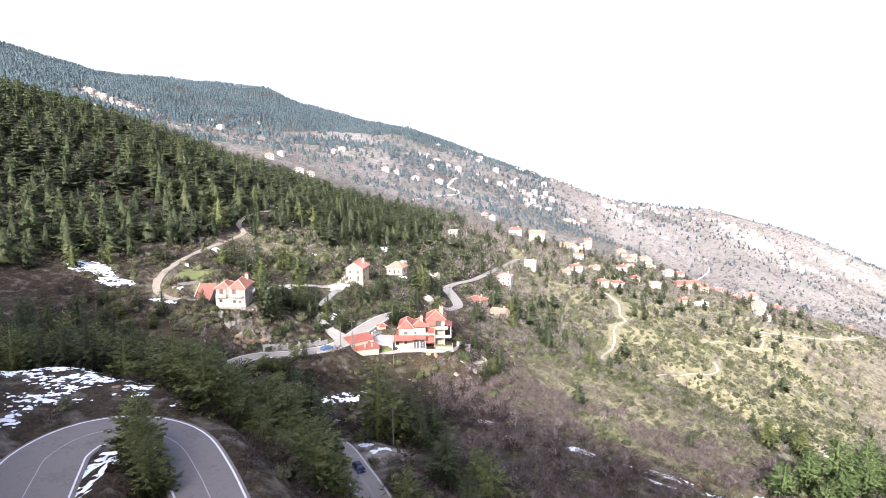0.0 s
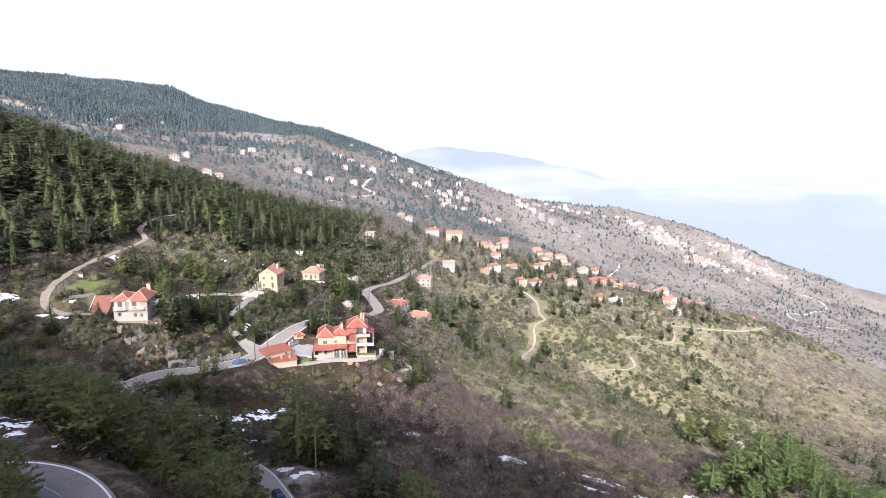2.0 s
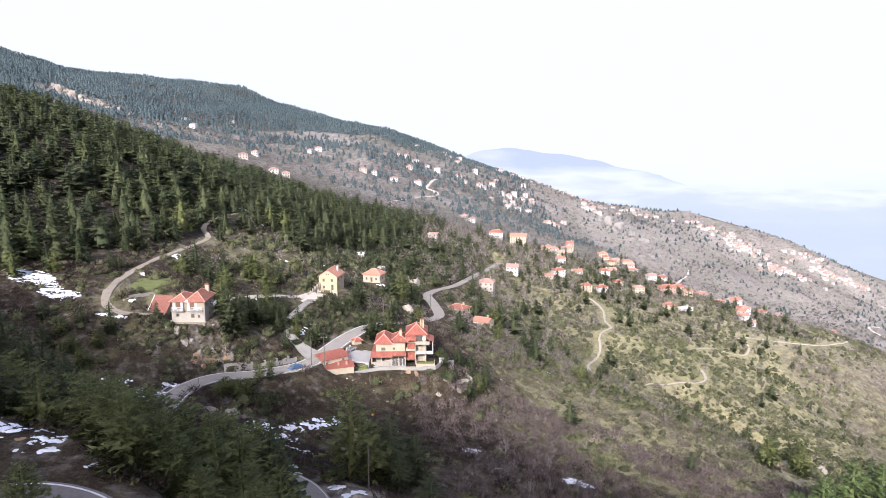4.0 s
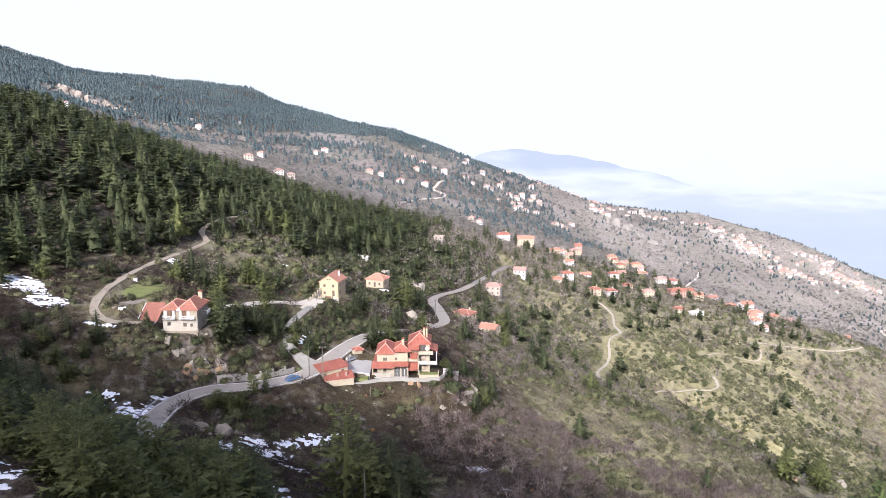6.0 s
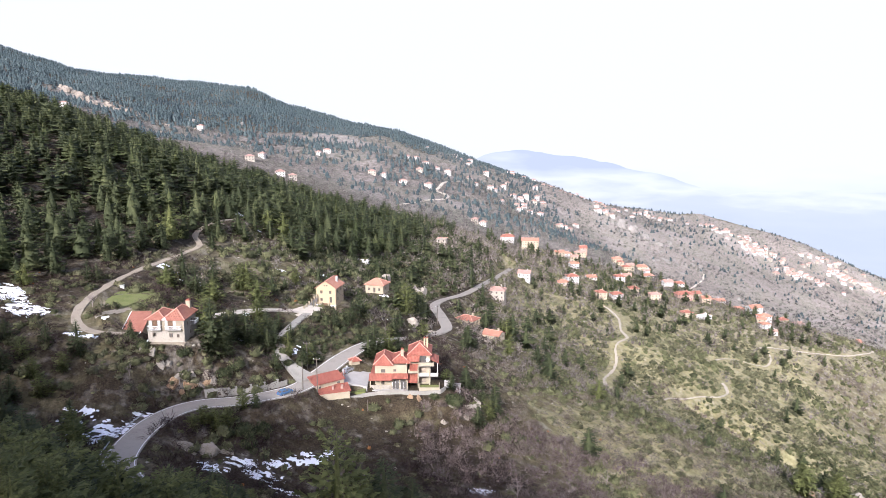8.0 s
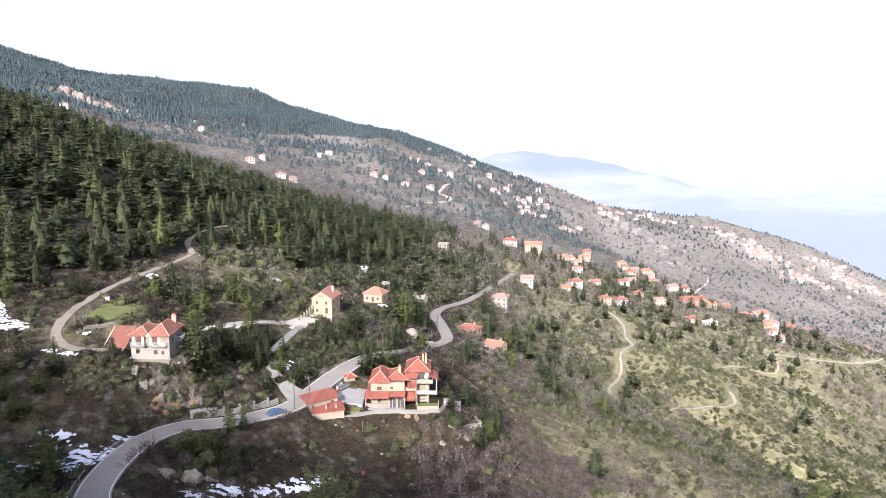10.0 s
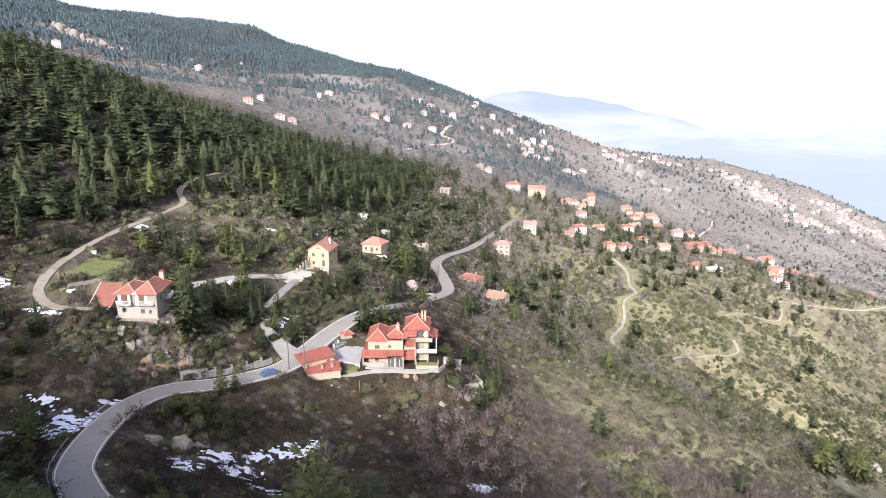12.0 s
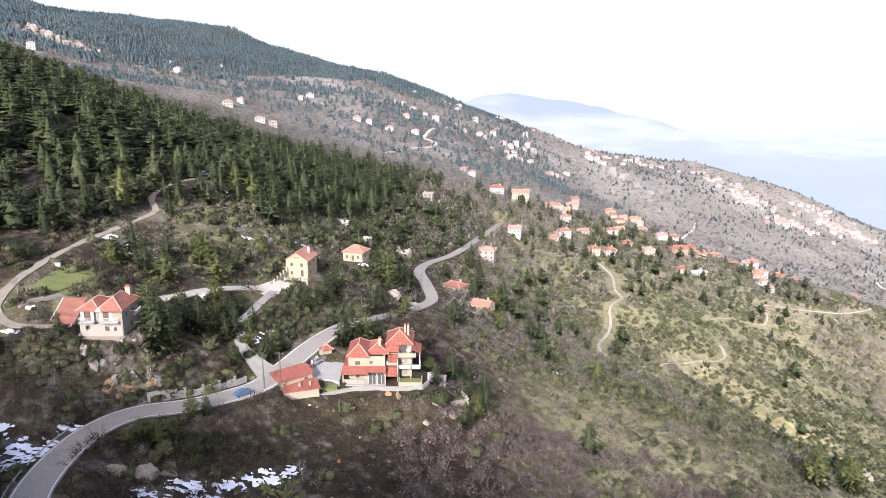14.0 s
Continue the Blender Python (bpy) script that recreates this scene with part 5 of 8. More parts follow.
NEAR_TREES = LOWER_STAND + HAIRPIN_STAND + ROADSIDE_STAND + HOUSE_STAND + SLOPE_STAND + FAR_STAND + THICKET_LOW + THICKET_MIDDLE + THICKET_HIGH + THICKET_TOP
for k, (kind, x, y, h, wide) in enumerate(NEAR_TREES):
    tree("pine_near" if y < 74 else "pine_sunlit" if x > 90 and y < 230 else kind, x, y, h * 1.05, wide * 0.86, rng.uniform(0, 6.28), k, group="roadside conifers", lean=rng.uniform(-0.03, 0.03))

# the fir wood above the track: the trees at its edge singly, the rest as one wood
wx, wy = scattered(11, 22000, -330, 32, 110, 640, lambda x, y: in_wood(x, y) * (0.55 + 0.75 * (wave(x, y, 26, 25) > -0.35)), 6.4)
clear = road_distance(wx, wy) > 1.5
wx, wy = wx[clear], wy[clear]
depth = wy - wood_edge(wx)
edge = np.argsort(depth + 0.15 * np.abs(wx + 80))[:30]
for k in edge:
    tree("pine" if rng.uniform() < 0.16 else "fir", wx[k], wy[k], rng.uniform(8.5, 16), rng.uniform(1.0, 1.3), rng.uniform(0, 6.28), k, "dark green fir at the edge of the wood", "firs at the edge of the wood", rng.uniform(-0.03, 0.03))
rest = np.setdiff1d(np.arange(len(wx)), edge)
light = rng.uniform(size=len(rest)) < 0.2
behind = depth[rest] > 95
for mine, shapes, mat, label in ((rest[~light & ~behind], FIR_WOOD, FIR, "dense dark green fir wood on the mountainside"), (rest[light & ~behind], FIR_WOOD, WOOD_PINE, "lighter green pines among the firs of the wood"),
                                 (rest[~light & behind], FIR_LOW, FIR, "dense dark green firs deeper in the wood"), (rest[light & behind], FIR_LOW, WOOD_PINE, "lighter green pines deeper in the wood")):
    h = rng.uniform(6.5, 15, len(mine))
    strewn("wood", shapes, np.c_[wx[mine], wy[mine], ground(wx[mine], wy[mine]) - 0.2, rng.uniform(0, 6.283, len(mine)), h * rng.uniform(1.05, 1.45, len(mine)), h], mat, label, "wood", lift=0.0, up=0.9)

# scattered conifers on the open slopes
sx, sy = scattered(13, 2600, -130, 330, 190, 800, lambda x, y: ~in_wood(x, y) * (0.06 + 0.4 * (x < 10) * (y > 215) + 0.15 * bump_at(x, y, 130, 690, 120) + 0.5 * bump_at(x, y, 25, 510, 50) + 0.6 * bump_at(x, y, 40, 360, 40)), 6)
clear = (road_distance(sx, sy) > 3) & (np.hypot(sx + 10, sy - 248) > 25) & (np.hypot(sx + 41, sy - 250) > 13) & (np.hypot(sx + 20, sy - 215) > 14)
sx, sy = sx[clear], sy[clear]
order = np.argsort(sy)
for k in order[:40]:
    tree("pine" if rng.uniform() < 0.2 else "fir", sx[k], sy[k], rng.uniform(5, 11.5), rng.uniform(0.95, 1.35), rng.uniform(0, 6.28), k, group="conifers on the open slope")
mine = order[40:]
h = rng.uniform(5.5, 13, len(mine))
strewn("wood", FIR_LOW, np.c_[sx[mine], sy[mine], ground(sx[mine], sy[mine]) - 0.2, rng.uniform(0, 6.283, len(mine)), h * rng.uniform(0.9, 1.2, len(mine)), h], FIR, "scattered dark firs round the village", "trees", lift=0.0, up=0.9)

vx, vy = scattered(14, 620, 50, 340, 560, 870, lambda x, y: 0.22 + 0 * x, 8)
clear = road_distance(vx, vy) > 3
vx, vy = vx[clear], vy[clear]
h = rng.uniform(6, 13, len(vx))
strewn("wood", FIR_LOW, np.c_[vx, vy, ground(vx, vy) - 0.2, rng.uniform(0, 6.283, len(vx)), h * rng.uniform(0.8, 1.2, len(vx)), h], FIR, "dark conifers between the village houses", "trees", lift=0.0, up=0.9)

# scrub
FAR_BUSH = [twig_mound(20 + k, 20, 0.42, 0.34) for k in range(6)]
DOMES = [bush(k, 4, 0, 95, 0.18, 0.5, 0.52) for k in range(6)]
DOMES_MID = [bush(30 + k, 2, 0, 40, 0.24, 0.5, 0.54) for k in range(6)]
DOMES_LOW = [bush(10 + k, 1, 0, 16, 0.32) for k in range(6)]
FANS = [bush(50 + k, 3, 0, 95, 0.34, 0.075, 0.12, 0.9) for k in range(6)]
FANS_BIG = [bush(55 + k, 6, 0, 330, 0.26, 0.07, 0.14, 1.0) for k in range(4)]
FANS_MID = [bush(60 + k, 2, 0, 50, 0.40, 0.12, 0.18, 1.0) for k in range(6)]
FANS_FAR = [bush(75 + k, 1, 0, 20, 0.5, 0.15, 0.2, 1.05) for k in range(6)]
FANS_LOW = [bush(70 + k, 1, 0, 42, 0.38, 0.10, 0.2, 1.05) for k in range(6)]


def off_road(x, y, gap):
    return road_distance(x, y) > gap


def road_gap(line, x, y):
    return np.sqrt(((x[:, None] - line[::2, 0]) ** 2 + (y[:, None] - line[::2, 1]) ** 2).min(1))


def thick(x, y):
    """Where bushes crowd together: 0 in the clearings, 1 in the thickets."""
    return smoothstep(-0.45, 0.4, wave(x, y, 24, 61) + 0.7 * wave(x, y, 9, 64) + 0.5 * wave(x, y, 58, 65))


def evergreen_odds(x, y):
    o = 0.16 + 0.62 * smoothstep(25, 70, x) * smoothstep(170, 260, y + 0.25 * x) + 0.5 * (x < -10) * (y > 195) + 0.9 * bump_at(x, y, -66, 178, 17) + 0.5 * np.exp(-((x + y * 1.75 - 890) / 45) ** 2) * (x > 140) * (y < 440) + 0.4 * bump_at(x, y, -44, 166, 9)
    return np.clip(o * (0.4 + 0.95 * thick(x, y)) - 0.5 * in_wood(x, y) - 0.75 * beyond_gully(x, y), 0, 1)


def green_oak(x, y):
    """Where the scrub is dull green rather than olive."""
    return smoothstep(-0.15, 0.25, wave(x, y, 33, 66) + 0.4 * wave(x, y, 10, 68) + 0.5 * bump_at(x, y, 250, 420, 60))


def bare_odds(x, y):
    o = 0.34 + 0.5 * smoothstep(-90, -60, x) * (y < 225 - 0.25 * x) * (x < 120) + 0.3 * (y > 300) * (x > -10) * (x < 130)
    o = o - 0.26 * smoothstep(60, 110, x) * smoothstep(190, 240, y) * (y < 560) * (1 - 0.8 * bump_at(x, y, 120, 330, 40)) + 0.35 * bump_at(x, y, 60, 330, 70)
    return np.clip(o * (0.7 + 0.9 * wave(x, y, 26, 62)) - 0.5 * in_wood(x, y) + 0.1 * beyond_gully(x, y), 0, 1)


def scrub(name, seed, count, box, odds, gap, shapes, mat, low, high, tall, label, category, edge=1.2):
    x, y = scattered(seed, count, *box, odds, gap)
    ok = off_road(x, y, edge) & off_snow(x, y) & (road_gap(DRIVE, x, y) > 4.5) & (road_gap(TRACK, x, y) > 2.6) & (np.hypot((x + 17) / 1.5, y - 110.5) > 4.2)
    return strewn(name, shapes, planted(x[ok], y[ok], rng, low, high, tall), mat, label, category, True, 0.1)


NEAR, MIDDLE, LOWER = (-125, 130, 40, 270), (-110, 360, 250, 460), (-60, 460, 440, 800)
olive = lambda x, y: evergreen_odds(x, y) * (1 - green_oak(x, y))
oak = lambda x, y: evergreen_odds(x, y) * green_oak(x, y)
scrub("evergreen_scrub", 31, 9000, NEAR, olive, 1.9, DOMES, MAQUIS, 0.7, 2.4, (0.7, 1.2), "olive-green evergreen scrub on the near slope", "scrub")
scrub("evergreen_scrub", 29, 9000, NEAR, oak, 1.9, DOMES, OAK, 0.7, 2.8, (0.8, 1.3), "dull green oak scrub on the near slope", "scrub")
# Where the lightened twigs replace the dark ones.
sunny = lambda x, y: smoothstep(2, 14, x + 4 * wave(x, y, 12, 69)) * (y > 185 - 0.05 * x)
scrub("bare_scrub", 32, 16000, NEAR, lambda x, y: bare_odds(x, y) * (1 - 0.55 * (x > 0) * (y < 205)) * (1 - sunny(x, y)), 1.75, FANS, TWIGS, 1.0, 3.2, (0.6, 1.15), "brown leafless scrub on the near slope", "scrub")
scrub("bare_scrub", 22, 9000, NEAR, lambda x, y: np.minimum(bare_odds(x, y) + 0.15, 1) * sunny(x, y), 1.9, FANS, SUNLIT_TWIGS, 1.0, 2.8, (0.7, 1.25), "leafless brush lightened to tan for the sunlit slope", "scrub")
scrub("bare_thicket", 39, 2600, (-5, 125, 100, 225), lambda x, y: 0.75 * (y < 215 - 0.1 * x) * (wave(x, y, 24, 63) > -0.35), 3.6, FANS_BIG, PURPLE_TWIGS, 1.8, 3.6, (0.9, 1.35), "purple-brown leafless trees filling the ravine", "thicket")
scrub("evergreen_scrub", 33, 20000, MIDDLE, olive, 1.9, DOMES_MID, MAQUIS, 0.7, 2.7, (0.7, 1.2), "olive-green evergreen scrub on the sunlit slope", "scrub", 3.2)
scrub("evergreen_scrub", 28, 20000, MIDDLE, oak, 1.9, DOMES_MID, OAK, 0.8, 3.2, (0.8, 1.35), "dull green oak scrub on the sunlit slope", "scrub", 3.2)
scrub("bare_scrub", 34, 12000, MIDDLE, bare_odds, 2.2, FANS_MID, GREY_TWIGS, 1.0, 2.6, (0.9, 1.5), "grey-brown leafless bushes on the sunlit slope", "scrub", 3.0)
scrub("evergreen_scrub", 35, 15000, LOWER, olive, 2.6, DOMES_LOW, MAQUIS, 1.2, 3.2, (0.7, 1.1), "olive-green scrub on the lower spur", "scrub", 2.5)
scrub("evergreen_scrub", 27, 15000, LOWER, oak, 2.6, DOMES_LOW, OAK, 1.2, 3.4, (0.8, 1.2), "dull green oak scrub on the lower spur", "scrub", 2.5)
scrub("bare_scrub", 36, 14000, LOWER, bare_odds, 2.9, FANS_LOW, GREY_TWIGS, 1.6, 4.2, (0.9, 1.6), "grey-brown bare woodland round the village", "scrub", 2.5)
# Added thicket: its dark twigs stand in for the gully's band of shade.
scrub("bare_thicket", 26, 5000, (125, 265, 330, 450), lambda x, y: 0.9 * (np.abs(y - np.interp(x, [150, 167, 184, 201, 218, 235], [425, 414, 401, 387, 371, 352])) < 7), 2.6, FANS_MID, PURPLE_TWIGS, 1.4, 2.8, (0.9, 1.4), "purple-brown leafless thicket added for the shade in the gully", "thicket")
scrub("evergreen_scrub", 25, 5000, (-62, 42, 318, 640), lambda x, y: 0.8 * ~in_wood(x, y) * (x < np.interp(y, [330, 430, 640], [-12, 6, 40])), 3.2, DOMES_MID, DIMMED_OLIVE, 1.5, 3.6, (0.9, 1.5), "dark olive evergreen oaks above the village road", "scrub", 2.5)
scrub("evergreen_scrub", 24, 1500, (-56, -16, 202, 300), lambda x, y: 0.85 * (thick(x, y) > 0.05), 2.2, DOMES, DIMMED_OLIVE, 1.0, 2.6, (0.8, 1.4), "dark evergreen thicket between the roads", "scrub", 1.6)
scrub("evergreen_scrub", 23, 900, (-86, -50, 167, 190), lambda x, y: 0.8 + 0 * x, 2.1, DOMES, MAQUIS, 0.7, 1.9, (0.8, 1.3), "olive evergreen scrub on the rocky bank", "scrub", 1.5)
TUFTS = [twig_mound(90 + k, 9, 0.55, 0.22) for k in range(5)]
scrub("dry_grass", 38, 30000, (-125, 120, 95, 330), lambda x, y: 0.75 + 0 * x - 0.6 * in_wood(x, y), 0.9, TUFTS, STRAW, 0.3, 0.75, (0.6, 1.0), "tufts of dry grass and low brush between the bushes", "grass", 0.6)
scrub("russet_bush", 37, 130, NEAR, lambda x, y: 0.5 * (y > 120), 3, DOMES, RUSSET, 0.4, 0.9, (0.8, 1.3), "russet dead-leaved bushes", "bush")

# the far mountainside
fx, fy = scattered(41, 90000, -1500, 240, 950, 2330, lambda x, y: np.maximum(high_wood(x, y), 0.05 + 0.10 * (wave(x, y, 70, 72) > 0.25) + 0.45 * (x < -330) * (y < 1300) * (wave(x, y, 130, 75) > -0.1)), 6.2)
h = rng.uniform(6.5, 12.5, len(fx)) * np.interp(fy, [950, 1300], [0.75, 1.0])
for some, shapes, label in ((fy >= 1350, FIR_TINY, "dark fir forest along the far ridge"), (fy < 1350, FIR_SLIGHT, "dark firs scattered over the far mountainside")):
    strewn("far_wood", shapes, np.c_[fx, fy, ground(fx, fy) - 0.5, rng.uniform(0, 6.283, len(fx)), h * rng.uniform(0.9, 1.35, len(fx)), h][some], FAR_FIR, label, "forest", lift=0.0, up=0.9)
fx, fy = scattered(42, 60000, -700, 1500, 700, 2250, lambda x, y: (0.55 + 0.45 * (y < 1300)) * (1 - high_wood(x, y)) * (0.75 + 0.6 * wave(x, y, 120, 73)), 5.6)
for some, shapes in ((fy >= 1150, FAR_BUSH), (fy < 1150, FANS_FAR)):
    strewn("far_scrub", shapes, planted(fx[some], fy[some], rng, 1.3, 4.2, (0.8, 1.5)), FAR_SCRUB, "scrub and bare trees on the far mountainside, greyed for haze", "scrub", True, 0.1)
fx, fy = scattered(43, 9000, 30, 1500, 900, 2250, lambda x, y: 0.10 + 0.4 * (wave(x, y, 110, 74) > 0.35) + 0.9 * np.exp(-((x - 715) / 60) ** 2 - ((y - 1890) / 70) ** 2), 7)
h = rng.uniform(5, 10, len(fx))
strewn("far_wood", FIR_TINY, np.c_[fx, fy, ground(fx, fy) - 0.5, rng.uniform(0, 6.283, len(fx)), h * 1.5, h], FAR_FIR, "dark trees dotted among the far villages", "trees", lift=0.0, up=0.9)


# ---------------------------------------------------------------- houses
def wall_with_holes(length, height, thick, holes):
    """A wall along x from 0, its outer face at y = 0 and its body behind it. Holes: x0, z0, x1, z1."""
    g = Geo()
    xs = sorted({0.0, length, *(v for h in holes for v in (h[0], h[2]))})
    zs = sorted({0.0, height, *(v for h in holes for v in (h[1], h[3]))})
    n, m = len(xs), len(zs)
    g.v = [(x, y, z) for y in (0, thick) for z in zs for x in xs]
    solid = lambda i, j: 0 <= i < n - 1 and 0 <= j < m - 1 and not any(h[0] <= xs[i] and xs[i + 1] <= h[2] and h[1] <= zs[j] and zs[j + 1] <= h[3] for h in holes)
    back = n * m
    for j in range(m - 1):
        for i in range(n - 1):
            if not solid(i, j):
                continue
            a, b, c, d = j * n + i, j * n + i + 1, (j + 1) * n + i + 1, (j + 1) * n + i
            g.f += [(a, b, c, d), (d + back, c + back, b + back, a + back)]
            for p, q, u, v in ((a, b, i, j - 1), (b, c, i + 1, j), (c, d, i, j + 1), (d, a, i - 1, j)):
                if not solid(u, v):
                    g.f.append((q, p, p + back, q + back))
    return g


def roof_geo(w, d, rise, over, thick, hip=True):
    """A hipped or gabled roof over a w x d plan whose middle is the origin, eaves at z = 0."""
    a, b = w / 2 + over, d / 2 + over
    g = Geo()
    turn = b > a
    if turn:
        a, b = b, a
    run = a - b if hip else a
    run = max(run, 0.05)
    top = [(-a, -b, 0), (a, -b, 0), (a, b, 0), (-a, b, 0), (-run, 0, rise), (run, 0, rise)]
    low = [(x, y, z - thick) for x, y, z in top]
    n = 6
    f = [(0, 1, 5, 4), (2, 3, 4, 5)] + ([(1, 2, 5), (3, 0, 4)] if hip else [])
    rim = [0, 1, 2, 3] if hip else [0, 1, 5, 2, 3, 4]
    g.add(top + low, f + [tuple(i + n for i in reversed(q)) for q in f] + [(p, p + n, q + n, q) for p, q in zip(rim, rim[1:] + rim[:1])])
    caps = [(top[4], top[5])] + ([(top[0], top[4]), (top[3], top[4]), (top[1], top[5]), (top[2], top[5])] if hip else [])
    if turn:
        g.v = [(-y, x, z) for x, y, z in g.v]
        caps = [((-p[1], p[0], p[2]), (-q[1], q[0], q[2])) for p, q in caps]
    return g, caps


def add_roof(house, w, d, eave, rise, over=0.5, mat=TILE, hip=True, at=(0, 0), thick=0.18, ridge=RIDGE, name="roof", gable=None, capped=True):
    g, caps = roof_geo(w, d, rise, over, thick, hip)
    m = Matrix.Translation((at[0], at[1], eave))
    roof = part(name, g.moved(m), mat, house)
    if gable:
        long, short = max(w, d) / 2, min(w, d) / 2
        high = rise * short / (short + over) - 0.02
        for s in (-1, 1):
            tri = [(s * long, -short, -0.05), (s * long, short, -0.05), (s * long, 0, high), (s * (long - 0.3), -short, -0.05), (s * (long - 0.3), short, -0.05), (s * (long - 0.3), 0, high)]
            if d > w:
                tri = [(-y, x, z) for x, y, z in tri]
            part("gable", Geo().add(tri, [(0, 1, 2), (5, 4, 3), (0, 2, 5, 3), (2, 1, 4, 5), (1, 0, 3, 4)]).moved(m), gable, house)
    for p, q in caps if capped else caps[:1]:
        part("ridge_cap", Geo().tube(m @ Vector(p), m @ Vector(q), 0.13, 0.13, 5), ridge, roof)
    return roof


def add_window(wall, x, z, w, h, frame=DARK_WOOD, shutters=False, name="window", detail=True):
    """A framed pane set into a hole of the wall; x, z is its lower left corner."""
    t = 0.08
    g = wall_with_holes(w, h, 0.1, [(t, t, w - t, h - t)]).moved(Matrix.Translation((x, 0.05, z)))
    win = part(name, g, frame, wall.parent)
    win.matrix_basis = wall.matrix_basis
    if detail:
        part("glazing_bar", Geo().box(x + w / 2 - 0.03, 0.06, z + t, x + w / 2 + 0.03, 0.098, z + h - t), frame, win)
        part("sill", Geo().box(x - 0.08, -0.08, z - 0.07, x + w + 0.08, 0.05, z - 0.003), CONCRETE, win)
    part("pane", Geo().box(x + t, 0.10, z + t, x + w - t, 0.12, z + h - t), GLASS, win)
    if shutters:
        for s in (x - w / 2 - 0.03, x + w + 0.03):
            part("shutter", Geo().box(s, -0.06, z, s + w / 2, -0.003, z + h), frame, win)
    return win


def add_walls(house, w, d, base, height, mat, sides, at=(0, 0), thick=0.3, frame=DARK_WOOD, detail=True):
    """Four walls round a w x d plan. sides: for south, east, north, west a list of windows x, z, w, h (z from the wall's foot)."""
    made = []
    spots = [((at[0] - w / 2, at[1] - d / 2), 0, w), ((at[0] + w / 2, at[1] - d / 2), 90, d), ((at[0] + w / 2, at[1] + d / 2), 180, w), ((at[0] - w / 2, at[1] + d / 2), 270, d)]
    for k, ((x, y), turn, length) in enumerate(spots):
        wins = sides[k] if k < len(sides) else []
        # butt the walls: the long pair runs through, the short pair fits between
        cut = thick if k % 2 else 0.0
        g = wall_with_holes(length - 2 * cut, height, thick, [(a - cut, b, a - cut + c, b + e) for a, b, c, e in wins])
        wall = part("wall", g.moved(Matrix.Translation((cut, 0, 0))), mat, house)
        wall.matrix_local = pose(x, y, base, 0, 0, turn)
        for a, b, c, e in wins:
            add_window(wall, a, b, c, e, frame, detail=detail)
        made.append(wall)
    return made


def even_windows(length, storeys, storey, per, w=1.0, h=1.2, sill=1.0):
    gap = length / per
    return [(gap * (k + 0.5) - w / 2, sill + storey * s, w, h) for s in range(storeys) for k in range(per)]


def simple_house(x, y, turn, w, d, storeys, wall, tile, label, hip=True, rise=None, chimney=True, z=None, storey=2.9, group="village houses", per=None, category="house"):
    """A plain village house: four walls with windows, a tiled roof, a chimney; its foot goes into the slope."""
    c, s = math.cos(radians(turn)), math.sin(radians(turn))
    feet = [ground_at(x + c * a * w / 2 - s * b * d / 2, y + s * a * w / 2 + c * b * d / 2) for a in (-1, 1) for b in (-1, 1)]
    z = (sum(feet) / 4 if z is None else z)
    sunk = max(0.5, z - min(feet) + 0.4)
    house = thing("house", pose(x, y, z, 0, 0, turn), label, category, group)
    height = storeys * storey
    n = per or max(2, int(w / 2.8))
    m = max(1, int(d / 3.2))
    sides = [[(a, b + sunk, e, f) for a, b, e, f in even_windows(length, storeys, storey, k)] for length, k in ((w, n), (d, m))]
    add_walls(house, w, d, -sunk, height + sunk, wall, [sides[0], sides[1], [], sides[1]], detail=False)
    add_roof(house, w, d, height + 0.05, rise or min(w, d) * 0.24, 0.45, tile, hip, gable=None if hip else wall)
    if chimney:
        part("chimney", Geo().box(w * 0.2, d * 0.1, height, w * 0.2 + 0.7, d * 0.1 + 0.7, height + min(w, d) * 0.24 + 1.0), wall, house)
    return house


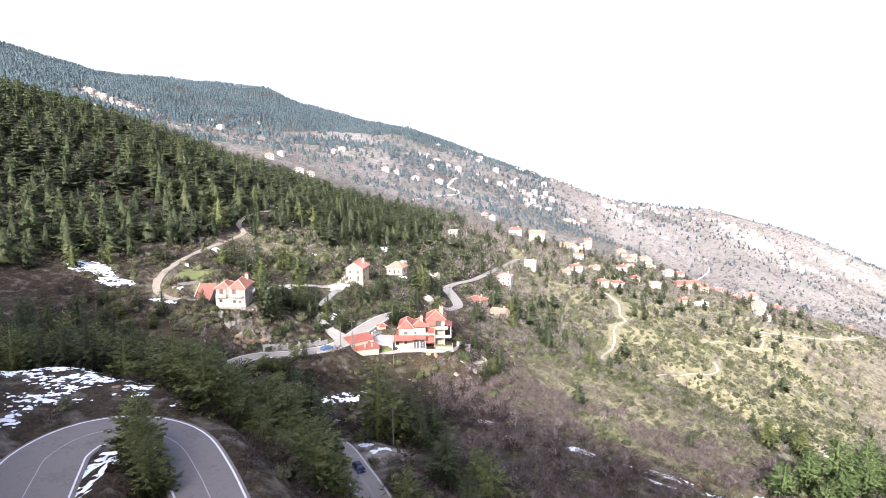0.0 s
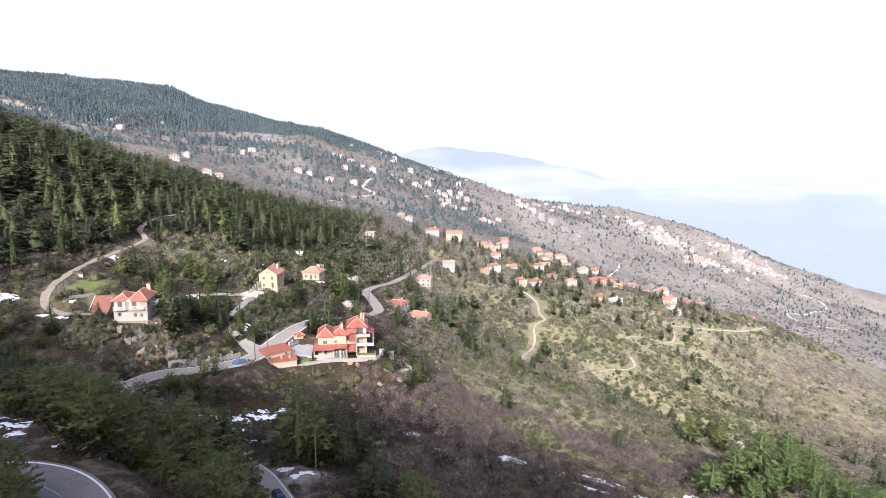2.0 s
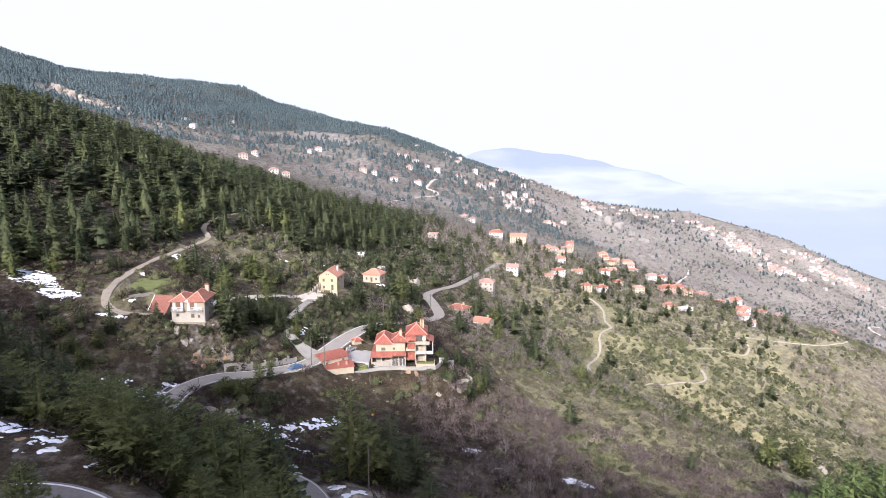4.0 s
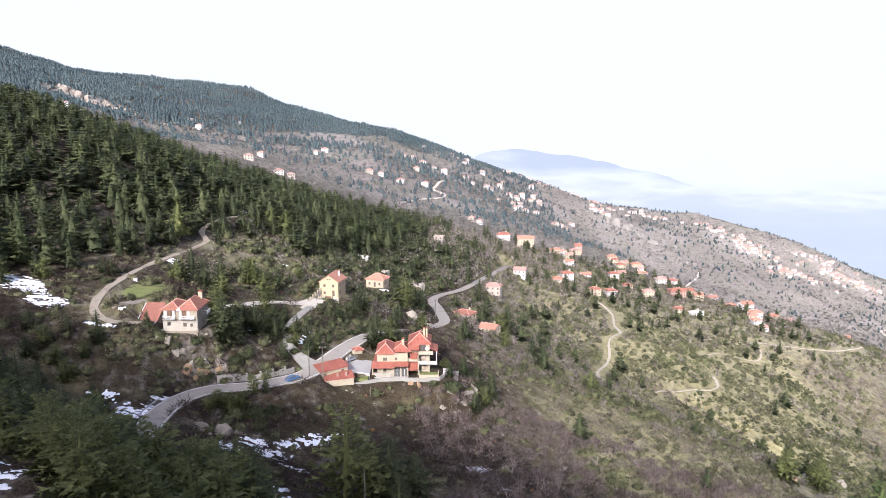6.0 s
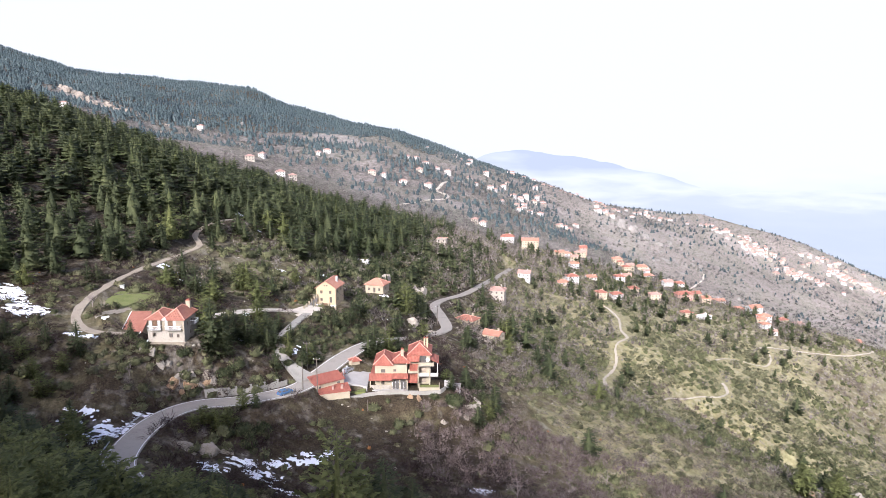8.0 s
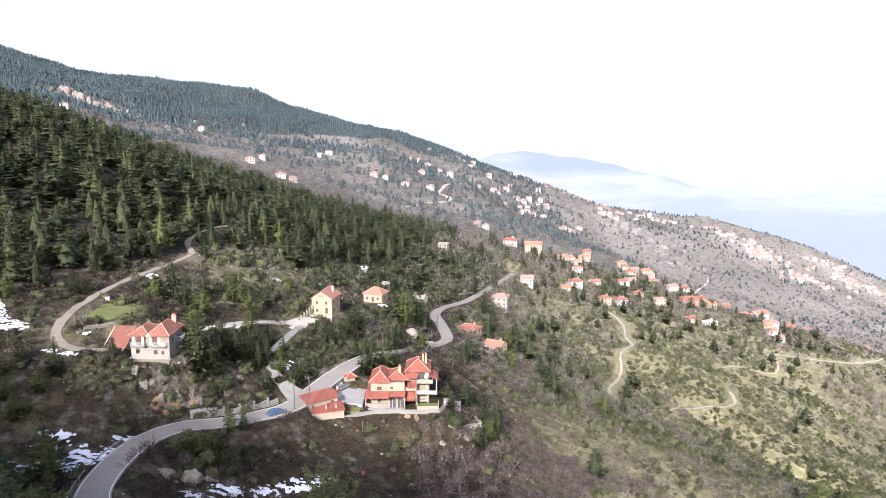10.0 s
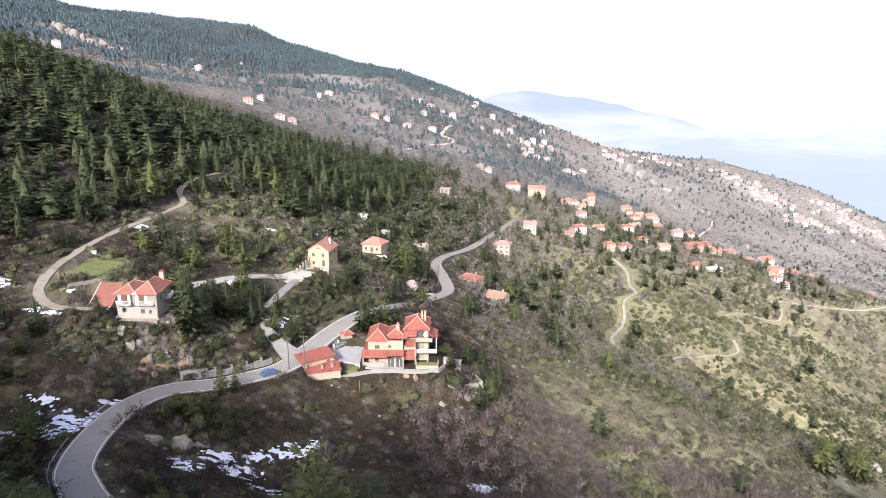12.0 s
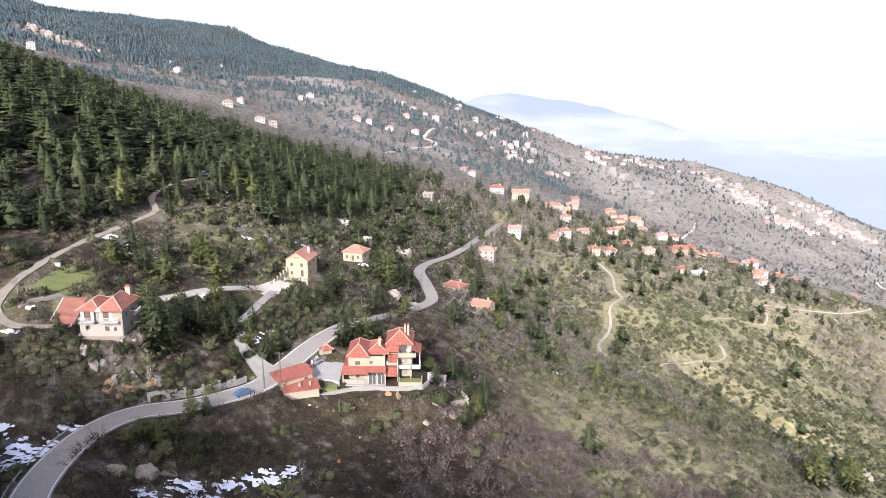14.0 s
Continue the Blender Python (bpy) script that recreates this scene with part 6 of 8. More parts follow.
MIX = random.Random(5)
VILLAGE = [  # x, y, turn, width, depth, storeys, wall, tile
    (70, 800, -8, 15, 11, 3, WHITE, RUST_TILE), (73, 830, 0, 8, 8, 2, WHITE, PALE_TILE), (92.6, 778, -6, 18, 11, 4, STUCCO, ORANGE_TILE), (124, 775, 10, 10, 8, 2, STUCCO, ORANGE_TILE),
    (166, 860, 0, 9, 8, 3, PALE_TILE, RUST_TILE), (133, 735, 15, 9, 7, 2, WHITE, ORANGE_TILE), (118, 660, 12, 11, 8, 2, WHITE, RUST_TILE), (104, 628, 10, 10, 8, 1, STONE, ORANGE_TILE),
    (66, 590, -12, 10, 9, 2, WHITE, PALE_TILE), (34, 455, -14, 10, 8, 2, STONE, PALE_TILE), (146, 712, 10, 10, 8, 1, WHITE, ORANGE_TILE), (205, 850, 0, 11, 9, 2, STUCCO, ORANGE_TILE),
    (238, 862, 5, 12, 9, 2, STUCCO, ORANGE_TILE), (228, 800, 8, 12, 8, 1, WHITE, ORANGE_TILE), (205, 805, 8, 9, 8, 2, STUCCO, RUST_TILE), (137, 622, 14, 8, 8, 2, STUCCO, RUST_TILE),
    (155, 640, 14, 10, 8, 2, WHITE, RUST_TILE), (205, 692, 5, 10, 8, 2, STUCCO, PALE_TILE), (240, 712, 5, 16, 10, 2, PALE_TILE, RUST_TILE), (262, 745, 10, 12, 9, 1, STUCCO, RUST_TILE),
    (288, 752, 12, 18, 9, 1, WHITE, ORANGE_TILE), (190, 715, 5, 9, 8, 1, STUCCO, RUST_TILE), (238, 760, 10, 10, 8, 2, WHITE, PALE_TILE), (310, 742, 10, 12, 9, 1, STUCCO, ORANGE_TILE),
    (219, 640, 10, 9, 7, 2, STUCCO, RUST_TILE), (239, 652, 20, 14, 7, 1, WHITE, WHITE), (300, 722, 10, 12, 9, 1, STONE, ORANGE_TILE), (308, 704, 15, 13, 10, 3, WHITE, ORANGE_TILE),
    (306, 676, 15, 11, 9, 2, WHITE, ORANGE_TILE), (330, 690, 15, 9, 8, 1, STUCCO, RUST_TILE), (352, 704, 20, 11, 8, 1, STONE, PALE_TILE), (404, 690, 15, 11, 8, 1, STUCCO, ORANGE_TILE),
    (11.6, 352, -35, 10, 7, 1, STUCCO, RUST_TILE), (22.5, 322, -30, 8, 6.5, 1, STUCCO, ORANGE_TILE), (182, 742, 5, 10, 8, 2, WHITE, RUST_TILE), (262, 712, 0, 9, 8, 2, STUCCO, ORANGE_TILE)]
VILLAGE += [  # the houses in between
    (204, 829, -17, 8, 7, 2, STUCCO, RUST_TILE), (215, 828, -4, 9, 7, 2, STUCCO, PALE_TILE), (367, 1316, 20, 11, 8, 2, STONE, RUST_TILE), (233, 823, -18, 8, 8, 2, WHITE, PALE_TILE), (198, 774, 7, 9, 7, 1, STUCCO, PALE_TILE),
    (242, 780, -9, 10, 7, 1, WHITE, ORANGE_TILE), (256, 777, 8, 11, 8, 2, WHITE, RUST_TILE), (456, 1255, 8, 9, 8, 2, STONE, ORANGE_TILE), (482, 1255, 11, 10, 8, 2, WHITE, PALE_TILE), (524, 1288, 9, 10, 8, 2, STUCCO, RUST_TILE),
    (551, 1271, 24, 9, 8, 2, WHITE, RUST_TILE), (159, 838, 25, 11, 8, 2, STUCCO, PALE_TILE), (133, 782, 12, 10, 7, 2, WHITE, ORANGE_TILE), (140, 771, -14, 8, 7, 2, STUCCO, PALE_TILE), (76, 864, 13, 9, 8, 1, STUCCO, PALE_TILE),
    (295, 649, 7, 8, 7, 2, WHITE, ORANGE_TILE), (297, 638, -5, 8, 7, 1, WHITE, PALE_TILE), (298, 663, -18, 8, 8, 2, STUCCO, ORANGE_TILE)]
COLOUR = {WHITE: "white", STUCCO: "cream", STONE: "stone", PALE_TILE: "pinkish"}
for x, y, turn, w, d, n, wall, tile in VILLAGE:
    simple_house(x, y, turn, w, d, n, wall, tile, f"{COLOUR[wall]} {('one', 'two', 'three', 'four')[n - 1]}-storey village house with a tiled roof", hip=MIX.random() < 0.65)
simple_house(-2, 549, -10, 7, 7, 2, STONE, STONE, "roofless grey stone tower house among trees", True, 0.4, False, group="ruined houses")
simple_house(-43.5, 386, -10, 6, 3, 1, WHITE, WHITE, "small white-roofed hut on the clearing", False, 0.5, False, group="huts", storey=1.0)


def ruin(x, y, turn, w, d, label):
    """Roofless stone walls with broken tops."""
    z = ground_at(x, y)
    r = thing("ruin", pose(x, y, z, 0, 0, turn), label, "ruin", "ruined houses")
    for k, (a, b, t, length) in enumerate(((-w / 2, -d / 2, 0, w), (w / 2, -d / 2, 90, d), (w / 2, d / 2, 180, w), (-w / 2, d / 2, 270, d))):
        g = Geo()
        n = 7
        cut = 0.5 if k % 2 else 0.0
        tops = [1.6 + 1.6 * MIX.random() + (1.2 if k % 2 and 2 <= i <= 4 else 0) for i in range(n + 1)]
        run = [cut + (length - 2 * cut) * i / n for i in range(n + 1)]
        g.v = [(s, e, zz) for e in (0, 0.5) for s, h in zip(run, tops) for zz in (-1.5, h)]
        m = 2 * (n + 1)
        for i in range(n):
            p = 2 * i
            g.f += [(p, p + 2, p + 3, p + 1), (p + 1 + m, p + 3 + m, p + 2 + m, p + m), (p + 1, p + 3, p + 3 + m, p + 1 + m)]
        g.f += [(0, 1, 1 + m, m), (2 * n + m, 2 * n + 1 + m, 2 * n + 1, 2 * n)]
        wall = part("wall", g, STONE, r)
        wall.matrix_local = pose(a, b, 0, 0, 0, t)


ruin(-33, 372, -12, 9, 6, "roofless grey stone ruin above the cottage")
ruin(-13.8, 398, -25, 7, 5, "roofless stone ruin with broken gables by the wood")
# the far villages
FAR_HOUSES = [(850, 1940, 75, 50, 40), (915, 1830, 95, 40, 32), (1110, 1950, 130, 50, 46), (1075, 2005, 90, 40, 12), (780, 1985, 60, 30, 8), (385, 1745, 30, 25, 6), (150, 1480, 160, 160, 26),
              (40, 1800, 120, 90, 8), (320, 1980, 220, 60, 34), (640, 2030, 200, 40, 20)]
far_shapes = []
for k in range(6):
    w, d, n = MIX.uniform(7.5, 12), MIX.uniform(6.5, 9), MIX.choice((1, 2, 2, 3))
    far_shapes.append((w, d, n, MIX.choice((WHITE, WHITE, STONE)), MIX.choice((RUST_TILE, PALE_TILE, PALE_TILE))))


def far_house(w, d, n, wall, tile):
    house = thing("house", Matrix(), f"pale {('one', 'two', 'three')[n - 1]}-storey house with a tiled roof in the far village", "house", "houses of the far villages")
    h = 2.9 * n
    holes = even_windows(w, n, 2.9, 3, 1.3, 1.5)
    part("wall", Geo().box(-w / 2, -d / 2 + 0.3, -4, w / 2, d / 2, h), wall, house)
    front = part("wall", wall_with_holes(w, h + 4, 0.3, [(a, b + 4, a + c, b + 4 + e) for a, b, c, e in holes]).moved(Matrix.Translation((-w / 2, -d / 2, -4))), wall, house)
    for a, b, c, e in holes:
        part("window", Geo().box(a - w / 2, -d / 2 + 0.2, b, a - w / 2 + c, -d / 2 + 0.28, b + e), GLASS, house)
    add_roof(house, w, d, h + 0.05, min(w, d) * 0.26, 0.5, tile, capped=False)
    return house


HAMLETS = [(-550, 1071), (-244, 915), (-238, 957), (-198, 877), (-180, 863), (-205, 1187), (-195, 1213), (-411, 1241), (-67, 1337), (-53, 1368), (-37, 1408), (-109, 1091), (-94, 1107), (-63, 1108), (-26, 1162), (-43, 1246),
           (25, 1744), (6, 1352), (50, 933), (40, 946), (371, 1733), (396, 1774), (435, 1858), (141, 1627), (140, 1476), (157, 1482), (105, 1321), (217, 1740), (253, 1858)]
far_models = [far_house(*s) for s in far_shapes]
spare = list(far_models)
for x, y in HAMLETS:
    m = pose(x, y, ground_at(x, y), 0, 0, MIX.uniform(-40, 30))
    if spare:
        spare.pop().matrix_world = m
    else:
        copy_thing(MIX.choice(far_models), m)
for cx, cy, rx, ry, count in FAR_HOUSES:
    for _ in range(count):
        x, y = cx + MIX.gauss(0, 0.5) * rx, cy + MIX.gauss(0, 0.5) * ry
        m = pose(x, y, ground_at(x, y), 0, 0, MIX.uniform(-60, 40))
        if spare:
            spare.pop().matrix_world = m
        else:
            copy_thing(MIX.choice(far_models), m)


# ---------------------------------------------------------------- the houses by the road
def slab(parent, name, x0, y0, z0, x1, y1, z1, mat, label=""):
    return part(name, Geo().box(x0, y0, z0, x1, y1, z1), mat, parent, label)


def balcony(house, x0, x1, y, depth, z, rail_mat=PALE_FRAME, solid=False):
    """A slab in front of a wall at y, with a railing of posts and rails round its open sides."""
    b = slab(house, "balcony", x0, y - depth, z - 0.18, x1, y - 0.004, z, CONCRETE)
    if solid:
        part("parapet", Geo().box(x0, y - depth, z + 0.003, x1, y - depth + 0.12, z + 0.95).box(x0, y - depth + 0.12, z + 0.003, x0 + 0.12, y - 0.02, z + 0.95).box(x1 - 0.12, y - depth + 0.12, z + 0.003, x1, y - 0.02, z + 0.95), rail_mat, b)
        return b
    g = Geo().box(x0, y - depth, z + 0.92, x1, y - depth + 0.06, z + 1.0)
    for k in range(max(2, int((x1 - x0) / 0.22)) + 1):
        x = x0 + (x1 - x0 - 0.04) * k / max(2, int((x1 - x0) / 0.22))
        g.box(x, y - depth + 0.01, z, x + 0.04, y - depth + 0.05, z + 0.92)
    for x in (x0, x1 - 0.06):
        g.box(x, y - depth + 0.06, z + 0.92, x + 0.06, y - 0.02, z + 1.0)
    part("railing", g, rail_mat, b)
    return b


def lean_to(house, x0, y0, x1, y1, low, high, side, mat=TILE, name="lower_roof"):
    """A single-pitch roof over a rectangle: low along the given side (south, west or east), high opposite."""
    z = {"south": (low, low, high, high), "west": (low, high, high, low), "east": (high, low, low, high)}[side]
    top = [(x0, y0, z[0]), (x1, y0, z[1]), (x1, y1, z[2]), (x0, y1, z[3])]
    g = Geo().add(top + [(a, b, c - 0.16) for a, b, c in top], [(0, 1, 2, 3), (7, 6, 5, 4), (0, 4, 5, 1), (1, 5, 6, 2), (2, 6, 7, 3), (3, 7, 4, 0)])
    return part(name, g, mat, house)


def chimney(house, x, y, z0, z1, size=0.6, mat=STUCCO):
    c = slab(house, "chimney", x, y, z0, x + size, y + size, z1, mat)
    part("cap", Geo().box(x - 0.08, y - 0.08, z1 + 0.003, x + size + 0.08, y + size + 0.08, z1 + 0.12).box(x + 0.1, y + 0.1, z1 + 0.12, x + size - 0.1, y + size - 0.1, z1 + 0.35), TILE, c)
    return c


def stone_house():
    """The two-storey stone and plaster house on the bank above the road."""
    h = thing("house", pose(-71.6, 185, 42.4, 0, 0, 0), "two-storey cream house with stone gable walls and red hipped roofs", "house")
    door, win = (1.2, 2.1), (0.95, 1.1)
    # right block and left block, seen from the road
    right = [(1.1, 1.0 + 0.6, *win), (0.9, 3.45 + 0.6, *door), (3.0, 1.0 + 0.6, 0.7, 0.9)]
    left = [(1.2, 1.2 + 0.6, *win), (1.3, 3.45 + 0.6, *door)]
    side = [(2.0, 4.3, 0.8, 1.0), (5.2, 4.2, 0.8, 1.0), (4.0, 1.5, 0.8, 1.0)]
    add_walls(h, 4.9, 9.0, -0.6, 6.3, TAN_STUCCO, [right, [], [], []], (2.2, 4.5))
    add_walls(h, 4.4, 7.6, -0.6, 6.3, TAN_STUCCO, [left, [], [], side[:1]], (-2.453, 4.4))
    # stone facing on the right-hand wall
    wall = part("stone_facing", wall_with_holes(9.0, 6.3, 0.12, [(a, b, a + c, b + e) for a, b, c, e in side]), STONE, h)
    wall.matrix_local = pose(4.655 + 0.115, 0.0, -0.6, 0, 0, 90)
    for a, b, c, e in side:
        add_window(wall, a, b, c, e)
    for x0, w, holes in ((-4.65, 4.39, [(1.2, 1.8, 2.15, 2.9)]), (-0.25, 4.9, [(1.1, 1.6, 2.05, 2.7), (3.0, 1.6, 3.7, 2.5)])):
        low = part("stone_base", wall_with_holes(w, 3.3, 0.1, holes), STONE, h)
        low.matrix_local = pose(x0, -0.104, -0.6)
    add_roof(h, 4.9, 9.0, 5.8, 2.4, 0.55, RUST_TILE, True, (2.2, 4.5))
    add_roof(h, 4.4, 7.6, 5.75, 1.7, 0.5, RUST_TILE, True, (-2.6, 4.2))
    part("gablet", Geo().add([(-0.75, -0.6, 5.72), (0.55, -0.6, 5.72), (-0.1, -0.6, 6.35), (-0.1, 1.6, 6.5)], [(0, 1, 2), (1, 3, 2), (0, 2, 3), (0, 3, 1)]), PALE_FRAME, h)
    balcony(h, -4.4, -1.0, 0.0, 1.1, 3.3)
    balcony(h, 0.2, 4.2, 0.0, 1.1, 3.3)
    # brown balcony doors between white-painted panels, and closed shutters below
    for x, wide in ((-4.653 + 1.3, 1.2), (-0.25 + 0.9, 1.2)):
        for leaf in (0.09, wide / 2 + 0.01):
            part("door_leaf", Geo().box(x + leaf, 0.02, 3.55, x + leaf + wide / 2 - 0.1, 0.048, 5.47), DARK_WOOD, h, "brown wooden balcony door")
        for side_x in (x - 0.82, x + wide + 0.12):
            part("plaster_panel", Geo().box(side_x, -0.03, 3.34, side_x + 0.7, -0.003, 5.5), WHITE, h, "white plaster panel beside the balcony door")
    b = balcony(h, 0, 3.0, 0.0, 1.2, 3.3)
    b.matrix_local = pose(4.8, 4.4, 0, 0, 0, 90)
    chimney(h, 2.8, 7.4, 6.2, 8.9, 1.1)
    part("terrace", Geo().box(-6.0, -1.9, -1.6, 5.2, -0.14, -0.2), TAN_STUCCO, h)
    shed = thing("shed", pose(-81.8, 191.5, 42.9, 0, 0, 6), "low shed with a rust-red tiled roof beside the stone house", "shed")
    part("wall", Geo().add([(-2.3, -4.5, -1.2), (2.3, -4.5, -1.2), (2.3, 4.5, -1.2), (-2.3, 4.5, -1.2), (-2.3, -4.5, 1.3), (2.3, -4.5, 1.3), (2.3, 4.5, 4.0), (-2.3, 4.5, 4.0)], [(3, 2, 1, 0), (4, 5, 6, 7), (0, 1, 5, 4), (1, 2, 6, 5), (2, 3, 7, 6), (3, 0, 4, 7)]), STUCCO, shed)
    lean_to(shed, -2.7, -4.9, 2.7, 4.9, 1.4, 4.4, "south", RUST_TILE, "roof")
    part("bargeboard", Geo().add([(-2.85, -4.98, 1.15), (-2.71, -4.98, 1.15), (-2.71, 4.98, 4.2), (-2.85, 4.98, 4.2), (-2.85, -4.98, 1.42), (-2.71, -4.98, 1.42), (-2.71, 4.98, 4.47), (-2.85, 4.98, 4.47)], [(3, 2, 1, 0), (4, 5, 6, 7), (0, 1, 5, 4), (1, 2, 6, 5), (2, 3, 7, 6), (3, 0, 4, 7)]), PALE_FRAME, shed)


def yellow_house():
    h = thing("house", pose(-42.2, 266.2, 32.0, 0, 0, -11), "three-storey yellow house with an orange gabled roof", "house")
    front = [(1.5, 1.1, 0.9, 1.1), (5.0, 0.6, 0.95, 2.1), (1.5, 3.9, 0.9, 1.1), (4.9, 3.9, 0.9, 1.1)]
    add_walls(h, 7.4, 8.6, -0.5, 6.4, YELLOW, [[(a, b + 0.5, c, e) for a, b, c, e in front], [(2, 4.4, 0.9, 1.1), (5.5, 4.4, 0.9, 1.1), (2, 1.6, 0.9, 1.1)], [], []])
    gable = Geo().add([(-3.7, -4.3, 5.902), (3.7, -4.3, 5.902), (0, -4.3, 8.6), (-3.7, -4.0, 5.902), (3.7, -4.0, 5.902), (0, -4.0, 8.6)], [(0, 1, 2), (5, 4, 3), (0, 2, 5, 3), (2, 1, 4, 5), (1, 0, 3, 4)])
    g = part("gable", gable, YELLOW, h)
    for x in (-0.75, 0.15):
        part("vent_window", Geo().box(x, -4.36, 6.6, x + 0.5, -4.303, 7.1), GLASS, g)
    add_roof(h, 7.4, 8.6, 5.95, 2.75, 0.5, ORANGE_TILE, False)
    chimney(h, 1.8, 1.2, 6.5, 9.3, 0.7, WHITE)
    b = part("terrace", Geo().box(-5.2, -7.6, -1.8, 4.2, -4.32, -0.2), CONCRETE, h)
    part("terrace_wall", Geo().box(-5.4, -7.8, -1.8, -5.2, -4.4, 0.7).box(-5.2, -7.8, -1.8, 4.2, -7.6, 0.5), STUCCO, h)
    # stepped boundary wall with pillars down to the drive
    fence = thing("garden_wall", pose(-47.4, 256.5, 33.6, 0, 0, 78), "stepped white garden wall with capped pillars and dark railings", "garden wall")
    for k in range(6):
        x = -7 + 2.4 * k
        z = 0.25 * k - 0.8
        part("pillar", Geo().box(x, -0.25, z - 1.2, x + 0.5, 0.25, z + 1.5).box(x - 0.06, -0.31, z + 1.503, x + 0.56, 0.31, z + 1.62), STUCCO, fence)
        part("panel", Geo().box(x + 0.5, -0.12, z - 1.2, x + 2.4, 0.12, z + 0.6), WHITE, fence)
        part("railing", Geo().box(x + 0.5, -0.03, z + 1.25, x + 2.4, 0.03, z + 1.32).box(x + 1.0, -0.02, z + 0.603, x + 1.05, 0.02, z + 1.25).box(x + 1.7, -0.02, z + 0.603, x + 1.75, 0.02, z + 1.25), DARK_WOOD, fence)
    gate = thing("garden_wall", pose(-42.5, 256.3, 32.6, 0, 0, -16), "white garden wall with pillars in front of the yellow house", "garden wall")
    for k in range(4):
        x = -4 + 2.6 * k
        part("pillar", Geo().box(x, -0.25, -1.4, x + 0.5, 0.25, 1.4), STUCCO, gate)
        if k < 3 and k != 1:
            part("panel", Geo().box(x + 0.5, -0.12, -1.4, x + 2.6, 0.12, 0.7), WHITE, gate)
    part("gate_panel", Geo().box(-0.9, -0.05, -0.3, 1.2, 0.05, 1.2), DARK_WOOD, gate)


def cream_cottage():
    h = thing("house", pose(-28.8, 309.6, 25.2, 0, 0, -18), "cream cottage with an orange hipped roof above the bend", "cottage")
    add_walls(h, 8.2, 6.6, -0.8, 4.2, STUCCO, [[(1.2, 1.8, 0.9, 1.1), (3.6, 0.9, 1.0, 2.1), (5.9, 1.8, 0.9, 1.1)], [(2.6, 1.8, 0.9, 1.1)], [], []])
    add_roof(h, 8.2, 6.6, 3.45, 2.3, 0.5, ORANGE_TILE)


def red_villa():
    """The stepped villa below the road with its red roofs, its court and the small buildings along it."""
    z = 22.9
    h = thing("house", pose(0, 0, 0), "large cream stepped villa with bright red hipped roofs and balconies", "villa")
    # left wing
    add_walls(h, 9.2, 9.0, z - 1.0, 7.6, STUCCO, [[(1.6, 1.9, 1.1, 1.2), (1.7, 5.3, 1.3, 1.0), (5.4, 1.2, 1.6, 2.0), (7.2, 1.2, 1.6, 2.0), (5.3, 5.6, 0.8, 0.7)], [], [], [(3, 2, 1, 1.2), (6, 5, 1, 1.2)]], (-15.1, 207.7))
    add_roof(h, 4.9, 9.0, 29.55, 2.4, 0.5, TILE, True, (-17.3, 207.7))
    add_roof(h, 5.2, 7.4, 29.5, 1.9, 0.45, TILE, True, (-12.6, 208.9))
    slab(h, "wall", -14.9, 203.0, 26.1, -14.7, 203.19, 29.4, STUCCO)
    lean_to(h, -21.3, 200.4, -14.6, 203.1, 25.9, 27.0, "south")
    lean_to(h, -21.3, 203.1, -19.75, 211.8, 25.9, 26.9, "west")
    lean_to(h, -14.55, 201.0, -10.2, 203.15, 26.2, 27.0, "south")
    for x in (-21.0, -18.0, -14.9, -12.6, -10.5):
        slab(h, "post", x, 200.75, z - 0.6, x + 0.28, 201.03, 25.75, STUCCO)
    slab(h, "porch", -21.2, 200.5, z - 0.9, -10.2, 203.16, z + 0.05, PAVING)
    # stone infill and glazed doors under the porch roof
    slab(h, "porch_wall", -20.7, 201.1, z + 0.053, -15.0, 201.35, z + 1.25, STONE)
    for x in (-14.55, -12.3):
        glazed = slab(h, "porch_door", x, 201.15, z + 0.053, x + 1.9, 201.2, z + 2.35, GLASS)
        for u in (0.0, 0.92, 1.84):
            slab(glazed, "mullion", x + u, 201.08, z + 0.053, x + u + 0.06, 201.147, z + 2.35, PALE_FRAME)
    # lowered blinds on the tower
    for x0, x1, z0, z1 in ((-7.45, -5.15, 23.15, 25.1), (-7.25, -5.15, 26.15, 28.0), (-9.55, -8.35, 26.35, 27.8)):
        blind = slab(h, "blind", x0, 206.83, z0, x1, 206.845, z1, SHUTTER)
        slab(blind, "blind_box", x0, 206.81, z1 - 0.18, x1, 206.828, z1, PALE_FRAME)
    # tower
    add_walls(h, 6.2, 8.2, z - 1.0, 9.4, STUCCO, [[(2.6, 1.2, 2.4, 2.1), (2.8, 4.2, 2.2, 2.0), (0.5, 4.4, 1.3, 1.6), (0.6, 7.2, 1.2, 1.2), (2.9, 7.1, 2.2, 2.0)], [(2, 4.3, 1.2, 1.4), (5, 7, 1.2, 1.4)], [], []], (-7.0, 210.9))
    add_roof(h, 6.2, 8.2, 31.4, 2.6, 0.5, TILE, True, (-7.0, 210.9))
    lean_to(h, -10.5, 205.0, -7.0, 206.7, 30.0, 31.0, "south")
    lean_to(h, -3.9, 205.6, -1.4, 212.0, 29.3, 30.4, "east")
    slab(h, "post", -1.9, 205.8, 25.8, -1.65, 206.05, 29.2, WHITE)
    slab(h, "post", -4.2, 203.3, 22.6, -3.9, 203.6, 28.6, STUCCO)
    balcony(h, -7.2, -1.6, 206.8, 2.6, 25.75, WHITE, True)
    balcony(h, -7.2, -2.8, 206.8, 2.0, 28.65, STUCCO, True)
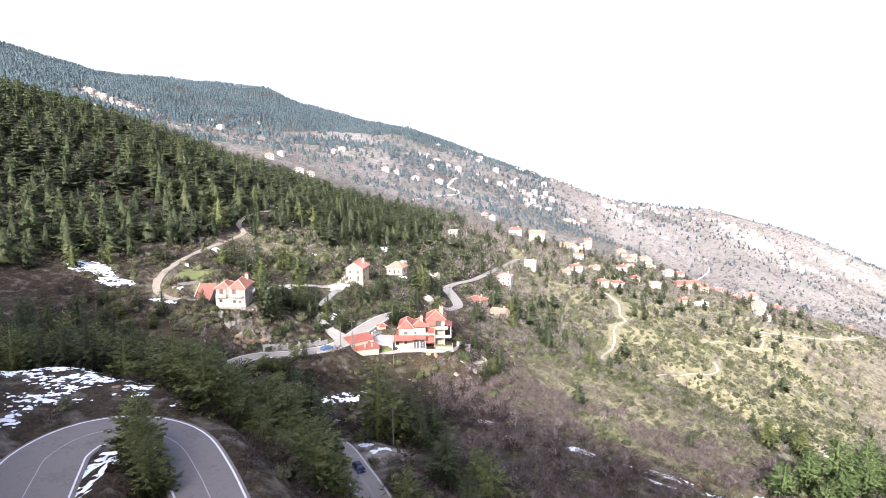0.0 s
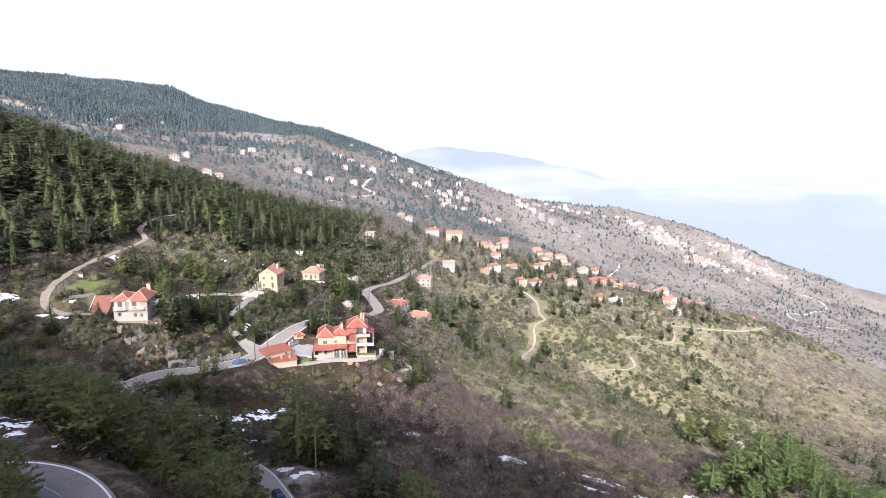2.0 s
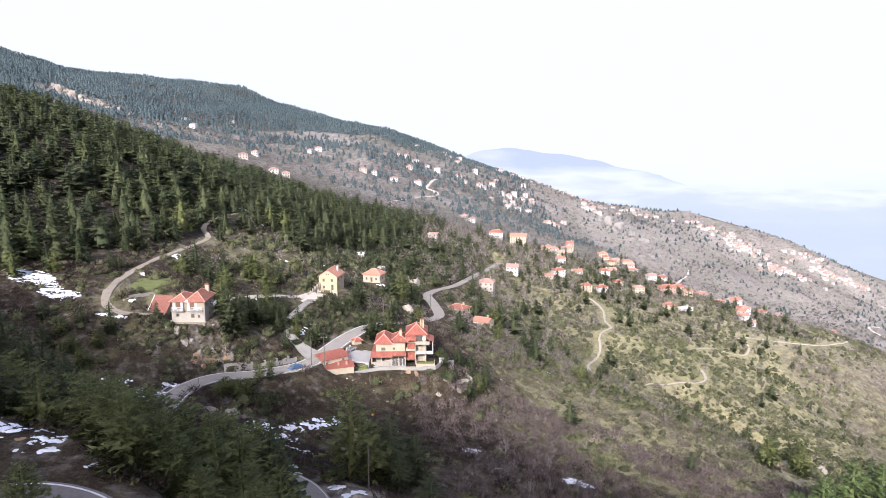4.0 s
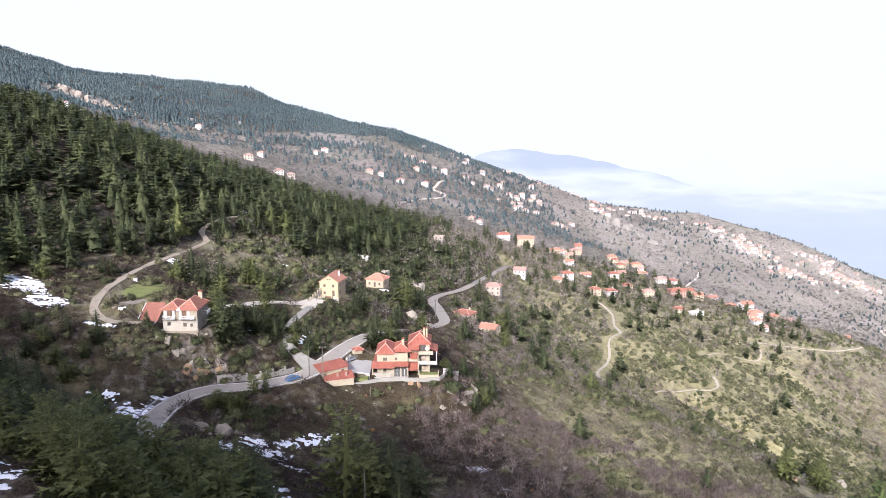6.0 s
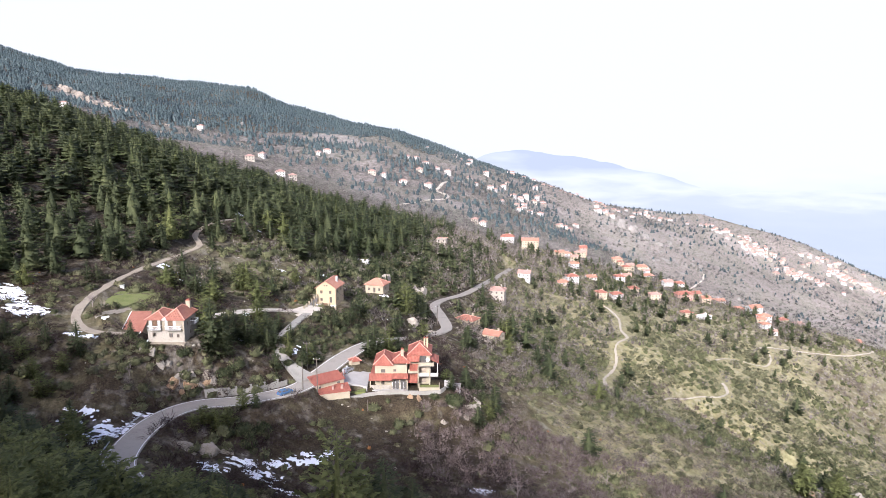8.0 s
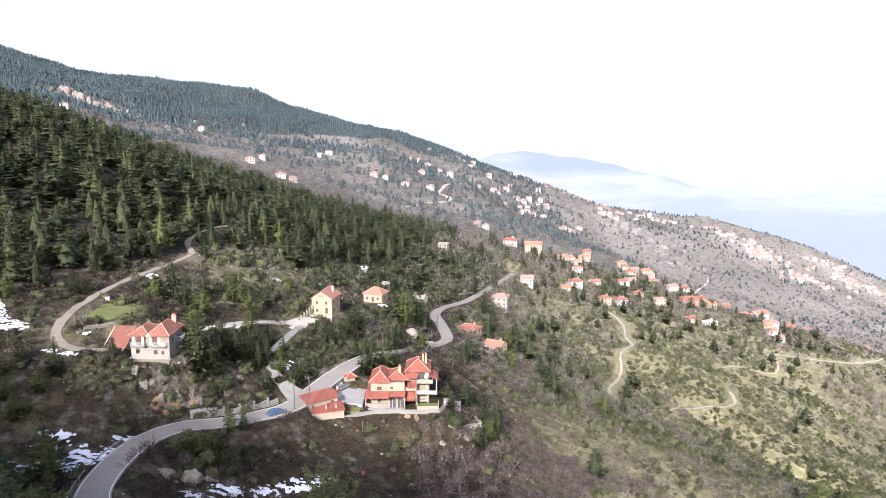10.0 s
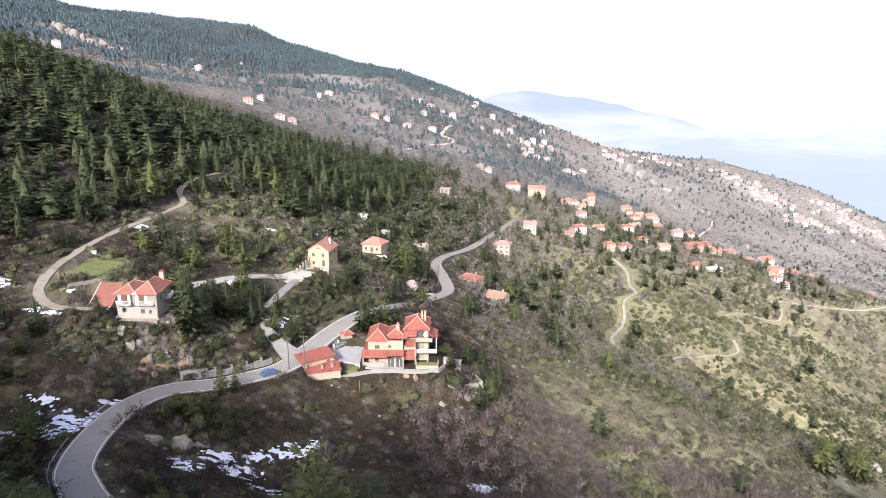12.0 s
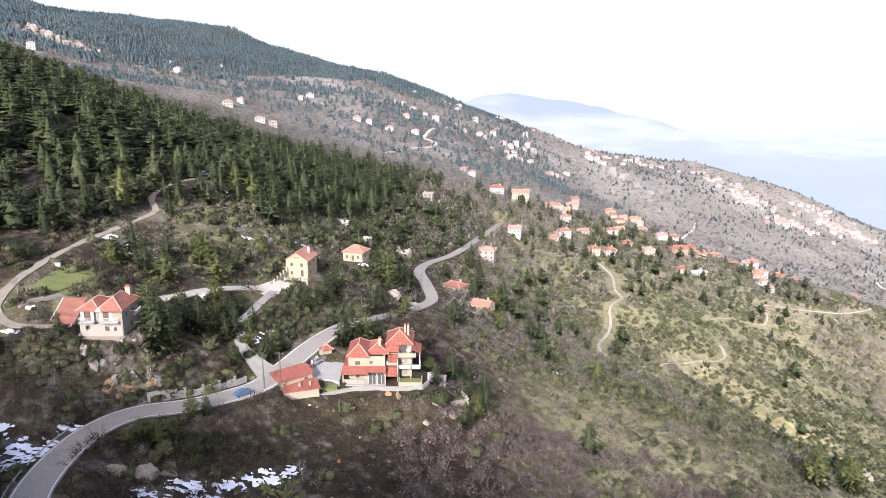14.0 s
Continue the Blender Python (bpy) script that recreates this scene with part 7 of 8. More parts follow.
    slab(h, "wall", -7.45, 203.2, z - 0.9, -7.2, 206.79, 28.6, STUCCO)
    lean_to(h, -10.4, 202.2, -7.5, 206.6, 24.6, 26.6, "south")
    lean_to(h, -9.8, 204.0, -7.55, 206.6, 27.6, 28.7, "south")
    balcony(h, -10.3, -7.5, 206.8, 2.4, 26.7, STUCCO, True)
    for x in (-5.9, -5.1):
        chimney(h, x, 210.2, 32.0, 35.3, 0.5, YELLOW)
    chimney(h, -12.4, 206.9, 30.0, 32.9, 0.75)
    dish = part("satellite_dish", Geo().tube((-4.6, 205.4, 30.25), (-4.6, 205.25, 30.35), 0.15, 0.55, 12).tube((-4.6, 205.5, 29.6), (-4.6, 205.4, 30.3), 0.04, 0.04), PALE_FRAME, h)
    # garden terrace
    t = thing("garden_terrace", pose(0, 0, 0), "low white garden terrace beside the villa", "terrace")
    part("wall", Geo().box(-7.0, 199.9, 21.8, -1.1, 200.15, 23.9).box(-1.35, 200.15, 21.8, -1.1, 204.0, 23.9).box(-7.0, 200.15, 21.8, -6.75, 203.1, 23.9), STUCCO, t)
    part("lawn", Geo().box(-6.75, 200.15, 22.0, -1.35, 203.0, 23.6), LAWN, t)
    # yard and boundary wall
    yard = thing("courtyard", pose(0, 0, 0), "pale paved courtyard between the villa and the road", "courtyard")
    part("paving", Geo().add([(-30.2, 201.2, 25.2), (-21.6, 199.2, 24.6), (-21.6, 209.6, 24.9), (-29.3, 211.0, 25.6), (-30.2, 201.2, 24.0), (-21.6, 199.2, 23.0), (-21.6, 209.6, 23.0), (-29.3, 211.0, 24.0)],
         [(0, 1, 2, 3), (0, 4, 5, 1), (1, 5, 6, 2), (2, 6, 7, 3), (3, 7, 4, 0)]), PAVING, yard)
    part("step", Geo().box(-30.0, 200.2, 22.6, -21.7, 201.0, 24.4), CONCRETE, yard)
    part("flower_bed", Geo().box(-26.2, 196.6, 22.4, -21.9, 200.1, 23.9), LAWN, yard)
    wall = thing("garden_wall", pose(0, 0, 0), "long low grey-cream retaining wall below the villa", "garden wall")
    ends = [(-26.3, 193.6, 23.6), (-22.0, 196.2, 23.6), (-18.3, 197.8, 23.8), (-12.0, 198.3, 23.5), (-7.1, 198.4, 23.3), (-1.0, 199.4, 23.3), (0.6, 202.6, 23.3)]
    for a, b in zip(ends, ends[1:]):
        d = Vector(b) - Vector(a)
        seg = part("wall_section", Geo().box(0, -0.15, -2.6, d.to_2d().length - 0.01, 0.15, 0), CONCRETE, wall)
        seg.matrix_local = Matrix.Translation(a) @ Euler((0, 0, math.atan2(d.y, d.x))).to_matrix().to_4x4()
        part("coping", Geo().box(0, -0.2, 0.003, d.to_2d().length - 0.01, 0.2, 0.09), CONCRETE, seg)
    steps = thing("outdoor_stairs", pose(0.2, 203.4, 21.6, 0, 0, 0), "white outdoor stairs at the corner of the villa", "stairs")
    for k in range(9):
        part("step", Geo().box(0, 0.3 * k, 0, 1.6, 0.3 * k + 0.3, 0.25 * (k + 1)), PAVING, steps)
    # the small white store and the walled bed below it
    s = thing("garden_store", pose(3.6, 207.0, ground_at(3.6, 207.0), 0, 0, -8), "small white flat-roofed garden store behind the fir", "store")
    part("wall", Geo().box(-1.3, -1.0, -0.6, 1.3, 1.0, 1.7), WHITE, s)
    part("roof", Geo().box(-1.45, -1.15, 1.703, 1.45, 1.15, 1.85), CONCRETE, s)
    bed = thing("garden_wall", pose(7.6, 203.8, ground_at(7.6, 203.8), 0, 0, 22), "low grey stone wall round a small terraced bed", "garden wall")
    part("wall_section", Geo().box(-2.6, -2.2, -1.2, 2.6, -1.85, 0.7), STONE, bed)
    part("wall_section", Geo().box(2.25, -1.848, -1.2, 2.6, 2.2, 0.9), STONE, bed)
    part("soil", Geo().box(-2.6, -1.848, -1.0, 2.248, 2.2, 0.1), LAWN, bed)
    # the two low buildings on the roadside corner
    a = thing("garage", pose(-30.2, 193.9, 23.4, 0, 0, 19), "low cream garage with a flat red roof", "garage")
    part("wall", Geo().box(-4.1, -2.2, -1.2, 4.1, 2.0, 2.35), STUCCO, a)
    lean_to(a, -4.4, -2.5, 4.4, 2.3, 2.4, 3.1, "south", TILE, "roof")
    for x in (-0.6, 1.9):
        part("vent", Geo().box(x, -0.9, 2.6, x + 0.55, -0.4, 3.7), PALE_TILE, a)
    b = thing("outbuilding", pose(-32.6, 196.4, 25.4, 0, 0, 38), "cream outbuilding with a red pitched roof by the road", "outbuilding")
    wall = part("wall", wall_with_holes(9.0, 3.4, 0.3, [(1.2, 2.0, 1.9, 2.7), (6.8, 1.6, 7.8, 2.8)]).moved(Matrix.Translation((-4.5, -1.9, -1.2))), STUCCO, b)
    for x, w in ((-3.3, 0.7), (2.3, 1.0)):
        part("window", Geo().box(x, -1.78, 0.4, x + w, -1.72, 1.6), GLASS, b)
    part("wall", Geo().box(-4.5, -1.6, -1.2, 4.5, 1.9, 2.2), STUCCO, b)
    lean_to(b, -4.8, -2.3, 4.8, 2.2, 2.25, 3.5, "south", TILE, "roof")
    k = thing("gatehouse", pose(-26.7, 213.0, 26.4, 0, 0, 25), "tiny roadside gatehouse with a red roof", "gatehouse")
    part("wall", Geo().box(-1.2, -1.0, -1.0, 1.2, 1.0, 1.2), STUCCO, k)
    add_roof(k, 2.6, 2.2, 1.25, 0.9, 0.4, TILE)
    for x in (-2.2, -1.7):
        part("pillar", Geo().box(x, -1.6, -1.0, x + 0.4, -1.2, 1.6), STUCCO, k)
    f = thing("yard_wall", pose(0, 0, 0), "low white yard wall with pillars beside the road", "garden wall")
    for q in range(5):
        x, y = -31.0 + 0.75 * q, 200.5 + 2.6 * q
        part("pillar", Geo().box(x, y, 24.6, x + 0.45, y + 0.45, 27.3), WHITE, f)
        part("panel", Geo().add([(x + 0.1, y + 0.45, 24.6), (x + 0.3, y + 0.45, 24.6), (x + 1.05, y + 2.6, 24.6), (x + 0.85, y + 2.6, 24.6), (x + 0.1, y + 0.45, 26.6), (x + 0.3, y + 0.45, 26.6), (x + 1.05, y + 2.6, 26.6), (x + 0.85, y + 2.6, 26.6)],
             [(3, 2, 1, 0), (4, 5, 6, 7), (0, 1, 5, 4), (1, 2, 6, 5), (2, 3, 7, 6), (3, 0, 4, 7)]), RIDGE, f)


fore = thing("forecourt", pose(0, 0, 0), "pale gravel forecourt of the yellow house", "forecourt")
part("surface", Geo().add([(-54.5, 244.0, 34.0), (-45.5, 237.5, 33.8), (-41.5, 251.0, 33.3), (-48.5, 256.0, 33.4), (-54.5, 244.0, 32.3), (-45.5, 237.5, 32.2), (-41.5, 251.0, 31.9), (-48.5, 256.0, 32.1)],
     [(0, 1, 2, 3), (0, 4, 5, 1), (1, 5, 6, 2), (2, 6, 7, 3), (3, 7, 4, 0)]), GRAVEL, fore)
stone_house()
yellow_house()
cream_cottage()
red_villa()


# ---------------------------------------------------------------- along the road
def beside(line, k, off):
    d = line[min(k + 1, len(line) - 1)] - line[max(k - 1, 0)]
    d = d / np.linalg.norm(d[:2])
    return Vector((line[k][0] + d[1] * off, line[k][1] - d[0] * off, line[k][2])), math.degrees(math.atan2(d[1], d[0]))


def nearest(line, x, y):
    return int(((line[:, 0] - x) ** 2 + (line[:, 1] - y) ** 2).argmin())


bank = thing("retaining_wall", pose(0, 0, 0), "pale concrete retaining wall with pillars along the road", "retaining wall")
k0, k1 = nearest(MAIN_ROAD, -58, 174), nearest(MAIN_ROAD, -38.5, 192)
for n, k in enumerate(range(k0, k1)):
    p, turn = beside(MAIN_ROAD, k, -4.6)
    q, _ = beside(MAIN_ROAD, k + 1, -4.6)
    length = (q - p).to_2d().length
    tall = 1.9 if n < 3 else (1.1 if n % 3 else 1.5)
    seg = part("wall_section", Geo().box(0, -0.18, -0.8, length, 0.18, tall), CONCRETE, bank)
    seg.matrix_local = pose(*p, 0, 0, turn)
    if n % 2 == 0 and n >= 2:
        pil = part("pillar", Geo().box(-0.22, -0.32, -0.8, 0.22, -0.181, 2.0).box(-0.28, -0.38, 2.003, 0.28, 0.2, 2.15), CONCRETE, bank)
        pil.matrix_local = pose(*p, 0, 0, turn)

rail = thing("guard_rail", pose(0, 0, 0), "galvanised guard rail on the outside of the bend", "guard rail")
g0, g1 = nearest(MAIN_ROAD, -60, 131), nearest(MAIN_ROAD, -64.5, 161)
for k in range(g0, g1):
    p, turn = beside(MAIN_ROAD, k, -3.9)
    q, _ = beside(MAIN_ROAD, k + 1, -3.9)
    beam = part("beam", Geo().box(0, -0.04, 0.45, (q - p).to_2d().length, 0.04, 0.75), METAL, rail)
    beam.matrix_local = pose(*p, 0, 0, turn)
    if k % 2 == 0:
        post = part("post", Geo().box(-0.06, 0.045, -0.5, 0.06, 0.16, 0.75), METAL, rail)
        post.matrix_local = pose(*p, 0, 0, turn)


def utility_pole(x, y, top, label, arms=False, z=None):
    z = ground_at(x, y) - 0.2 if z is None else z
    p = thing("utility_pole", pose(x, y, z), label, "utility pole", "roadside poles")
    part("pole", Geo().tube((0, 0, -0.5), (0, 0, top), 0.16, 0.11, 8), GREY_WOOD, p)
    if arms:
        part("crossarm", Geo().box(-0.9, -0.06, top - 0.5, 0.9, 0.06, top - 0.38), GREY_WOOD, p)
        for a in (-0.8, 0, 0.8):
            part("insulator", Geo().tube((a, 0, top - 0.378), (a, 0, top - 0.15), 0.06, 0.04), PALE_FRAME, p)
    return Vector((x, y, z + top))


tops = [utility_pole(-37.6, 189.0, 8.2, "weathered wooden pole at the corner of the garage"), utility_pole(-34.0, 190.4, 9.0, "leaning dark wooden pole by the garage", True),
        utility_pole(-39.6, 206.0, 8.4, "wooden pole beside the side road", True), utility_pole(-14.2, 115.2, 9.4, "bare wooden pole among the pines"),
        utility_pole(-20.5, 190.0, 3.4, "short wooden stake below the villa"), utility_pole(-19.5, 237.5, 8.5, "wooden pole where the road passes the firs", True),
        utility_pole(8.0, 422, 9, "wooden pole beside the road", True), utility_pole(-3.0, 318, 8.5, "wooden pole at the bend", True), utility_pole(33, 492, 9, "wooden pole beside the road", True)]


def cable(a, b, sag, r=0.035):
    n = 14
    c = thing("cable", Matrix(), "thin black overhead cable between poles", "cable", "overhead cables")
    pts = [Vector(a).lerp(Vector(b), k / n) - Vector((0, 0, sag * 4 * (k / n) * (1 - k / n))) for k in range(n + 1)]
    across = (Vector(b) - Vector(a)).cross(Vector((0, 0, 1))).normalized() * r
    rise = Vector((0, 0, r))
    g = Geo().add([p + d for p in pts for d in (across, rise, -across, -rise)],
                  [(4 * k + e, 4 * k + (e + 1) % 4, 4 * k + 4 + (e + 1) % 4, 4 * k + 4 + e) for k in range(n) for e in range(4)] + [(3, 2, 1, 0), (4 * n, 4 * n + 1, 4 * n + 2, 4 * n + 3)])
    part("wire", g, CABLE, c)


cable(tops[2], tops[5], 0.9)
cable(tops[1], tops[2], 0.5)
cable(tops[2], (-62, 199, 48.5), 1.4)
cable(tops[5], (-40, 262, 37.5), 0.9)
cable(tops[5], tops[7], 1.6)
cable(tops[6], tops[8], 1.0)
cable(tops[7], tops[6], 1.8)


def profile_body(points, half, taper):
    """A car body from its side outline: x, z, with the sides drawn in by taper where it is high."""
    g = Geo()
    n = len(points)
    for s in (-1, 1):
        g.v += [(x, s * (half - taper * max(0.0, z - 0.85)), z) for x, z in points]
    g.f += [tuple(range(n)), tuple(range(2 * n - 1, n - 1, -1))] + [(k, k + n, (k + 1) % n + n, (k + 1) % n) for k in range(n)]
    return g


def car(x, y, z, turn, paint, label):
    c = thing("car", pose(x, y, z, 0, 0, turn), label, "car")
    body = part("body", profile_body([(-2.05, 0.32), (2.0, 0.32), (2.08, 0.55), (2.0, 0.78), (1.1, 0.93), (-1.9, 0.98), (-2.08, 0.85), (-2.1, 0.5)], 0.84, 0.2), paint, c)
    cabin = part("cabin", profile_body([(1.08, 0.935), (0.35, 1.36), (0.1, 1.43), (-1.0, 1.44), (-1.35, 1.36), (-1.85, 0.985)], 0.80, 0.45), paint, c)
    part("windscreen", Geo().add([(1.06, -0.68, 0.97), (1.06, 0.68, 0.97), (0.42, 0.54, 1.35), (0.42, -0.54, 1.35), (1.0, -0.68, 0.94), (1.0, 0.68, 0.94), (0.36, 0.54, 1.33), (0.36, -0.54, 1.33)],
         [(0, 1, 2, 3), (7, 6, 5, 4), (0, 4, 5, 1), (2, 6, 7, 3)]), GLASS, cabin)
    part("rear_window", Geo().add([(-1.84, -0.66, 1.02), (-1.84, 0.66, 1.02), (-1.42, 0.54, 1.33), (-1.42, -0.54, 1.33), (-1.78, -0.66, 1.0), (-1.78, 0.66, 1.0), (-1.36, 0.54, 1.31), (-1.36, -0.54, 1.31)],
         [(3, 2, 1, 0), (4, 5, 6, 7), (0, 1, 5, 4), (2, 3, 7, 6)]), GLASS, cabin)
    for s in (-1, 1):
        for x0, x1 in ((-1.3, -0.42), (-0.34, 0.62)):
            part("side_window", Geo().add([(x0, s * 0.775, 1.0), (x1, s * 0.775, 1.0), (x1 - 0.28 * (x1 > 0), s * 0.62, 1.34), (x0 + 0.1, s * 0.62, 1.34)], [(0, 1, 2, 3)] if s < 0 else [(3, 2, 1, 0)]), GLASS, cabin)
        part("headlight", Geo().box(1.95, s * 0.62 - 0.16, 0.6, 2.09, s * 0.62 + 0.16, 0.75), LAMP_GLASS, body)
        part("tail_light", Geo().box(-2.13, s * 0.66 - 0.12, 0.7, -2.0, s * 0.66 + 0.12, 0.86), RED_LAMP, body)
        for a in (-1.25, 1.3):
            w = part("wheel", Geo().tube((a, s * 0.72, 0.31), (a, s * 0.88, 0.31), 0.31, 0.31, 14), RUBBER, c)
            part("rim", Geo().tube((a, s * 0.881, 0.31), (a, s * 0.895, 0.31), 0.2, 0.18, 10), METAL, w)
    return c


p, turn = beside(MAIN_ROAD, nearest(MAIN_ROAD, -42.6, 186.2), 1.5)
car(p.x, p.y, p.z + 0.012, turn + 4, BLUE_CAR, "bright blue hatchback car on the road below the bank")
p, turn = beside(MAIN_ROAD, nearest(MAIN_ROAD, -21.5, 100.5), 0.6)
car(p.x, p.y, p.z + 0.012, turn + 180, NAVY_CAR, "dark navy saloon car on the lower road among pines")
car(-28.3, 208.6, 25.5, 60, SILVER_CAR, "silver car parked in the villa courtyard")
box_ = thing("water_tank", pose(-98, 220, ground_at(-98, 220), 0, 0, 15), "small white water tank beside the dirt track", "tank")
part("tank", Geo().box(-0.6, -0.5, -0.2, 0.6, 0.5, 0.85).box(-0.66, -0.56, 0.853, 0.66, 0.56, 0.95), WHITE, box_)
fence = thing("fence", pose(0, 0, 0), "low stone border wall between the lawn and the dirt track", "border wall")
for k in range(6):
    a, b = (-91.5 + 1.0 * k, 189 + 1.7 * k), (-90.5 + 1.0 * k, 190.7 + 1.7 * k)
    s = part("wall_section", Geo().box(0, -0.15, -0.4, 1.95, 0.15, 0.55), STONE, fence)
    s.matrix_local = pose(a[0], a[1], ground_at(*a), 0, 0, 59.5)


# ---------------------------------------------------------------- rocks
def boulder(seed, sx, sy, sz, level=4):
    """An angular rock: a ball cut by random planes, then roughened."""
    bm = bmesh.new()
    bmesh.ops.create_icosphere(bm, subdivisions=level, radius=1.0)
    r = random.Random(seed)
    cuts = [(Vector((r.gauss(0, 1), r.gauss(0, 1), r.gauss(0.2, 0.8))).normalized(), r.uniform(0.45, 0.9)) for _ in range(13)]
    off = Vector((seed * 7.3, seed * 3.1, seed * 1.7))
    for v in bm.verts:
        reach = min([1.0] + [d / (v.co @ n) for n, d in cuts if v.co @ n > 0.05])
        rough = 0.10 * noise.noise(v.co * 2.6 + off) + 0.07 * noise.noise(v.co * 6 + off) + 0.04 * noise.noise(v.co * 13 + off)
        v.co *= reach + rough
        v.co.x, v.co.y, v.co.z = v.co.x * sx, v.co.y * sy, v.co.z * sz
    me = bpy.data.meshes.new("rock")
    bm.to_mesh(me)
    bm.free()
    return me


ROCKS = [  # x, y, size x, y, z, turn, ochre
    (-56.3, 152.5, 2.6, 1.8, 2.8, 20, 0), (-52.3, 155.5, 3.6, 2.2, 3.4, 10, 0), (-48.8, 157.5, 2.0, 1.6, 2.6, 30, 0), (-67.2, 177.2, 1.8, 1.4, 2.6, 15, 0), (-64.2, 180.4, 2.2, 1.6, 2.6, 0, 0),
    (-61.2, 182.3, 2.4, 1.6, 2.8, 10, 0), (-67.6, 176.4, 2.6, 1.5, 1.8, 35, 1), (-64.4, 178.6, 3.0, 1.5, 2.4, 25, 1), (-60.6, 181.6, 2.4, 1.4, 2.0, 25, 1), (-72.8, 179.0, 1.6, 1.2, 2.4, 0, 0),
    (-9.4, 196.2, 1.6, 1.1, 2.2, 0, 1), (-6.8, 196.0, 1.3, 1.0, 2.0, 40, 1), (2.2, 197.0, 1.8, 1.2, 1.6, 10, 0), (8.8, 200.3, 1.6, 1.2, 2.2, 20, 0), (0.2, 193.2, 1.5, 1.0, 1.4, 20, 0),
    (-4.0, 191.5, 1.2, 0.9, 1.2, 70, 0), (132, 254, 4.5, 3, 4.8, 20, 0), (139, 259, 4, 3, 4.5, 50, 1), (176, 291, 8, 5, 8, 30, 0), (163, 283, 5, 3.5, 5, 10, 0), (-14.6, 291, 4, 2.5, 3.0, 0, 0),
    (-5.5, 297, 3, 2, 2.6, 0, 0), (-31, 112, 1.0, 0.8, 0.7, 0, 0), (-16, 109.5, 1.2, 0.9, 0.7, 0, 0), (-13, 112, 1.3, 1.0, 0.8, 40, 0), (-53, 69, 1.1, 0.8, 0.8, 0, 1), (-40, 62, 0.6, 0.5, 0.45, 0, 1),
    (-75.2, 178.2, 1.6, 1.2, 2.0, 40, 0), (-70.6, 177.0, 1.5, 1.1, 2.2, 10, 0), (-69.2, 178.6, 1.3, 1.0, 1.6, 70, 0), (-66.0, 178.8, 1.7, 1.2, 2.5, 20, 0), (-62.8, 178.4, 1.4, 1.0, 1.7, 5, 1),
    (-59.2, 182.6, 1.8, 1.2, 2.2, 35, 0), (-57.8, 181.0, 1.3, 1.0, 1.6, 60, 0), (-63.4, 176.9, 1.2, 0.9, 1.4, 15, 0), (-61.9, 180.2, 2.0, 1.2, 2.6, 50, 0), (-65.4, 176.2, 1.2, 1.0, 1.3, 0, 1),
    (-13.2, 110.6, 1.5, 1.1, 0.9, 20, 0), (-19.5, 112.2, 1.2, 0.9, 0.8, 60, 0), (-16.4, 107.6, 1.0, 0.8, 0.6, 30, 0), (150, 272, 4, 3, 4.2, 15, 0), (4.6, 194.6, 1.3, 1.0, 1.3, 30, 0), (6.4, 198.0, 1.6, 1.1, 1.8, 75, 0),
    (400, 1644, 16, 12, 26, 20, 0), (428, 1640, 20, 12, 22, 0, 0), (385, 1655, 10, 10, 16, 30, 0), (452, 1622, 16, 12, 16, 0, 0), (430, 1590, 18, 10, 12, 50, 0), (475, 1600, 16, 10, 10, 0, 0),
    (-480, 1400, 12, 8, 6, -15, 0), (-440, 1415, 12, 8, 5, -15, 0), (-400, 1450, 10, 8, 5, 0, 0)]
cliff = random.Random(8)
ROCKS += [(-700 + 5.5 * k + cliff.uniform(-6, 6), 1352 - 1.2 * k + cliff.uniform(-14, 10), cliff.uniform(7, 14), cliff.uniform(5, 9), cliff.uniform(6, 15) * (1.3 - 0.03 * k), cliff.uniform(-40, 20), 2) for k in range(24)]
ROCKS += [(-600 + 12 * k + cliff.uniform(-20, 20), 1300 - 9 * k + cliff.uniform(-60, 60), cliff.uniform(3, 7), cliff.uniform(3, 6), cliff.uniform(2.5, 6), cliff.uniform(-40, 20), 2) for k in range(16)]
ROCKS += [(cliff.uniform(400, 580), cliff.uniform(1380, 1700), cliff.uniform(4, 11), cliff.uniform(3, 7), cliff.uniform(2.5, 7), cliff.uniform(-60, 20), 0) for _ in range(46)]
for k, (x, y, sx, sy, sz, turn, ochre) in enumerate(ROCKS):
    me = boulder(k + 1, sx, sy, sz, 4 if y < 1000 else 3)
    me.materials.append((GREY_CLIFF if y > 1000 else ROCK, OCHRE, SCAR)[ochre])
    ob = new("rock", me)
    ob.matrix_world = pose(x, y, ground_at(x, y) - sz * (0.35 if y < 1000 else 0.1), 0, 0, turn)
    far = y > 1000
    tagged(ob, ("ochre-stained rock face in the bank" if ochre else "grey limestone outcrop on the slope") if not far else ("pale scar of bare rock on the far ridge" if ochre else "grey cliff on the far mountainside"), "cliff" if far else "rock", "outcrops")
stones_x, stones_y = scattered(91, 4200, -110, 330, 100, 620, lambda x, y: 0.2 + 0.5 * (wave(x, y, 22, 92) > 0.2) + 0.7 * bump_at(x, y, 95, 265, 40), 1.5)
ok = off_road(stones_x, stones_y, 0.8)
PEBBLE = []
for k in range(4):
    r = np.random.RandomState(300 + k)
    v = np.array([(1, 0, 0), (-1, 0, 0), (0, 1, 0), (0, -1, 0), (0, 0, 1), (0, 0, -0.6)], float) * r.uniform(0.6, 1.2, (6, 1))
    PEBBLE.append((v, np.array([(0, 2, 4), (2, 1, 4), (1, 3, 4), (3, 0, 4), (2, 0, 5), (1, 2, 5), (3, 1, 5), (0, 3, 5)])))
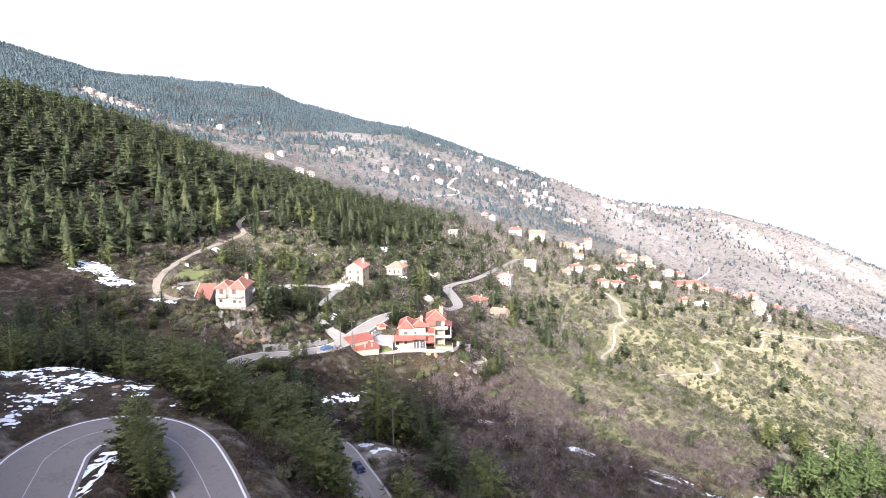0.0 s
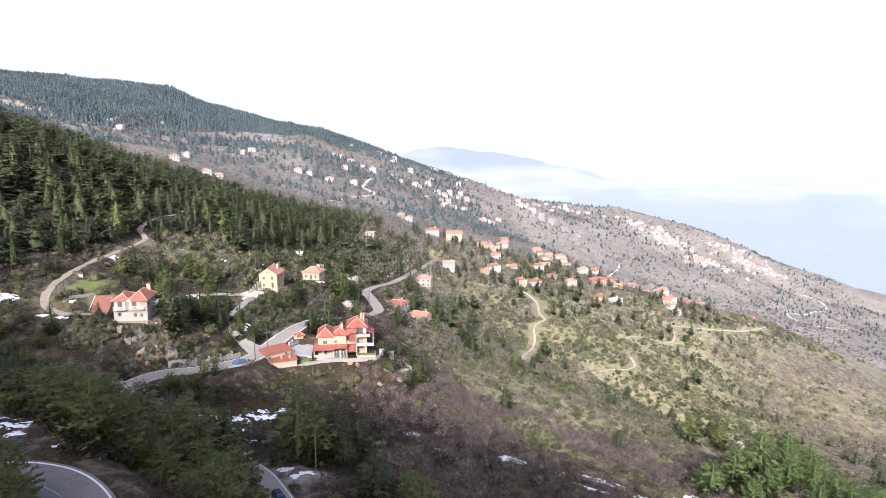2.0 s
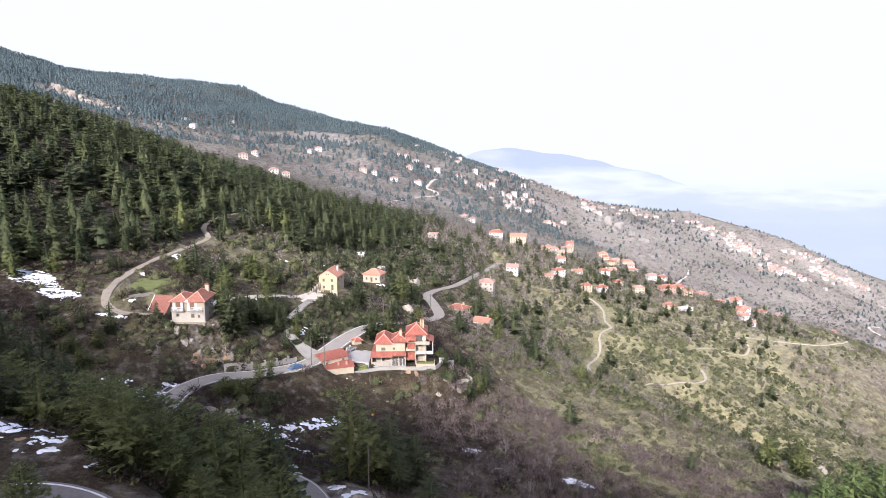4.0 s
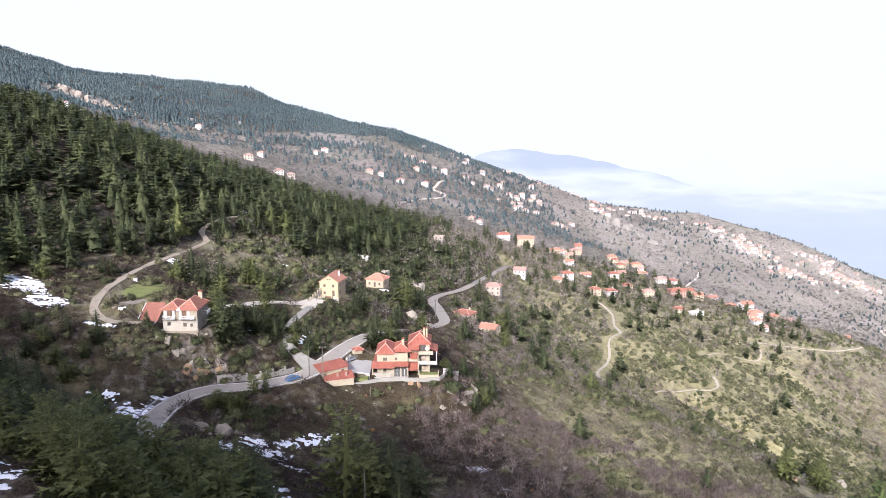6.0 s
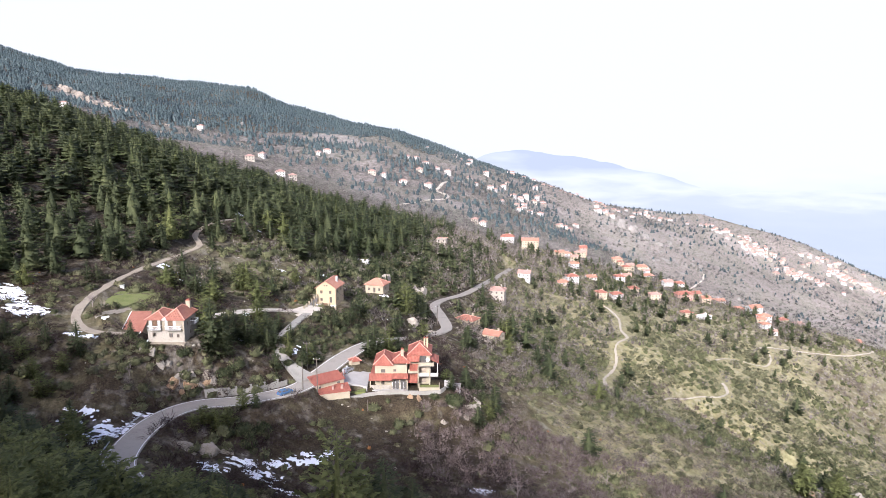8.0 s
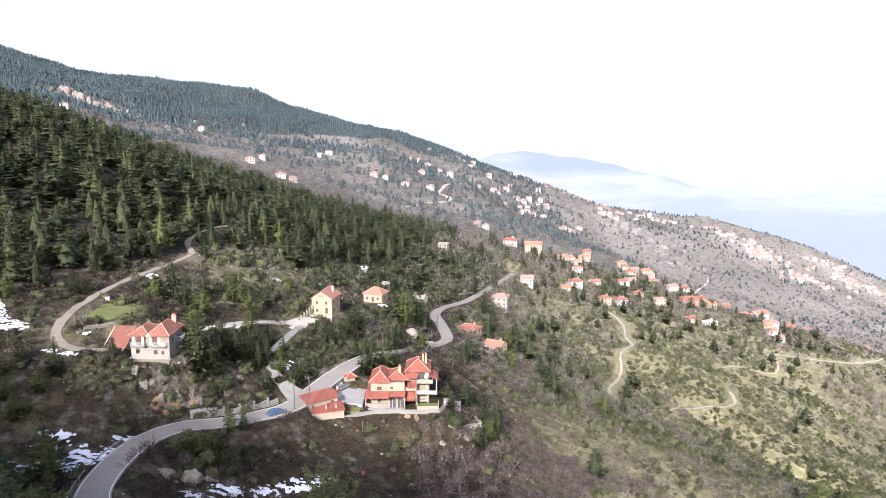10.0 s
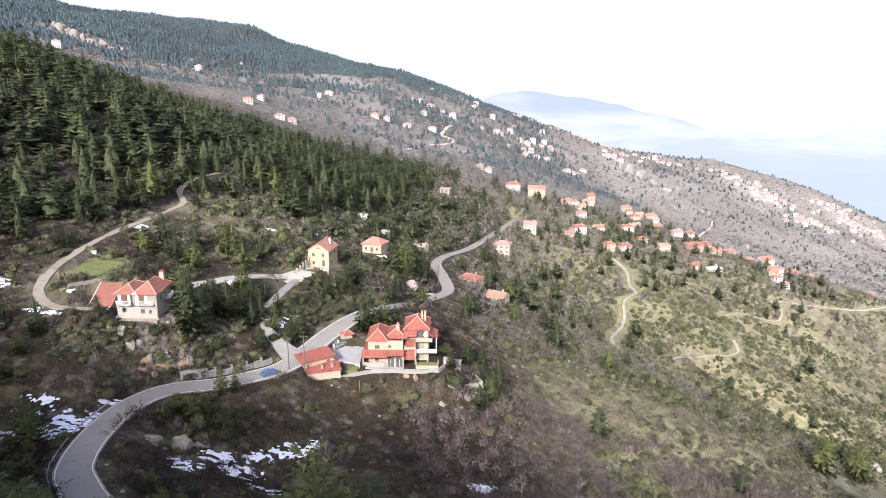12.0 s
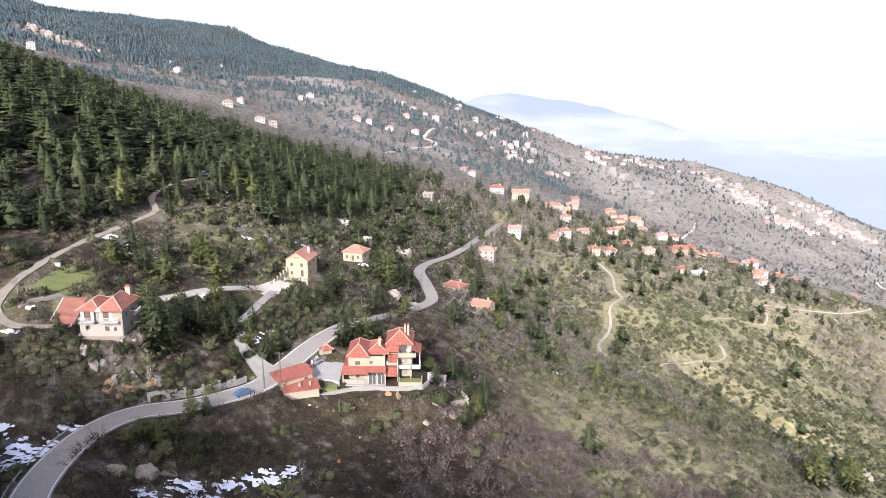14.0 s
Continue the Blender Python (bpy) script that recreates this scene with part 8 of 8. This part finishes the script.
strewn("loose_stones", PEBBLE, planted(stones_x[ok], stones_y[ok], rng, 0.16, 0.65, (0.5, 0.9), 0.0), PALE_ROCK, "pale loose stones strewn over the slope", "stones")


# ---------------------------------------------------------------- snow
def snow_patch(cx, cy, rx, ry, turn, seed, cell=0.35, cover=0.0):
    """Old snow lying in an uneven, holed patch: a thin crust over the ground."""
    c, s = math.cos(radians(turn)), math.sin(radians(turn))
    nu, nv = int(2 * rx / cell), int(2 * ry / cell)
    u, v = np.meshgrid(np.linspace(-rx, rx, nu + 1), np.linspace(-ry, ry, nv + 1))
    x, y = cx + u * c - v * s, cy + u * s + v * c
    inside = 1 - (u / rx) ** 2 - (v / ry) ** 2
    body = (np.minimum(inside, 0.6) * 0.8 + 0.7 * wave(x, 2 * y, 2.3, seed) + 1.0 * wave(x, 1.6 * y, 0.9, seed + 1) + 0.8 * wave(x, 1.4 * y, 0.45, seed + 2) - 0.5 + cover) * 0.6
    gate = off_tarmac(x.ravel(), y.ravel(), 0.4).reshape(x.shape)
    lie = ground(x.ravel(), y.ravel()).reshape(x.shape)
    steep = np.hypot(np.gradient(lie, axis=0), np.gradient(lie, axis=1)) / cell
    body = np.where(gate & (inside > -0.2), body - 1.6 * np.clip(steep - 0.75, 0, 2), -1)
    z = lie + np.clip(body, -0.12, 0.45) * 0.4
    i = np.arange(x.size).reshape(x.shape)
    q = np.stack([i[:-1, :-1], i[:-1, 1:], i[1:, 1:], i[1:, :-1]], -1).reshape(-1, 4)
    q = q[(body.ravel()[q].max(1) > 0) & (steep.ravel()[q].max(1) < 1.15)]
    if not len(q):
        return None
    used, q = np.unique(q, return_inverse=True)
    verts = np.stack([x, y, z], -1).reshape(-1, 3)[used]
    return verts, q.reshape(-1, 4)


SNOW_FIELDS = {}
for k, (x, y, rx, ry, turn, cover) in enumerate(SNOWS):
    crust = snow_patch(x, y, rx, ry, turn, 200 + 3 * k, 0.16 if y < 90 else (0.3 if rx < 6 else 0.45), cover - (0.3 if 55 < y < 95 and x < -45 else 0))
    if crust:
        where = "beside the hairpin bend" if y < 95 else "in the shaded ravine below the road" if y < 172 and x > -90 else "on the slope above the houses"
        SNOW_FIELDS.setdefault(where, []).append(crust)
for where, crusts in SNOW_FIELDS.items():
    starts = np.cumsum([0] + [len(v) for v, _ in crusts])
    field = new("old_snow", big_mesh("old_snow", np.concatenate([v for v, _ in crusts]), np.concatenate([f + s for (_, f), s in zip(crusts, starts)]), SNOW, True))
    tagged(field, f"thin ragged old snow melting {where}", "snow", kind="stuff")


# ---------------------------------------------------------------- single evergreen bushes
BUSHES = []
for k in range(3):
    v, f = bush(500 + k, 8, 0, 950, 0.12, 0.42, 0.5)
    BUSHES.append(big_mesh("leaves", v, f, DIMMED_OLIVE, True))
    BUSHES[k].normals_split_custom_set_from_vertices(soft_normals(v, f, 0.1, 0.0).astype(np.float32))
BUSH_AT = [(3.0, 197.6, 3.0), (-47, 166, 3.0), (-43.5, 168.6, 2.5), (-45.2, 162.4, 2.3), (-50.4, 163, 2.1), (10, 213, 2.8), (13.5, 217.5, 3.0), (8.4, 221, 2.8), (-44.2, 202.6, 1.7), (-46.2, 207.4, 1.9),
           (-47.4, 213.5, 2.2), (-66.5, 181.5, 1.8), (-75.6, 179.6, 1.9), (-79.4, 180.6, 1.8), (-57.6, 184.5, 2.2), (-55.0, 188.5, 2.4), (-39.2, 243.6, 2.2),
           (-36.0, 249.5, 2.6), (-34.5, 256, 2.4), (-2.6, 196.4, 1.5), (-70.5, 178.2, 1.6), (-62.2, 178.6, 1.5)]
for k, (x, y, r) in enumerate(BUSH_AT):
    b = thing("bush", pose(x, y, ground_at(x, y) - 0.15, 0, 0, 83 * k), "rounded olive evergreen bush on the bank, darkened in colour", "bush", "evergreen bushes")
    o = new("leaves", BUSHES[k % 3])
    o.parent, o.scale = b, (r, r, r * 1.15)


# ---------------------------------------------------------------- bare trees
def bare_tree(seed, tall):
    """A leafless tree: a forking trunk and many fine twigs."""
    r = random.Random(seed)
    wood, fine = Geo(), ([], [], [])

    def grow(a, way, length, radius, level):
        b = a + way * length
        wood.tube(a, b, radius, radius * 0.62, 5 if level < 2 else 3)
        if level == 4:
            return
        for _ in range(3 if level else 5):
            spin = Vector((r.gauss(0, 1), r.gauss(0, 1), r.gauss(0.35, 0.6)))
            grow(a.lerp(b, r.uniform(0.55, 1.0)), (way * 1.0 + spin * 0.55).normalized(), length * r.uniform(0.55, 0.8), radius * 0.55, level + 1)

    grow(Vector((0, 0, -0.3)), Vector((0.05, 0, 1)), tall * 0.3, tall * 0.016, 0)
    return wood


BARE = [bare_tree(k, 6.0).mesh("crown", PALE_BARK) for k in range(3)]
BARE_AT = [(-96, 197, 1.1), (-92, 195, 0.8), (-24.5, 163, 1.1), (-21, 160, 0.9), (-47.5, 207, 0.9), (-15, 198.6, 0.6), (-11, 198.9, 0.5), (7.5, 203.5, 0.9), (17, 158, 1.2), (24, 150, 1.3), (14, 140, 1.2), (30, 165, 1.1), (20, 133, 1.3), (26, 140, 1.2), (33, 143, 1.2), (18, 148, 1.1), (40, 150, 1.2), (28, 155, 1.2), (38, 135, 1.2), (-31, 318, 0.9), (-38, 318, 0.9), (88, 246, 1.2),
           (60, 200, 1.1), (45, 190, 1.0), (-75, 170, 0.8), (-58, 340, 1.2), (-40, 345, 1.1), (10, 280, 1.2), (30, 350, 1.3), (45, 370, 1.2), (70, 420, 1.4), (-7, 345, 1.2), (5, 440, 1.2)]
for k, (x, y, s) in enumerate(BARE_AT):
    t = thing("bare_tree", pose(x, y, ground_at(x, y), 0, 0, 70 * k), "leafless grey tree on the slope", "tree", "bare trees")
    o = new("crown", BARE[k % 3])
    o.parent, o.scale = t, (s, s, s)


# ---------------------------------------------------------------- lawn
def lawn_patch(cx, cy, rx, ry, turn):
    c, s = math.cos(radians(turn)), math.sin(radians(turn))
    u, v = np.meshgrid(np.linspace(-rx, rx, 40), np.linspace(-ry, ry, 40))
    x, y = cx + u * c - v * s, cy + u * s + v * c
    body = 1 - np.abs(u / rx) ** 3 - np.abs(v / ry) ** 3 + 0.15 * wave(x, y, 3, 411)
    body = np.where(off_road(x.ravel(), y.ravel(), 0.3).reshape(x.shape) | (np.hypot(x + 92, y - 208) < 8), body, -1)
    z = ground(x.ravel(), y.ravel()).reshape(x.shape) + 0.06
    i = np.arange(x.size).reshape(x.shape)
    q = np.stack([i[:-1, :-1], i[:-1, 1:], i[1:, 1:], i[1:, :-1]], -1).reshape(-1, 4)
    q = q[body.ravel()[q].min(1) > 0]
    used, q = np.unique(q, return_inverse=True)
    ob = new("lawn", big_mesh("lawn", np.stack([x, y, z], -1).reshape(-1, 3)[used], q.reshape(-1, 4), LAWN, True))
    tagged(ob, "bright green mown lawn behind the stone house", "lawn", kind="structure")


lawn_patch(-90.5, 211, 7.5, 11, 8)
